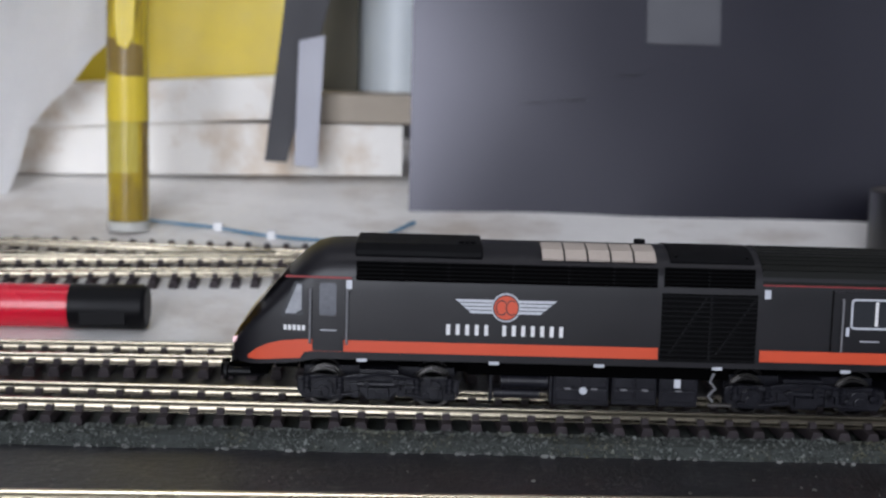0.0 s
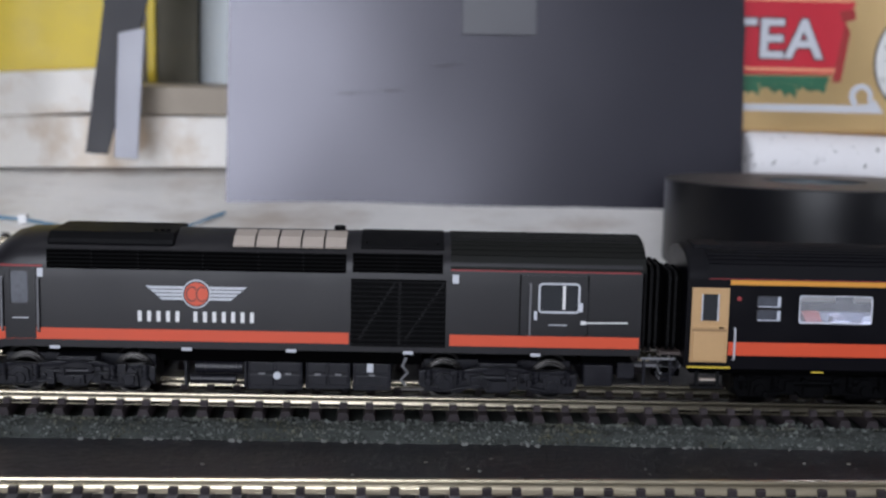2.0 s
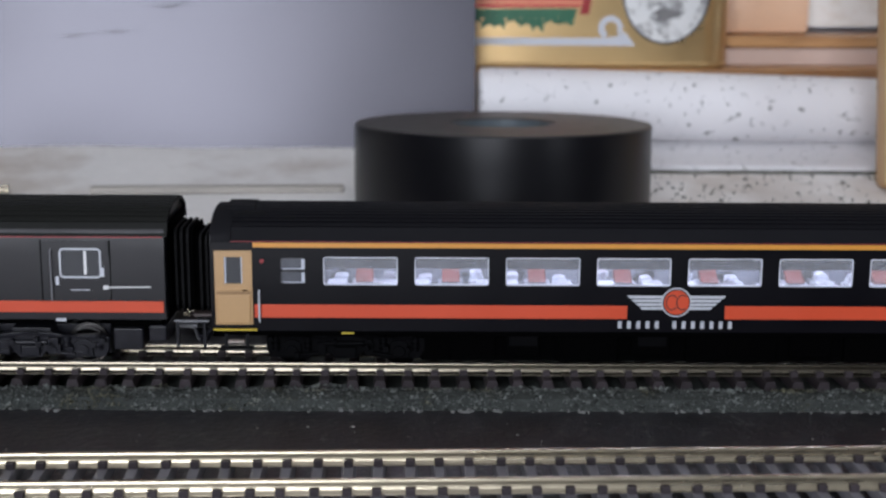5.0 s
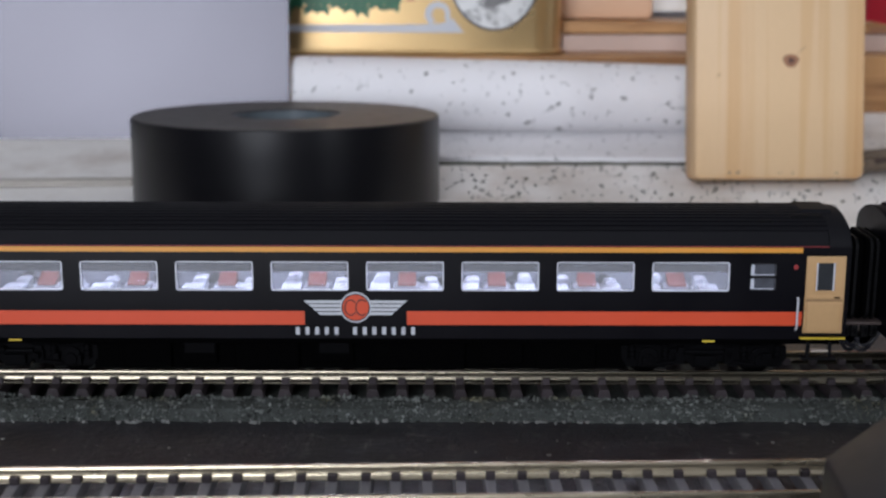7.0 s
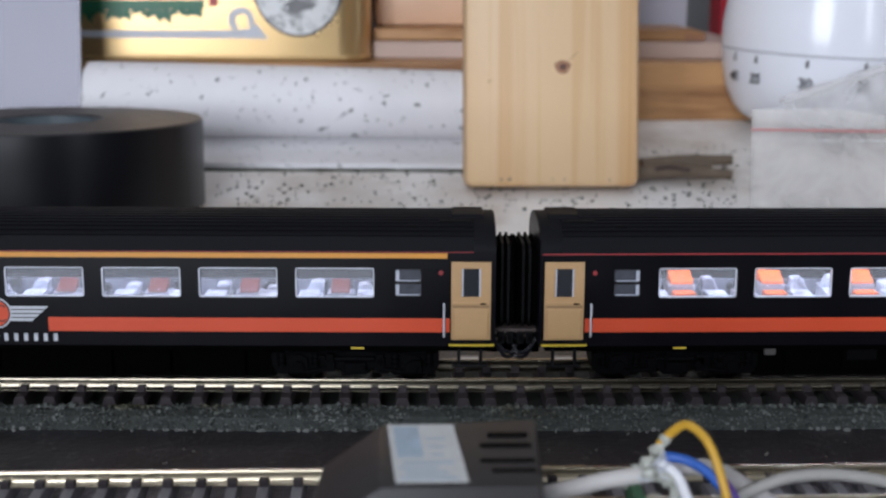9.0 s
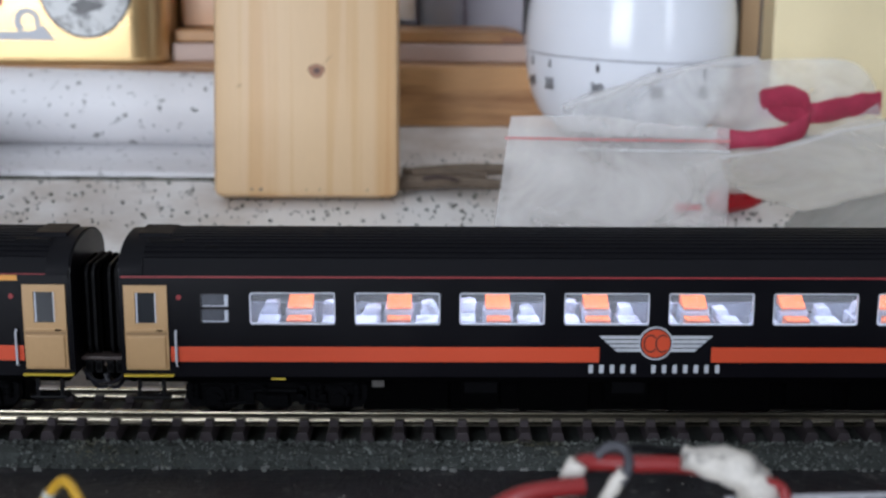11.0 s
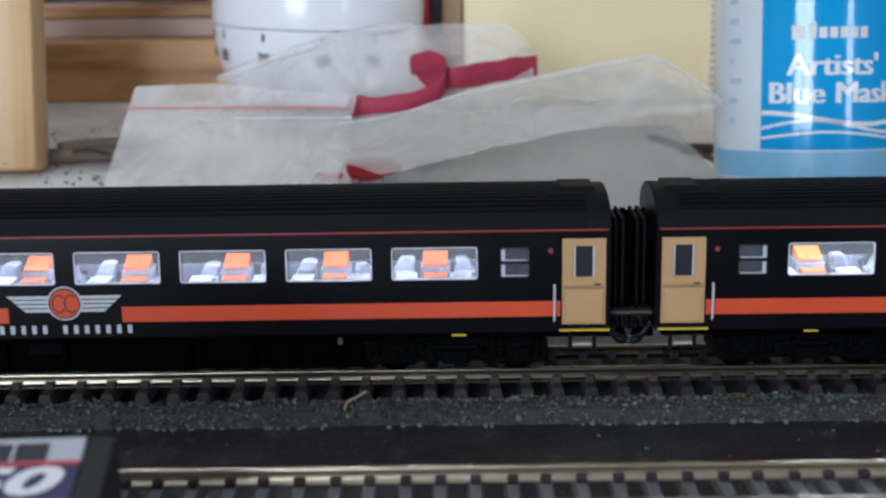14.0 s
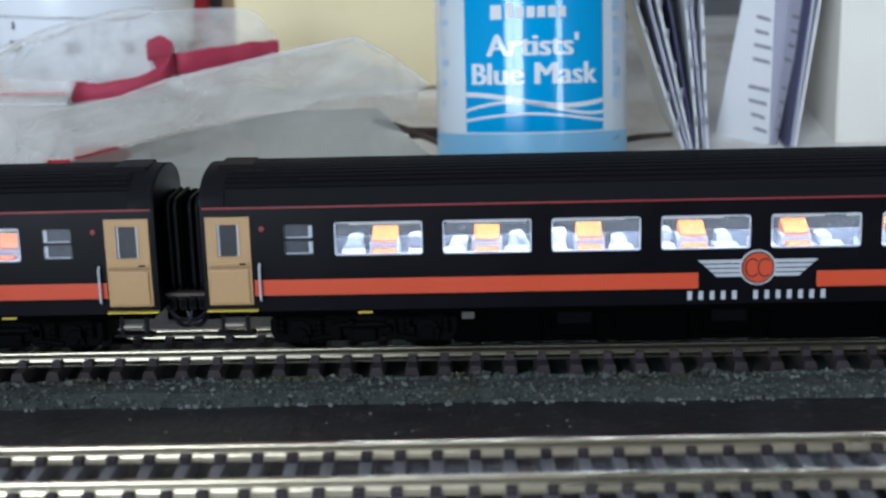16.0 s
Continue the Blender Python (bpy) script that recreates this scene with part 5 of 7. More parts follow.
    # blue wires with white connectors
    zz = lambda y, h=0.9: board_z(y) + h  # noqa: E731
    w = thing("wire", "thin blue wire with white connectors lying on the board", "wire")
    for dy in (0, 1.6):
        bm = bmesh.new()
        tube(bm, curve_points([(-24, 133 + dy, zz(133)), (-14, 131 - dy, zz(130)), (-6, 127.8, zz(128)), (1, 124 + dy, zz(124)), (8, 121.6, zz(122)), (18, 119 + dy, zz(119)), (32, 120 - dy, zz(120, 1.0)), (44, 135 + 2 * dy, zz(135, 1.2))]), 0.27, 8)
        part("lead", bm, M_BLUEWIRE, w, "thin blue lead", smooth=True)
    for x, y in ((-6, 127.6), (8, 121.4)):
        part("connector", boxes((x - 1.1, x + 1.1, y - 1, y + 1.4, zz(y, 0), zz(y, 2.4))), M_WHITE, w, "white connector block", bevel=0.2)
    # marker pen
    m = thing("marker_pen", "red marker pen with a black cap lying on the board", "pen", (-18.6, 58.0, board_z(58) + 4.56))
    bm = bmesh.new()
    cyl(bm, "x", (0, 0), -110, -8, 4.38, n=40)
    part("barrel", bm, M_REDPLASTIC, m, "glossy red barrel", smooth=30)
    bm = bmesh.new()
    cyl(bm, "x", (0, 0), -8, 6.4, 4.55, n=40)
    cyl(bm, "x", (0, 0), 6.4, 7.2, 4.55, 4.1, n=40)
    cap = part("cap", bm, M_BLACKPLASTIC, m, "black cap", smooth=30)
    part("clip", boxes((-5.6, 3.6, -4.75, -3.2, -3.0, -0.2)), M_BLACKPLASTIC, cap, bevel=0.2)
    # clear tube with rolled yellow card
    t = thing("plastic_tube", "clear plastic tube with rolled yellow card standing upright", "tube", (-28.3, 127.5, board_z(127.5)))
    bm = bmesh.new()
    lathe(bm, [(5.5, 0), (5.5, 120), (5.25, 120), (5.25, 1.5)], n=36)
    part("tube_wall", bm, M_TUBEGLASS, t, "clear plastic wall", smooth=30)
    bm = bmesh.new()
    lathe(bm, [(0.1, 0.1), (5.2, 0.1), (5.2, 2.4), (0.1, 2.4)], n=30)
    part("tube_plug", bm, surface("clear_grey_plug", (0.5, 0.5, 0.48), 0.2), t, "pale plug", smooth=30)
    bm = bmesh.new()
    lathe(bm, [(5.0, 2.6), (5.0, 24), (5.0, 120)], n=30)
    part("card_roll", bm, surface("olive_yellow_card", (0.56, 0.40, 0.006), 0.25, var=0.2, scale=60, stain=(0.26, 0.17, 0.006), stain_scale=45, stain_at=0.5, stain_soft=0.12, stretch=(1, 1, 0.35)), t, "rolled olive-yellow card", smooth=30)
    def wrap_band(z0, z1, a0, a1, tilt=0.0):
        bm = bmesh.new()
        rows = []
        for a in np.linspace(math.radians(a0), math.radians(a1), 18):
            x, y, d = math.cos(a), math.sin(a), tilt * math.cos(a)
            rows.append([(5.06 * x, 5.06 * y, z0 + d), (5.06 * x, 5.06 * y, z1 + d), (4.9 * x, 4.9 * y, z1 + d), (4.9 * x, 4.9 * y, z0 + d)])
        loft(bm, rows)
        return bm
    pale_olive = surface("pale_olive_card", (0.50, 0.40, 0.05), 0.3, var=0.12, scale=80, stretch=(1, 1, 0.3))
    brown = surface("brown_inside_and_side_shade", (0.22, 0.13, 0.015), 0.4, var=0.25, scale=80, stretch=(1, 1, 0.3))
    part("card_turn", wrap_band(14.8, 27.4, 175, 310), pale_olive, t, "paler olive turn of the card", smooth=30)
    # brown strip puts the shaded side of the roll into the colour
    part("card_edge", wrap_band(3.0, 27.4, 322, 350), brown, t, "brown strip painting the shaded side of the card", smooth=30)
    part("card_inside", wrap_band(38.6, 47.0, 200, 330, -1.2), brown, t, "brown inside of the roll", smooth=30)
    part("card_turn", wrap_band(38.6, 100, 330, 358), M_YELLOWCARD, t, "bright yellow turn of the card", smooth=30)
    bm = bmesh.new()
    lathe(bm, [(5.05, 27.5), (5.15, 27.6), (5.15, 38.4), (5.05, 38.5)], n=30)
    part("card_band", bm, M_YELLOWCARD, t, "bright yellow band", smooth=30)
    bm = bmesh.new()
    prism(bm, [(-1.6, 46), (0.8, 45), (2.6, 48), (3.2, 62), (3.4, 95), (-1.2, 95), (-2.4, 52)], "y", -5.2, -4.3)
    part("card_tongue", bm, M_YELLOWCARD, t, "bright yellow card tongue", bevel=0.3)
    # hanging cloth
    bm = bmesh.new()
    rows = []
    for i in range(26):
        x = -125 + 84 * i / 25
        low = float(np.interp(x, [-125, -75, -66, -63.5, -55, -50, -42], [7, 9.5, 14, 30, 40, 43.5, 56]))
        row = []
        for j in range(19):
            z = low + (130 - low) * j / 18
            row.append((x + 2.5 * noise.noise((x * 0.05, z * 0.03, 1)), 158 + 0.12 * z + 6 * noise.noise((x * 0.07, z * 0.035, 5)) + 2 * noise.noise((x * 0.2, z * 0.1, 8)), z))
        rows.append(row)
    loft(bm, rows, closed=False, caps=False)
    bmesh.ops.solidify(bm, geom=bm.faces[:], thickness=0.8)
    solo("cloth", bm, M_CLOTH, "crumpled white cloth hanging over the sill", "cloth", smooth=60)


shelf_left()


# ---------- middle of the shelf ----------
def shelf_middle():
    # roll of tape
    t = thing("tape_roll", "wide roll of black vinyl tape lying on the board", "tape", (189.1, 102.2, 7.0))
    t.matrix_basis = t.matrix_basis @ pose(0, 0, 0, -2.4, 0, 0)
    bm = bmesh.new()
    loft(bm, [[(*p, z) for p in ring((0, 0), r, 96)] for r, z in ((12.6, 0), (35.4, 0), (35.4, 19.3), (35.1, 19.6), (12.6, 19.6), (12.6, 0))], caps=False)
    part("winding", bm, M_TAPE, t, "black vinyl winding", smooth=30)
    bm = bmesh.new()
    loft(bm, [[(*p, z) for p in ring((0, 0), r, 96)] for r, z in ((35.0, 19.62), (34.9, 19.75), (12.6, 19.75), (12.6, 19.62))], caps=False)
    part("winding_edge", bm, M_TAPETOP, t, "greyish edge of the winding", smooth=20)
    bm = bmesh.new()
    loft(bm, [[(*p, z) for p in ring((0, 0), r, 64)] for r, z in ((12.6, 0), (12.6, 19.4), (11.4, 19.4), (11.4, 0))], caps=False)
    part("core", bm, surface("grey_core", (0.09, 0.115, 0.13), 0.5), t, "dark grey core", smooth=30)
    # speckled paper roll with its loose flap
    r = thing("paper_roll", "rolled white paper with dark specks behind the tape", "paper roll", (0, 161, 23.6))
    bm = bmesh.new()
    loft(bm, [[(x, 10.0 * math.cos(a) * s - 4.4, 10.0 * math.sin(a) * s + dz + 1.0) for a in np.linspace(0, 2 * math.pi, 40, endpoint=False)] for x, s, dz in ((186.6, 0.9, 0.6), (187.4, 0.99, 0.6), (190, 1.0, 0.6), (210, 1.0, 0.3), (260, 0.96, -0.6), (313, 0.90, -1.6))])
    part("roll", bm, M_SPECK, r, "speckled white roll", smooth=40)
    bm = bmesh.new()
    loft(bm, [[(x, y, board_z(161 + y) - 23.6 + h) for y, h in ((-32 - 0.03 * (x - 240), 0.3), (-32 - 0.03 * (x - 240), 1.8), (-29, 1.9), (-24, 0.9), (-15, 0.5), (-4, 0.8), (-4, 0.3), (-22, 0.3))] for x in (186.6, 210, 250, 290, 313)])
    part("flap", bm, M_SPECK, r, "loose paper flap", smooth=40)
    # dark tube: mossy dirt and the painted shade under the flap's edge
    bm = bmesh.new()
    tube(bm, [(x, -32.3 - 0.03 * (x - 240) + 0.3 * noise.noise((x * 0.2, 1, 1)), board_z(125.7) - 23.6 + 0.6) for x in range(206, 314, 4)], lambda s: 0.5 + 0.25 * noise.noise((s * 30, 2, 2)) + 0.5 * math.exp(-((s - 0.05) / 0.09) ** 2), 6)
    part("dirty_edge", bm, surface("mossy_dirt_and_shade", (0.05, 0.052, 0.035), 0.8, var=0.6, scale=200), r, "dirty edge of the paper with its shade painted in", smooth=True)
    # plank under the tin
    solo("plank", boxes((150, 420, 174, 236, 17, 33.4)), M_WOODFRAME, "varnished pine plank under the tin", "plank", bevel=0.6)
    solo("plank", boxes((262.6, 372, 186, 232, 33.5, 38.4)), surface("pale_pinkish_wood", (0.50, 0.37, 0.31), 0.5, var=0.1, scale=40, stretch=(0.2, 1, 1)), "pale wooden batten lying on the plank", "batten", bevel=0.5)
    solo("wooden_block", boxes((262.9, 291.5, 198, 211, 42.2, 56.7)), surface("honey_pine", (0.66, 0.42, 0.27), 0.45, var=0.1, scale=40, stretch=(0.2, 1, 1)), "rounded honey-coloured wooden block beside the tin", "wood block", bevel=1.6, smooth=30)
    bm = bmesh.new()
    prism(bm, [(262.5, 38.5), (363.5, 38.5), (363.5, 120), (262.5, 120)], "y", 229, 230.5)
    solo("lavender_card", bm, surface("pale_lavender_card", (0.52, 0.52, 0.58), 0.5, var=0.05, scale=30), "pale lavender card standing beside the tin", "card", bevel=0.2)
    bm = bmesh.new()
    prism(bm, [(262.8, 38.6), (355, 38.6), (360.4, 39.4), (361, 41.0), (356, 42.0), (262.8, 42.0)], "y", 189, 212)
    st = solo("wooden_stick", bm, M_WOODFRAME, "worn pale wooden stick lying on the batten", "stick", bevel=0.6)
    part("dark_end", boxes((354.5, 360.6, 188.8, 189.4, 38.7, 40.6)), M_KNOT, st, "dark worn end", bevel=0.2)
    bm = bmesh.new()
    lathe(bm, [(0.1, 38.5), (5.6, 38.5), (6.6, 40.4), (7.0, 80), (0.1, 80)], (338, 219))
    solo("cup", bm, surface("pale_blue_grey_china", (0.46, 0.53, 0.62), 0.25, var=0.04), "pale blue-grey china cup on the plank", "cup", smooth=35)
    solo("book", boxes((391.8, 402.4, 300, 318, board_z(300), 130)), M_TINRED, "dark red book standing upright behind the plank", "book", bevel=0.5, group="books on the shelf")
    # tea tin
    tin = thing("tin", "gold tea tin with a red banner and a grey oval picture", "tin", (0, 0, 33.5))
    bm = bmesh.new()
    sec = lambda s: [(215.5 + (x - 215.5) * s, 205 + (y - 205) * s) for x, y in rounded(169, 262, 175, 235, 9, 8)]  # noqa: E731
    loft(bm, [[(x, y, z) for x, y in sec(s)] for s, z in ((0.985, 0), (1.0, 0.2), (1.008, 0.7), (1.008, 1.3), (1, 1.6), (1, 78), (0.98, 80))])
    part("tin_body", bm, M_GOLD, tin, "gold tinplate body", smooth=35)
    y = 174.85
    bm = bmesh.new()
    prism(bm, [(176, 17.2), (217.0, 17.6), (218.6, 21), (219.8, 34), (222.8, 38.2), (220, 40.5), (176, 40)], "y", y - 0.1, y + 0.3)
    part("banner", bm, M_TINRED, tin, "red banner")
    bm = bmesh.new()
    prism(bm, [(217.0, 15.4), (219.6, 15.6), (221.5, 30), (219.8, 33)], "y", y - 0.16, y + 0.3)
    prism(bm, [(218, 36), (222.5, 36.6), (222.9, 33.8), (219, 32.6)], "y", y - 0.16, y + 0.3)
    part("banner_fold", bm, surface("darker_red_print", (0.30, 0.02, 0.02), 0.4), tin, "darker banner fold")
    bm = bmesh.new()
    for z in (18.4, 38.6):
        box(bm, 176, 217.8 if z < 20 else 221.5, y - 0.2, y + 0.2, z, z + 0.9)
    part("banner_edge", bm, M_TINPEACH, tin, "peach edge line")
    lettering("letter_outline", "TEA", 15.8, M_INK, tin, (198.6, y - 0.16, 27.1), wide=1.02, depth=0.05, bold=0.75, spacing=1.05, label="dark outline of the letters")
    lettering("lettering", "TEA", 15.8, M_PRINT, tin, (198.6, y - 0.3, 27.1), wide=1.02, depth=0.08, bold=0.3, spacing=1.05, label="silver-grey letters TEA")
    bm = bmesh.new()
    rng = random.Random(2)
    prism(bm, [(180, 14.4), (215.6, 14.6), (216, 17.1), (180, 17.0)], "y", y - 0.03, y + 0.3)
    for k in range(22):
        u, a, n = 181 + 1.58 * k, math.radians(-90 + 55 * math.sin(k * 2.7)), 3.4 + 2.0 * rng.random()
        d, e = (math.cos(a), math.sin(a)), (-math.sin(a), math.cos(a))
        leaf = [(0, 0), (0.25, 0.85), (0.45, 0.55), (0.6, 0.9), (0.78, 0.45), (1, 0), (0.78, -0.45), (0.6, -0.9), (0.45, -0.55), (0.25, -0.85)]
        prism(bm, [(u + n * p * d[0] + 1.2 * q * e[0], 15.4 + n * p * d[1] + 1.2 * q * e[1]) for p, q in leaf], "y", y - 0.045 - 0.003 * (k % 3), y + 0.3)
    part("foliage_print", bm, M_TINGREEN, tin, "dark green leaf print")
    bm = bmesh.new()
    prism(bm, [(176, 6.7), (233.4, 6.5), (230.2, 10.6), (227.6, 9.2), (224, 8.8), (176, 8.7)], "y", y - 0.08, y + 0.3)
    arc = [(226.0 + 3.6 * math.cos(a), 11.6 + 3.6 * math.sin(a)) for a in np.linspace(-0.6, 4.2, 16)]
    inn = [(226.0 + 1.9 * math.cos(a) + 0.2, 11.6 + 1.9 * math.sin(a)) for a in np.linspace(-0.6, 4.2, 16)]
    for k in range(15):
        prism(bm, [arc[k], arc[k + 1], inn[k + 1], inn[k]], "y", y - 0.05, y + 0.3)
    part("scroll", bm, M_PRINT, tin, "silver scroll ornament")
    bm = bmesh.new()
    prism(bm, ring((242.0, 22.0), 12.9, 48, ry=15.0), "y", y - 0.06, y + 0.3)
    oval = part("picture_rim", bm, M_INK, tin, "dark oval outline")
    bm = bmesh.new()
    prism(bm, ring((242.0, 22.0), 12.3, 48, ry=14.4), "y", y - 0.12, y + 0.2)
    part("picture", bm, M_TINPIC, tin, "grey engraved oval picture")
    ink = surface("grey_engraved_ink", (0.16, 0.16, 0.16), 0.5, var=0.3, scale=500)
    for dx in (-6.5, -4.0, 0.5, 3.5, 6.2):
        for z in (24.0, 29.0):
            part("engraved_mark", boxes((242 + dx, 242 + dx + 0.9, y - 0.2, y, z, z + 2.6)), ink, oval, "small dark engraved mark")
    bm = bmesh.new()
    prism(bm, [(242.6 + (4.2 + 0.8 * math.sin(5 * a)) * math.cos(a), 15.6 + (1.7 + 0.6 * math.cos(3 * a)) * math.sin(a)) for a in np.linspace(0, 2 * math.pi, 24, endpoint=False)], "y", y - 0.2, y)
    part("engraved_mark", bm, ink, oval, "dark engraved patch")
    # pine block
    b = thing("pine_block", "upright planed pine block with a brown knot", "wood block", (306.5, 107, 10.0))
    b.matrix_basis = b.matrix_basis @ pose(0, 0, 0, -10.5, 0, 0)
    bm = bmesh.new()
    box(bm, -20.9, 20.9, 0, 11, 0, 110)
    part("block", bm, M_PINE, b, "planed pine", bevel=2.0, smooth=30)
    bm = bmesh.new()
    prism(bm, [(2.4 + (1.9 + 0.25 * math.sin(3 * a)) * math.cos(a), 28.5 + 1.6 * math.sin(a)) for a in np.linspace(0, 2 * math.pi, 22, endpoint=False)], "y", -0.06, 1.5)
    knot = part("knot", bm, M_KNOT, b, "brown knot")
    bm = bmesh.new()
    prism(bm, [(2.5 + 0.85 * math.cos(a), 28.5 + 0.7 * math.sin(a)) for a in np.linspace(0, 2 * math.pi, 16, endpoint=False)], "y", -0.1, 1.2)
    part("knot_core", bm, surface("dark_knot_core", (0.09, 0.035, 0.02), 0.5, var=0.3, scale=900), knot, "dark core of the knot")
    streak = surface("faint_brown_streak", (0.48, 0.31, 0.17), 0.5, var=0.2)
    for q in ([(3.4, 29.4), (5.6, 31.4), (6.2, 32.4), (4.6, 31.0)], [(-15.6, 24.6), (-14.6, 24.9), (-14.4, 25.6), (-15.2, 25.4)]):
        bm = bmesh.new()
        prism(bm, q, "y", -0.05, 1)
        part("knot_streak", bm, streak, b, "faint brown streak")
    grime = surface("grey_brown_grime", (0.27, 0.20, 0.13), 0.7, var=0.4, scale=500)
    rng = random.Random(21)
    for _ in range(6):
        u, w = rng.uniform(-18.6, 18), rng.uniform(0.3, 0.9)
        bm = bmesh.new()
        prism(bm, [(u, 1.55), (u + w, 1.5), (u + w * 0.8, 1.8 + rng.uniform(0, 0.5)), (u + w * 0.2, 1.75 + rng.uniform(0, 0.7))], "y", -0.05, 0.6)
        part("grime", bm, grime, b, "grimy nick along the foot")


shelf_middle()


# ---------- right of the shelf ----------
def crumpled(outline_low, outline_high, y_low, y_high, nx=40, nz=14, amp=2.0, seed=1):
    """A creased sheet between a lower and an upper edge, each a list of (x, z)."""
    bm = bmesh.new()
    rows = []
    lo, hi = curve_points([(x, 0, z) for x, z in outline_low], 6), curve_points([(x, 0, z) for x, z in outline_high], 6)
    at = lambda pts, s: pts[min(int(s * (len(pts) - 1)), len(pts) - 2)].lerp(pts[min(int(s * (len(pts) - 1)), len(pts) - 2) + 1], s * (len(pts) - 1) - min(int(s * (len(pts) - 1)), len(pts) - 2))  # noqa: E731
    for i in range(nx + 1):
        a, b = at(lo, i / nx), at(hi, i / nx)
        row = []
        for j in range(nz + 1):
            p = a.lerp(b, j / nz)
            w = abs(noise.noise((p.x * 0.06, p.z * 0.09, seed))) * 2 - 0.5 + 0.5 * noise.noise((p.x * 0.2, p.z * 0.25, seed + 4))
            row.append((p.x, y_low + (y_high - y_low) * j / nz + amp * w, p.z))
        rows.append(row)
    loft(bm, rows, closed=False, caps=False)
    return bm


def film_sheet(low, high, nx=44, nz=16, amp=1.0, seed=1):
    """A creased film between two bent edges, each a row of points in space, with straight folds from knot to knot."""
    def along(pts, s):
        k = min(int(s * (len(pts) - 1)), len(pts) - 2)
        return Vector(pts[k]).lerp(Vector(pts[k + 1]), s * (len(pts) - 1) - k)
    rows = []
    for i in range(nx + 1):
        a, b = along(low, i / nx), along(high, i / nx)
        row = []
        for j in range(nz + 1):
            p = a.lerp(b, j / nz)
            w = abs(noise.noise((p.x * 0.05, p.z * 0.16, seed))) * 2 - 0.4 + 0.3 * noise.noise((p.x * 0.22, p.z * 0.3, seed + 4))
            row.append((p.x, p.y + amp * w, p.z + 0.25 * amp * w))
        rows.append(row)
    bm = bmesh.new()
    loft(bm, rows, closed=False, caps=False)
    return bm


def shelf_right():
    # kitchen timer
    t = thing("kitchen_timer", "round white kitchen timer with minute marks", "timer", (386, 162, 18.9))
    t.matrix_basis = t.matrix_basis @ pose(0, 0, 0, 0, 2.2, 0)
    bm = bmesh.new()
    lathe(bm, [(0.1, 0), (18.5, 0), (20.2, 0.8), (22.8, 3.6), (25.2, 8.5), (26.6, 14), (27.1, 18.9), (26.9, 19.1)], n=64)
    part("base", bm, M_TIMER, t, "white base with minute scale", smooth=35)
    bm = bmesh.new()
    lathe(bm, [(26.9, 19.3)] + [(27.3 * math.cos((z - 23) / 40), z) for z in np.linspace(19.5, 78, 26)] + [(0.1, 80)], n=64)
    part("dome", bm, M_TIMER, t, "white dome", smooth=35)
    wrap = lambda x: (x, -math.sqrt(max(0.1, 26.75**2 - x * x)))  # noqa: E731
    for x, s in ((-25.6, "40"), (-22.0, "35"), (-11.2, "30"), (3.4, "25"), (15.6, "20")):
        lettering("numeral", s, 3.7, M_INK, t, (x, 0, 12.0), depth=0.15, bend=wrap, bold=0.07, wide=0.95 * math.sqrt(1.02 - (x / 26.75) ** 2))
        bm = bmesh.new()
        xx, yy = wrap(x)
        box(bm, xx - 0.35, xx + 0.35, yy - 0.35, yy + 0.6, 16.2, 18.2)
        part("minute_mark", bm, M_INK, t)
    # bottle
    b = thing("bottle", "milky bottle of blue masking fluid with a blue label", "bottle", (498.0, 97.5, board_z(97) + 0.6))
    b.matrix_basis = b.matrix_basis @ pose(0, 0, 0, -6, 0, 0)
    bm = bmesh.new()
    lathe(bm, [(0.1, 0), (17.0, 0), (19.0, 0.8), (19.9, 2.6), (20.1, 5), (20.1, 62), (19, 70), (10, 80), (9, 95), (0.1, 95)], n=72)
    part("bottle_body", bm, M_BOTTLE, b, "milky plastic body", smooth=35)
    wrapb = lambda r: (lambda x: (r * math.sin(x / r), -r * math.cos(x / r)))  # noqa: E731
    def curved(x0, x1, z0f, z1f, r, n=24):
        bm = bmesh.new()
        rows = []
        for k in range(n + 1):
            x = x0 + (x1 - x0) * k / n
            q, y = wrapb(r)(x)
            q2, y2 = wrapb(r - 0.5)(x)
            rows.append([(q, y, z0f(k / n)), (q, y, z1f(k / n)), (q2, y2, z1f(k / n)), (q2, y2, z0f(k / n))])
        loft(bm, rows)
        return bm
    part("fluid_band", curved(-30, 30, lambda s: 3.0, lambda s: 8.4, 20.2), M_BLUEMASK, b, "pale blue fluid showing through the foot", smooth=30)
    lab = part("label", curved(-15.2, 15.2, lambda s: 8.8, lambda s: 60, 20.3, 48), M_LABELBLUE, b, "bright blue label", smooth=30)
    for z, a, f, ph, h in ((15.1, 1.2, 4.6, 1.4, 0.46), (13.5, 1.25, 5.5, -0.3, 0.30), (11.4, 1.0, 4.2, -0.3, 0.26)):
        part("wave", curved(-15.1, 15.1, lambda s: z + a * math.sin(f * s + ph) - h, lambda s: z + a * math.sin(f * s + ph) + h, 20.38, 48), M_LABELWHITE, lab, "white wavy line", smooth=30)
    for text, z, wide in (("Artists'", 25.7, 1.07), ("Blue Mask", 20.1, 1.07)):
        for dx, d in ((-0.55, 0.10), (-0.3, 0.11), (-0.05, 0.12)):
            lettering("lettering", text, 6.1, M_LABELWHITE, lab, (dx, 0, z), wide=wide, depth=d, bend=wrapb(20.38), label="white words on the label")
    part("maker_mark", curved(-9.0, -6.6, lambda s: 31.0, lambda s: 33.8, 20.42, 4), M_WHITE, lab, "small white square mark")
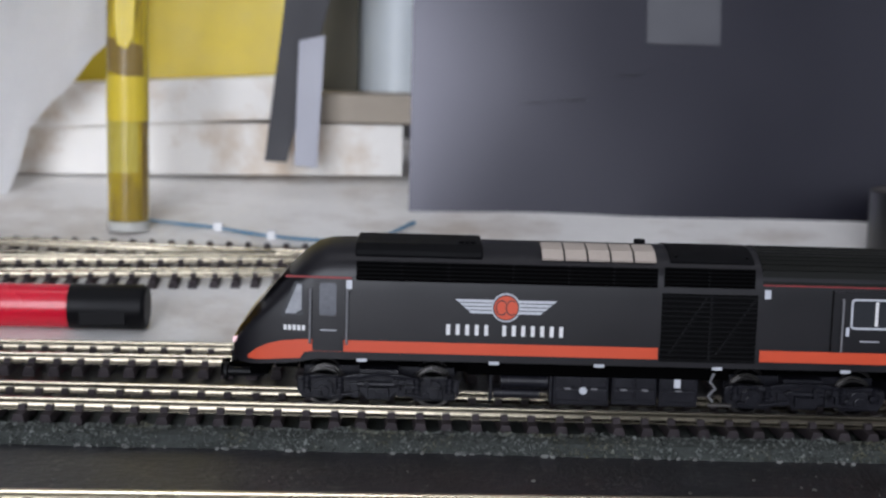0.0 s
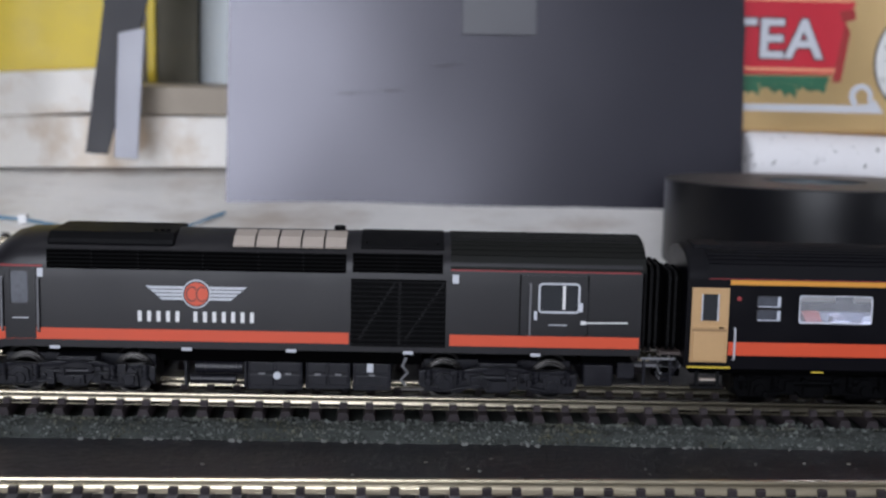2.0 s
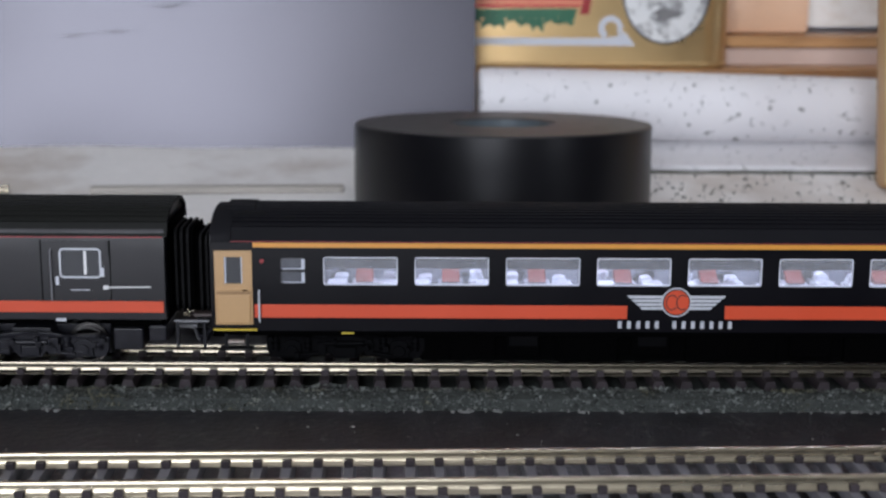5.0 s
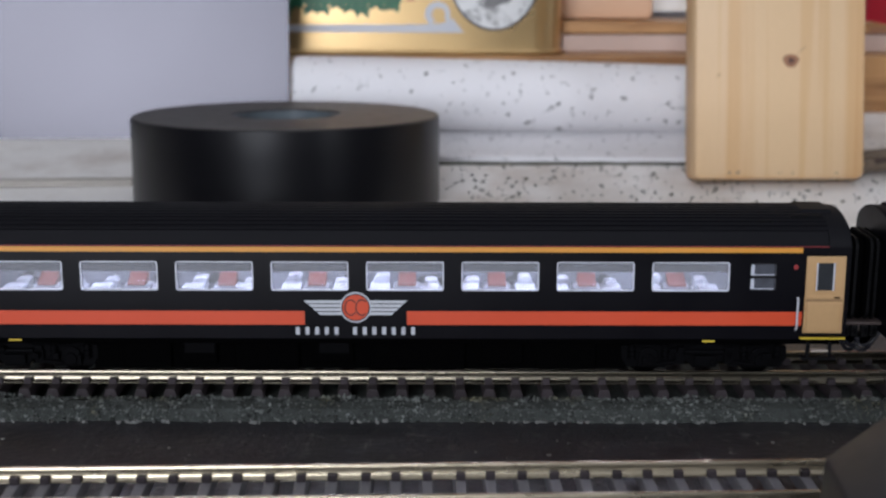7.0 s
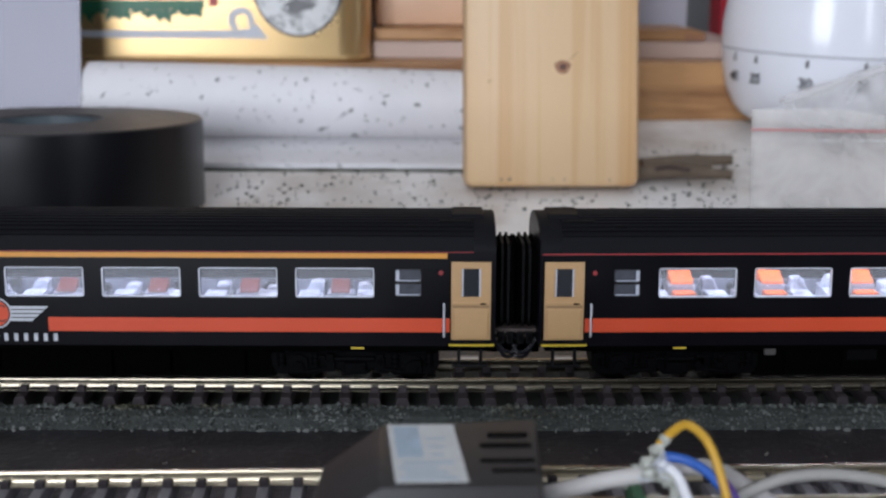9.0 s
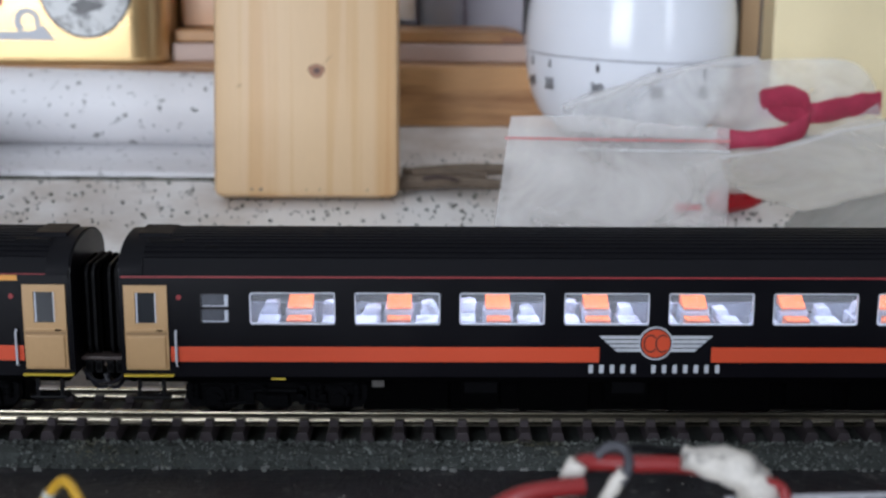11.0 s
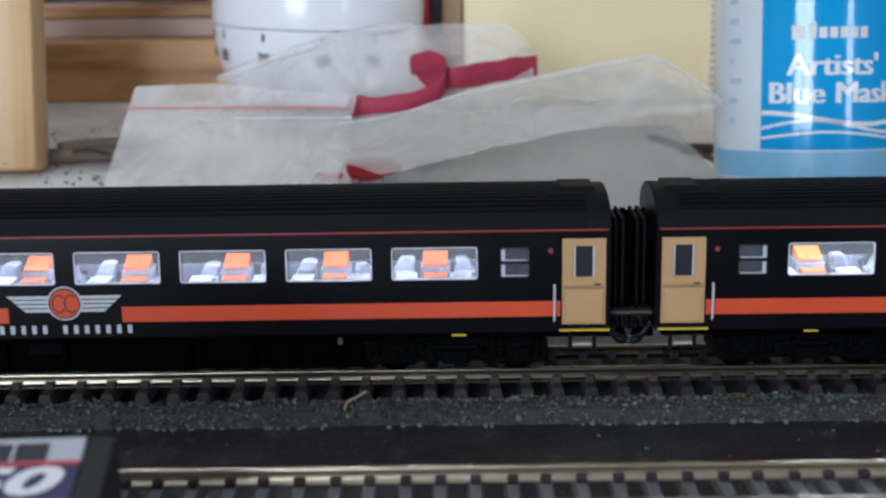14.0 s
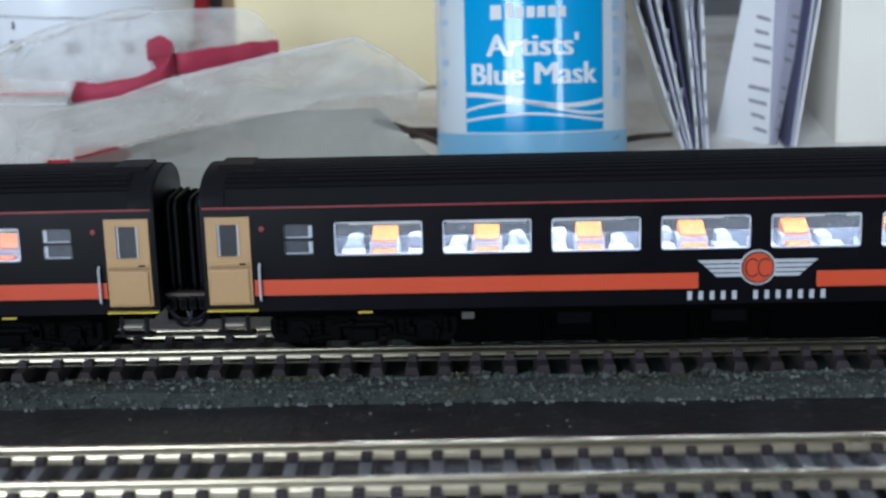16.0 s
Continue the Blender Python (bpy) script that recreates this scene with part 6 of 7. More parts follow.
    for k in range(6):
        part("maker_bar", curved(-5.8 + 2.1 * k, -4.2 + 2.1 * k, lambda s: 31.2, lambda s: 33.4 if k else 34.2, 20.42, 3), M_WHITE, lab, "white letter-sized bar")
    blue = surface("pale_blue_print", (0.40, 0.54, 0.68), 0.3)
    for k, w in enumerate((2.2, 3.4, 4.6, 2.0, 4.2, 3.6, 3.0, 4.6, 2.4)):
        z = 14 + k * 4.1
        part("scale_mark", curved(-24.0, -24.0 + 0.8 * w, lambda s: z, lambda s: z + 1.2, 20.2, 3), blue, b, "pale blue scale mark")
    for k in range(7):
        z = 15 + k * 4.4
        part("side_print", curved(18.6, 22.0, lambda s: z, lambda s: z + 3.2, 20.25, 3), blue, b, "faint print bar")
    # bags
    zf = board_z(76)
    bag = thing("zip_bag", "clear zip-lock polythene bag with a red seal line", "plastic bag")
    for k, dy in ((0, 0), (1, 3.2)):
        bm = crumpled([(346.9, zf + 1.2), (364, zf + 0.8), (384, zf + 1.2), (395.4, zf + 1.2)], [(352.2, 29.2), (370, 29.4), (384, 27.8), (400.2, 26.8)], 76 + dy, 101 + 0.4 * dy, amp=0.9, seed=3 + k)
        part("film", bm, M_CLEARBAG, bag, "cloudy polythene film", smooth=80)
    for z, m, h in ((25.2, surface("pink_red_seal_line", (0.60, 0.20, 0.20), 0.4), 0.4), (23.0, M_WHITE, 0.3)):
        bm = bmesh.new()
        loft(bm, [[(x, y - 3.6 + dy, z + dz + (x - 350) * -0.012) for dy, dz in ((0, 0), (0, h), (0.3, h), (0.3, 0))] for x, y in ((350.6, 99.2), (363, 99), (375, 98.8), (388, 99), (399.4, 99.2))])
        part("seal_line", bm, m, bag, "thin seal line")
    grey_film = clear("greyish_polythene", (0.62, 0.59, 0.54), 0.22, alpha=0.48, mottle=0.2)
    bag2 = thing("polythene_bag", "crumpled cloudy polythene bag heaped on the board", "plastic bag")
    fold = [(394.8, 76, 19.0), (399, 70, 17.4), (406.4, 63, 15.8), (417, 65.5, 18.0), (428.5, 68, 20.1), (440, 72, 21.8), (450.7, 76, 23.0), (459, 79, 23.9), (467, 82, 24.5), (476.1, 85, 25.4)]
    crest = [(396.3, 93, 21.6), (402, 95, 22.0), (411, 94, 23.8), (422, 93, 27.4), (434.3, 92, 30.0), (444, 90, 32.2), (454, 88, 34.2), (462, 86.5, 35.6), (468, 86, 32.6), (476.4, 85.6, 26.2)]
    part("film", film_sheet(fold, crest, amp=1.7, seed=9), grey_film, bag2, "cloudy polythene film folded to a point", smooth=80)
    # brighter bead added along the crest to paint its highlight line
    bm = bmesh.new()
    tube(bm, [(x, y - 0.2, z) for x, y, z in crest], lambda q: 0.32 + 0.22 * abs(noise.noise((q * 11, 3, 3))), 7)
    part("fold_edge", bm, clear("painted_film_highlight", (0.80, 0.79, 0.77), 0.2, alpha=0.35), bag2, "added bead painting the highlight on the film crest", smooth=60)
    # lower fold in a darker film colour that paints its shade
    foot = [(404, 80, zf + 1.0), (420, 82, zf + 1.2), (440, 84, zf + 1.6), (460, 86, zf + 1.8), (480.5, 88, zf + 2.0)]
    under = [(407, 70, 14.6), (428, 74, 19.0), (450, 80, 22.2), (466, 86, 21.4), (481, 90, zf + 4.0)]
    part("film", film_sheet(foot, under, amp=0.6, seed=19), clear("shaded_polythene", (0.34, 0.345, 0.315), 0.3, alpha=0.62, mottle=0.15), bag2, "lower fold of the film with its shade painted in", smooth=80)
    back_low = [(399, 103, 12), (425, 102, 13), (450, 100, 16), (474, 98, 17)]
    back_high = [(397, 101, 21.6), (412, 101, 23.4), (428, 100, 28.6), (456, 97, 34), (474, 94, 26)]
    part("film", film_sheet(back_low, back_high, amp=1.4, seed=23), grey_film, bag2, "cloudy polythene film", smooth=80)
    bag3 = thing("polythene_bag", "clear polythene bag lying against the white timer", "plastic bag")
    bm = crumpled([(366, 24), (385, 23), (412, 22), (440, 22)], [(366, 28.2), (387, 35.2), (400, 38.6), (419, 40), (434, 39.4), (440, 34)], 114, 126, amp=1.5, seed=29)
    thin = clear("thin_polythene", (0.74, 0.73, 0.72), 0.2, alpha=0.42, mottle=0.18)
    part("film", bm, thin, bag3, "thin polythene film", smooth=80)
    bm = bmesh.new()
    tube(bm, curve_points([(366, 126.4, 28.0), (376, 126, 31.4), (387, 126.4, 35.0), (400, 126, 38.4), (412, 126.4, 39.6)]), lambda s: 0.9 + 0.5 * math.sin(9 * s) ** 2, 9)
    part("rolled_edge", bm, thin, bag3, "rolled upper edge of the film", smooth=60)
    # crimson strip, curled
    bm = bmesh.new()
    knots = [(398.2, 104, 24.0), (405.4, 103, 23.8), (412.4, 103.6, 24.8), (418.6, 106.5, 27.2), (419.6, 110.5, 31.2), (416, 114.5, 32.6), (412, 119.5, 31.2), (411.6, 121.5, 29.6), (415, 117, 28.8), (421, 111, 29.0), (430, 117, 29.6), (436, 121, 30.0), (441.0, 124.5, 29.8)]
    pts = curve_points(knots, 6)
    wide = lambda i: 2.35 + 0.5 * max(0.0, i / len(pts) - 0.6) * 2 + 0.15 * math.sin(i * 0.9)  # noqa: E731
    loft(bm, [[(p.x, p.y - 0.7, p.z - 0.75 * wide(i)), (p.x, p.y - 0.85, p.z), (p.x, p.y - 0.7, p.z + 0.75 * wide(i)), (p.x, p.y, p.z + wide(i)), (p.x, p.y + 0.7, p.z + 0.75 * wide(i)), (p.x, p.y + 0.85, p.z), (p.x, p.y + 0.7, p.z - 0.75 * wide(i)), (p.x, p.y, p.z - wide(i))] for i, p in enumerate(pts)])
    solo("crimson_strip", bm, M_CRIMSON, "curled crimson strip lying on the bags", "strip", smooth=50)
    # red part under the bags
    r = thing("red_clip", "glossy dark red plastic clip under the bags", "clip", (402, 106, board_z(106)))
    bm = bmesh.new()
    loft(bm, [[(x, y * s, 2.9 + z * s) for y, z in ring((0, 0), 3.0, 7)] for x, s in ((-5, 0.3), (-4.4, 0.7), (-1.5, 1.0), (0.6, 0.95), (3.5, 0.75), (6, 0.5), (7.5, 0.2))])
    part("clip_body", bm, surface("dark_red_gloss", (0.36, 0.006, 0.012), 0.3, var=0.2, scale=300), r, "glossy red body", bevel=0.2)
    part("clip_stem", boxes((-12, -6, -0.8, 0.8, 0.6, 2.0)), M_REDPLASTIC, r, bevel=0.3)
    # cream card box, red books, twigs
    bm = boxes((424.6, 520, 163, 176, board_z(170), 140))
    cb = thing("cream_box", "pale cream cardboard box standing upright", "box")
    part("box_body", bm, M_CREAM, cb, bevel=0.6)
    part("lid", boxes((424.2, 520.4, 162.4, 176.4, 140.2, 152)), M_CREAM, cb, "shallow cream lid", bevel=0.6)
    for x0, x1, m, n in ((411, 415.4, M_TINRED, "red"), (415.8, 418.6, M_INK, "dark"), (419, 424.2, surface("tan_board", (0.40, 0.27, 0.15), 0.6), "tan")):
        solo("book", boxes((x0, x1, 176, 215, board_z(176), 140)), m, f"thin {n} book spine standing upright", "book", bevel=0.4, group="books on the shelf")
    ru = thing("ruler", "clear plastic ruler with blue-grey ticks standing on end", "ruler")
    bm = boxes((486.4, 494.0, 151, 152.6, board_z(151) - 0.2, 120))
    part("blade", bm, clear("clear_ruler_plastic", (0.80, 0.82, 0.80), 0.1, alpha=0.16), ru, "clear plastic blade", bevel=0.2)
    tick_ink = surface("blue_grey_tick_ink", (0.20, 0.25, 0.30), 0.5, var=0.1)
    for k in range(34):
        z = 18 + 1.95 * k
        part("tick", boxes((486.7, 488.9 if k % 5 else 490.2, 150.86, 151.02, z, z + 0.75)), tick_ink, ru, "blue-grey tick")
    dark, pale = surface("dark_brown_twig", (0.05, 0.03, 0.025), 0.7, var=0.3, scale=300), surface("dry_twig", (0.13, 0.095, 0.065), 0.7, var=0.4, scale=400)
    for a, c2, m, r in (((464, 104, 16.6), (484, 99, 9.0), dark, 0.9), ((472, 104, 13.4), (500, 118, 9.4), dark, 1.3), ((512, 106, 9.0), (530, 112, 10.6), dark, 0.9),
                        ((328, 123, 12.0), (354, 125, 13.6), pale, 2.0), ((326, 118, 11.4), (352, 116, 11.4), pale, 1.9), ((330, 119, 13.4), (348, 121, 12.6), pale, 1.4), ((333, 117, 12.6), (341, 114, 12.8), dark, 0.6)):
        bm = bmesh.new()
        mid = [(a[i] + c2[i]) / 2 for i in range(3)]
        tube(bm, curve_points([a, (mid[0], mid[1] + 1, mid[2] + 0.4), c2]), lambda s: r * (1 - 0.4 * s), 8)
        solo("twig", bm, m, "thin dry twig lying on the board", "twig", smooth=40, group="twigs")
    # folded leaflets and white carton
    zb = board_z(112)
    rng = random.Random(8)
    grey_ink = surface("grey_print", (0.26, 0.26, 0.30), 0.5, var=0.2, scale=600)
    violet = surface("lavender_grey_paper", (0.46, 0.45, 0.55), 0.6, var=0.12, scale=60)
    # the dark sheet from 554.4 paints the shaded gap between the pages
    for xb, xt, face, back in ((532.6, 519.8, M_PAPER, 1), (533.4, 522.6, violet, 0), (533.9, 524.4, M_PAPER, 1), (534.3, 527.0, M_INKANDGAP, 0), (534.8, 531.0, M_PAPER, 1), (536.2, 532.8, violet, 1), (537.4, 535.7, M_PAPER, 1), (557.0, 561.8, M_PAPER, 0), (555.6, 560.2, violet, 0), (554.4, 559.4, M_INKANDGAP, 0)):
        lf = thing("leaflet", "folded printed paper leaflet standing on edge", "leaflet", (0, 108, zb), group="folded leaflets")
        xt2 = xb + (xt - xb) * 2.06
        rows = []
        for j in range(9):
            q = j / 8
            x = xb + (xt2 - xb) * q + 0.5 * math.sin(3.1 * q + xb)
            rows.append([(x - 0.28, 0.6 * noise.noise((q * 3, xb, 1)), 75 * q), (x + 0.28, 0.6 * noise.noise((q * 3, xb, 1)), 75 * q), (x + 0.28 + 0.8, 34, 75 * q), (x - 0.28 + 0.8, 34, 75 * q)])
        bm = bmesh.new()
        loft(bm, rows)
        part("sheet", bm, face, lf, smooth=30)
        if back:
            for k in range(10):
                z = 5 + 6.6 * k + rng.uniform(-1, 1)
                x = xb + (xt2 - xb) * z / 75 + 0.5 * math.sin(3.1 * z / 75 + xb)
                part("print_bar", boxes((x - 0.2, x + 0.4, -0.75, -0.25, z, z + rng.uniform(0.8, 2.6))), grey_ink, lf, "dark print bar")
    # an open leaflet whose printed pages face the room
    lf = thing("leaflet", "open leaflet with grey printed lines standing upright", "leaflet", group="folded leaflets")
    page = lambda x, z: 112 + 0.9 * (551.9 - x) if x < 552 else 112 + 0.5 * (x - 552)  # noqa: E731
    for name, quad, m in (("page", [(541.4, zb), (551.8, zb), (552.2, zb + 66), (551.0, zb + 66)], M_PAPER), ("page", [(551.9, zb), (553.6, zb), (566.4, zb + 66), (552.3, zb + 66)], violet)):
        bm = bmesh.new()
        v = prism(bm, quad, "y", 0, 0.4)
        for q in v:
            q.co.y += page(q.co.x, q.co.z)
        sheet = part(name, bm, m, lf, "pale printed page")
        for k in range(13):
            z = zb + 3 + 3.1 * k
            f = (z - zb) / 66
            a, e = quad[0][0] + (quad[3][0] - quad[0][0]) * f, quad[1][0] + (quad[2][0] - quad[1][0]) * f
            if k % 5 == 4:
                continue
            u, w = e - (e - a) * rng.uniform(0.30, 0.5), e - (e - a) * rng.uniform(0.04, 0.16)
            bm = bmesh.new()
            v = prism(bm, [(u, z), (w, z - 0.7), (w, z + 0.1), (u, z + 0.8)], "y", -0.08, 0.1)
            for q in v:
                q.co.y += page(q.co.x, q.co.z)
            part("print_line", bm, grey_ink, sheet, "grey line of print")
    card = surface("white_carton_card", (0.80, 0.765, 0.69), 0.6, var=0.03, scale=15)
    wc = thing("white_carton", "plain white carton standing at the end of the shelf", "carton")
    part("carton_body", boxes((566.5, 680, 112, 175, board_z(112) - 0.3, 150)), card, wc, bevel=0.8)
    for y0, y1 in ((112.2, 143.2), (143.8, 174.8)):
        part("flap", boxes((566.7, 679.8, y0, y1, 150.2, 150.9)), card, wc, "closed top flap", bevel=0.2)


shelf_right()


# ---------- things in front of the train ----------
def foreground():
    # black module with a printed label, standing on the front track
    p = thing("black_module", "black plastic module with a pale printed label", "module", (0, 0, 0))
    top = 17.0
    bm = bmesh.new()
    loft(bm, [[(268.0, -86.2, top), (283.0, -86.2, top), (284.4, -67.4, top - 0.3), (267.8, -69.6, top)], [(260.2, -86.6, 12.2), (283.6, -86.8, 12.2), (285.2, -66.8, 12.0), (261.6, -70.0, 12.6)],
              [(259.6, -86.8, -4.9), (283.8, -87.0, -4.9), (285.6, -66.4, -4.9), (260.8, -70.0, -4.9)]])
    part("case", bm, M_MODULE, p, "worn matt black case", bevel=0.45, smooth=30)
    part("stub", boxes((256.8, 260.0, -86.0, -80.5, 2.0, 12.0)), M_MODULE, p, bevel=0.5)
    def sticker(x0, x1, y0, y1, out):
        bm = bmesh.new()
        loft(bm, [[(x + 0.06 * (-70 - y), y, top + d) for x, y in ((x0, y0), (x1, y0), (x1, y1), (x0, y1))] for d in (out, -0.35)])
        return bm
    lab = part("label", sticker(268.4, 275.4, -85.2, -69.9, 0.06), surface("pale_label_stock", (0.60, 0.62, 0.62), 0.4, var=0.12, scale=300), p, "pale blue-white label")
    soft = surface("soft_blue_print", (0.38, 0.49, 0.58), 0.5, var=0.25, scale=500)
    part("print_block", sticker(269.0, 271.6, -79.0, -70.6, 0.08), soft, lab, "soft blue printed block")
    for k in range(4):
        part("print_bar", sticker(269.0 + 0.4 * (k % 2), 274.4 - 0.8 * (k % 3), -84.6 + 1.3 * k, -84.0 + 1.3 * k, 0.08), soft, lab, "soft blue print bar")
    for k in range(3):
        part("print_bar", sticker(272.2, 273.6 + 0.3 * k, -78.6 + 2.2 * k, -78.2 + 2.2 * k, 0.08), soft, lab, "soft blue print bar")
    for x0, x1, y in ((278.9, 283.0, -73.0), (277.9, 283.1, -76.0), (277.7, 283.1, -80.1), (278.7, 283.0, -82.7)):
        part("vent_slot", boxes((x0, x1, y, y + 0.75, top - 0.9, top + 0.04)), M_GRILLE, p, "dark vent slot")
    # tangle of thin wires at a soldered joint
    w = thing("wire_joint", "glued joint of thin coloured wires lying on the front track", "wires")
    sheath = surface("pale_grey_sheath", (0.50, 0.48, 0.46), 0.5, var=0.1)
    for name, knots, r, m, label in (
        ("grey_lead", [(284, -69, 8.4), (287.8, -70, 9.6), (292, -70, 10.6), (296, -70, 11.2), (299, -69, 11.4), (304, -67, 10.6), (309, -64, 7.0), (315, -62, 2.4)], 0.95, sheath, "pale grey lead"),
        ("yellow_lead", [(297.6, -69.5, 14.4), (298.7, -70, 15.9), (300.2, -71, 17.2), (302.0, -73, 16.0), (303.2, -75, 12.6), (304.0, -77, 8.4), (304.6, -78.5, 3.0)], 0.5, surface("ochre_wire", (0.58, 0.33, 0.03), 0.4, var=0.08), "ochre-yellow lead"),
        ("blue_lead", [(297.8, -69.5, 13.2), (300.4, -70.5, 13.0), (302.6, -72, 12.0), (304.6, -74, 9.6), (306, -76, 5.6)], 0.55, surface("blue_lead", (0.02, 0.10, 0.42), 0.4, var=0.08), "blue lead"),
        ("violet_lead", [(303.6, -71.4, 12.0), (305.2, -72.6, 9.8), (306.6, -74, 6.2)], 0.45, surface("violet_lead", (0.12, 0.05, 0.32), 0.4, var=0.08), "violet lead"),
        ("white_cable", [(306, -66, 6.0), (313, -66, 9.0), (321, -66.5, 9.2), (330, -68, 7.0), (339, -71, 3.0), (344, -73, 0)], 0.7, surface("off_white_cable", (0.30, 0.29, 0.27), 0.5, var=0.08), "off-white arching cable"),
        ("white_lead", [(297.6, -69.8, 12.6), (299.4, -71, 11.4), (300.6, -72.4, 8.6), (302.2, -74, 5.2), (304.4, -75.6, 1.6)], 0.62, M_PAPER, "white lead"),
    ):
        bm = bmesh.new()
        tube(bm, curve_points(knots, 8), r, 10)
        part(name, bm, m, w, label, smooth=True)
    glue = surface("grey_solder_and_glue", (0.40, 0.41, 0.36), 0.3, var=0.35, scale=300, stain=(0.10, 0.10, 0.08), stain_scale=420, stain_at=0.58, stain_soft=0.1, coat=0.3)
    for knots, seed in (([(293.6, -69.6, 10.0), (295.4, -69.8, 11.6), (297.2, -69.8, 13.4), (298.4, -69.8, 15.6)], 1), ([(295.6, -70.6, 11.8), (297.6, -70.8, 11.4), (299.2, -70.6, 10.2), (299.4, -70.4, 8.4)], 5), ([(297.0, -70.4, 8.8), (297.6, -70.6, 6.4), (297.0, -70.8, 4.6)], 9)):
        bm = bmesh.new()
        tube(bm, curve_points(knots, 7), lambda q: 0.85 + 0.55 * noise.noise((q * 9, seed, 2)) - 0.25 * q, 12)
        for v in bm.verts:
            v.co += 0.25 * Vector((noise.noise(v.co * 0.9), noise.noise(v.co * 0.9 + Vector((7, 0, 0))), noise.noise(v.co * 0.9 + Vector((0, 7, 0)))))
        part("glue_lump", bm, glue, w, "lumpy clear-grey glue", smooth=60)
    for k in range(7):
        u = 0.5 * math.sin(2.1 * k)
        bm = bmesh.new()
        tube(bm, curve_points([(294.4 + 0.3 * k, -70.6 - 0.1 * k, 10.4 + 0.3 * k), (296 + 0.4 * k, -71 + u, 11.8 + u), (298 + 0.2 * k, -70.8, 14.2 - 0.7 * k)], 5), 0.14, 5)
        part("strand", bm, M_PRINT, w, "fine bare wire strand", smooth=True)
    part("circuit_board", boxes((294.9, 296.1, -73.5, -66, -4.9, 9.2)), surface("green_circuit_board", (0.02, 0.13, 0.06), 0.4, var=0.15), w, "small green circuit board", bevel=0.15)
    # battery pack
    b = thing("battery_pack", "black battery pack with a printed white and blue label", "battery", (0, 0, 0))
    tilt = lambda y: 15.3 + 0.5 * (y + 69)  # noqa: E731
    turn = lambda x: 0.055 * (388 - x)  # noqa: E731
    def slab(x0, x1, y0, y1, out, deep=1.0):
        bm = bmesh.new()
        loft(bm, [[(x, y - turn(x), tilt(y) + d) for x, y in ((x0, y0), (x1, y0), (x1, y1), (x0, y1))] for d in (out, out - deep)])
        return bm
    bm = bmesh.new()
    loft(bm, [[(x, y - turn(x), z) for y, z in ((-67.6, -4.9), (-67.6, 14.6), (-68.4, 15.4), (-76, 11.7), (-86, 6.7), (-92, 2), (-92, -4.9))] for x in (361.5, 374, 387.8)])
    part("pack", bm, M_MODULE, b, "black wrapped cells", bevel=0.5, smooth=30)
    lab = part("label", slab(362.2, 385.2, -86, -69.0, 0.15), surface("white_label_stock", (0.44, 0.44, 0.47), 0.4, var=0.05), b, "white printed label")
    part("blue_field", slab(362.2, 385.2, -76.0, -72.0, 0.20), surface("dark_violet_blue_print", (0.035, 0.032, 0.09), 0.4, var=0.06), lab, "dark violet-blue field")
    for y in (-72.0, -76.6):
        part("red_rule", slab(362.2, 385.2, y, y + 0.35 + (0.5 if y < -75 else 0), 0.24), M_TINRED, lab, "red rule")
    x = 382.0
    for wd in (3.0, 3.1, 2.6, 0.7, 2.1, 3.2):
        part("word_bar", slab(x - wd, x, -71.5, -69.7 if wd > 1 else -71.0, 0.28, 0.3), M_INK if wd > 1 else M_TINRED, lab, "dark letter-sized bar")
        x -= wd + 0.4
    me = lettering("lettering", "250", 4.3, M_WHITE, lab, (376.0, 0, 0), wide=2.2, depth=0.04, shear=0.25, bold=0.16, label="white numerals 250")
    for v in me.data.vertices:
        px, pz, py = v.co.x / MM, v.co.z / MM, v.co.y / MM
        yy = -73.9 + pz * 0.9
        v.co = (px * MM, (yy - turn(px)) * MM, (tilt(yy) + 0.28 + py) * MM)
    # its leads, wrapped in grubby white putty
    c = thing("battery_leads", "red and black battery leads wrapped in grubby white putty", "wires")
    def lump(knots, radius, seed):
        bm = bmesh.new()
        tube(bm, curve_points(knots, 8), radius, 18)
        for v in bm.verts:
            q = v.co * 0.55 + Vector((seed, 0, 0))
            v.co += 0.42 * Vector((noise.noise(q), noise.noise(q + Vector((9, 0, 0))), noise.noise(q + Vector((0, 9, 0))))) + 0.16 * Vector((noise.noise(q * 4), noise.noise(q * 4 + Vector((9, 0, 0))), noise.noise(q * 4 + Vector((0, 9, 0)))))
        return bm
    grey = surface("grey_black_sheath", (0.055, 0.055, 0.065), 0.5, var=0.4, scale=500)
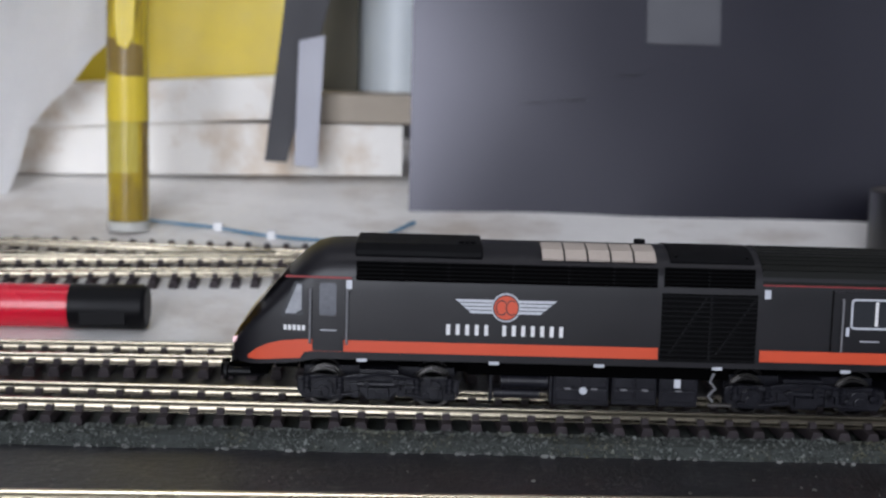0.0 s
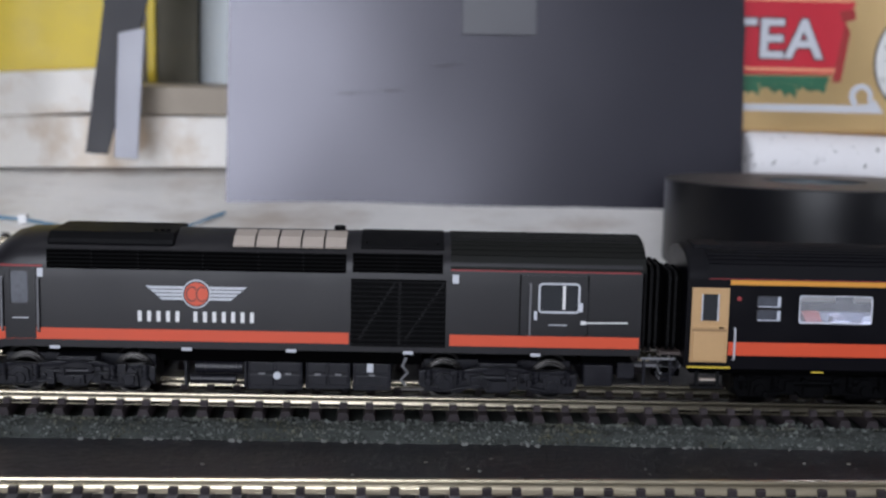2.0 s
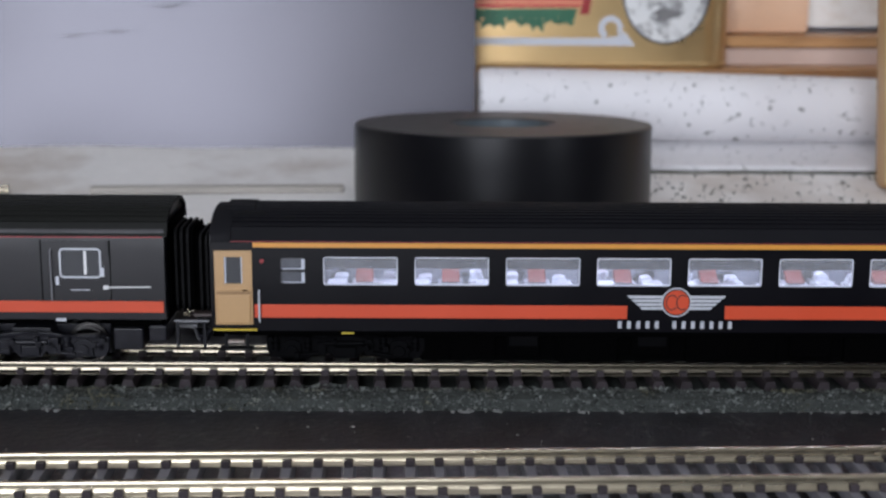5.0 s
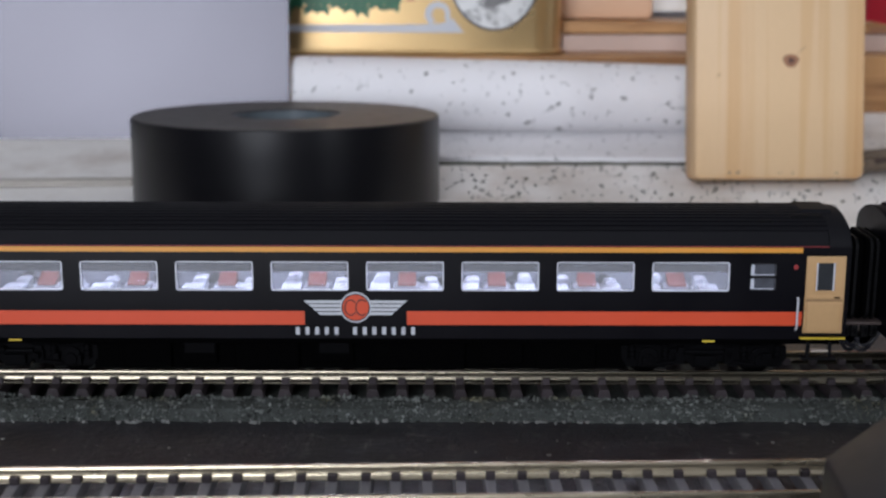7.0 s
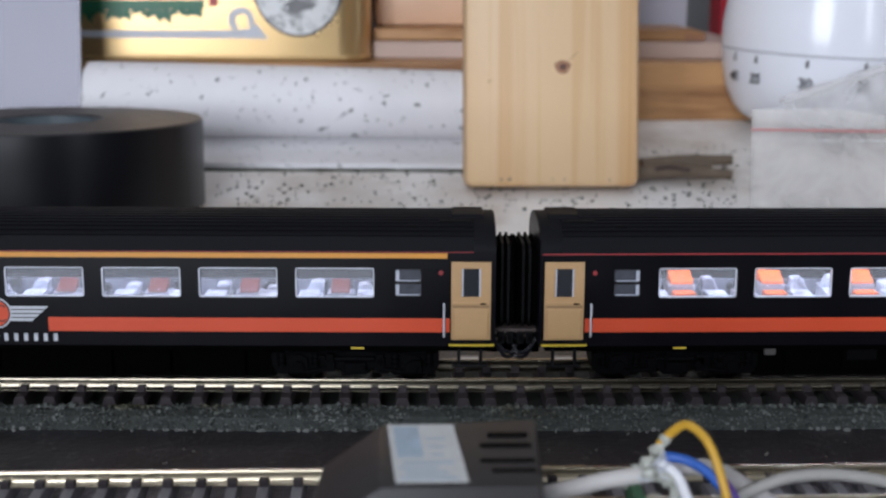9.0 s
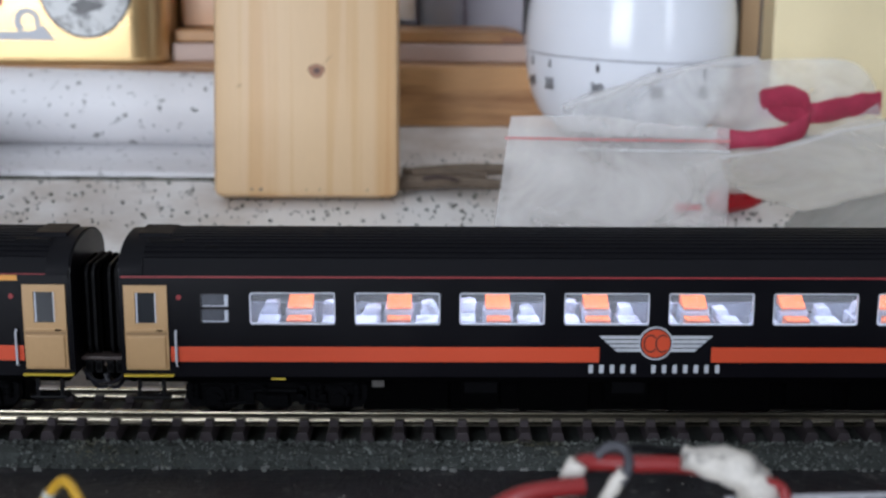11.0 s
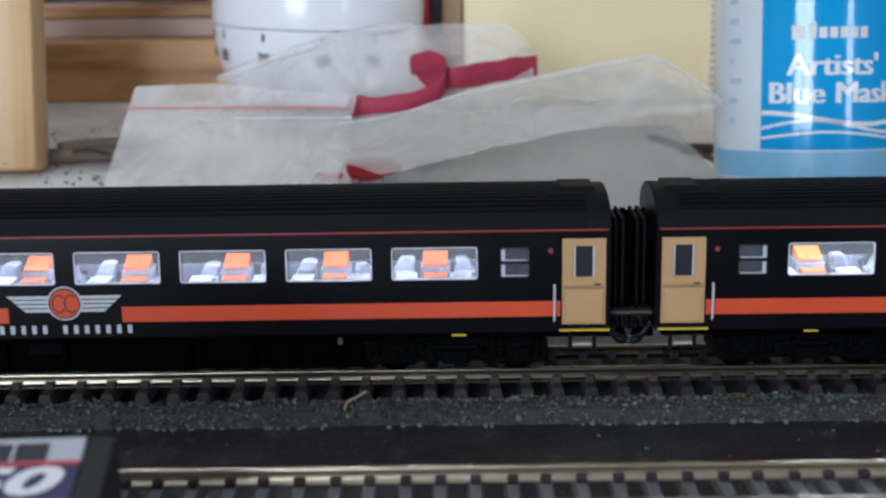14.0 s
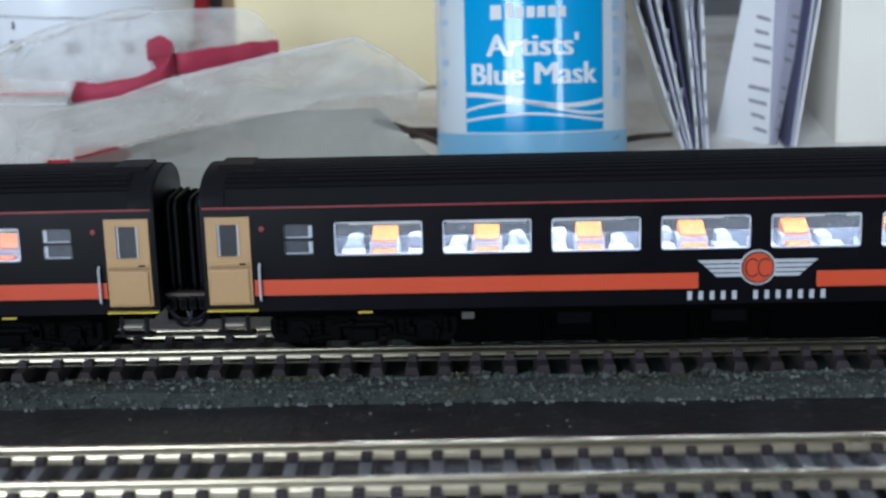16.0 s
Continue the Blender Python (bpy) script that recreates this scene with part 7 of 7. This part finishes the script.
    for name, knots, r, m, label in (
        ("red_lead", [(333.4, -74, 9.0), (336.2, -73.2, 12.2), (338.4, -73, 14.2), (340.7, -73, 15.7), (343, -73, 16.8), (345.6, -72.8, 17.2), (348.6, -72.4, 17.4)], 0.85, M_REDWIRE, "red lead"),
        ("red_lead", [(347.6, -69.6, 17.2), (348.4, -69.2, 18.1), (350.2, -69, 18.3), (354, -69.4, 18.3), (358, -69.6, 18.3), (361.4, -70, 17.9)], 0.85, M_REDWIRE, "red lead"),
        ("black_lead", [(336.6, -75, 9.5), (340, -74.2, 12.6), (343.6, -73.8, 14.6), (347, -73.6, 15.4), (351, -73.4, 15)], 1.1, M_BLACKPLASTIC, "black lead"),
        ("black_lead", [(350.0, -69.4, 19.0), (351.4, -69.2, 20.0), (352.7, -69.4, 19.7), (353.0, -70.4, 18.6), (352.2, -71.2, 17.0)], 0.5, grey, "grey-black lead"),
        ("black_lead", [(352.4, -69.2, 19.6), (354.4, -68.8, 19.7), (357.4, -68.8, 19.3), (361, -69, 19.2)], 0.42, M_BLACKPLASTIC, "black lead"),
        ("red_lead", [(364.8, -72.6, 18.0), (366.9, -72.4, 17.2), (367.3, -73.0, 15.8), (366.2, -74.0, 14.2)], 0.55, M_REDWIRE, "red lead"),
    ):
        bm = bmesh.new()
        tube(bm, curve_points(knots, 8), r, 12)
        part(name, bm, m, c, label, smooth=True)
    for knots, r, seed in (
        ([(348.4, -70.0, 18.7), (347.7, -70.2, 17.4), (347.2, -70.6, 15.8), (347.0, -71.4, 14.0)], 0.95, 3),
        ([(350.0, -71.6, 14.4), (351.3, -71.2, 16.4), (352.5, -70.8, 18.0)], 0.62, 11),
        ([(358.0, -70.2, 19.3), (360.4, -70.6, 19.0), (363.2, -71.0, 18.2), (365.0, -71.6, 16.6), (364.8, -72.6, 14.8), (362.4, -73.6, 13.6), (358, -74.4, 13.2), (353, -74.2, 13.6), (349.4, -73.8, 14.2), (346.4, -73.2, 14.4)], lambda q: 1.0 + 1.0 * math.exp(-((q - 0.26) / 0.16) ** 2) + 1.25 * max(0.0, q - 0.25) + 0.3 * noise.noise((q * 13, 1, 2)), 23),
    ):
        part("putty", lump(knots, r, seed), M_WHITEGLUE, c, "grubby white putty wrapped round the leads", smooth=True)


foreground()
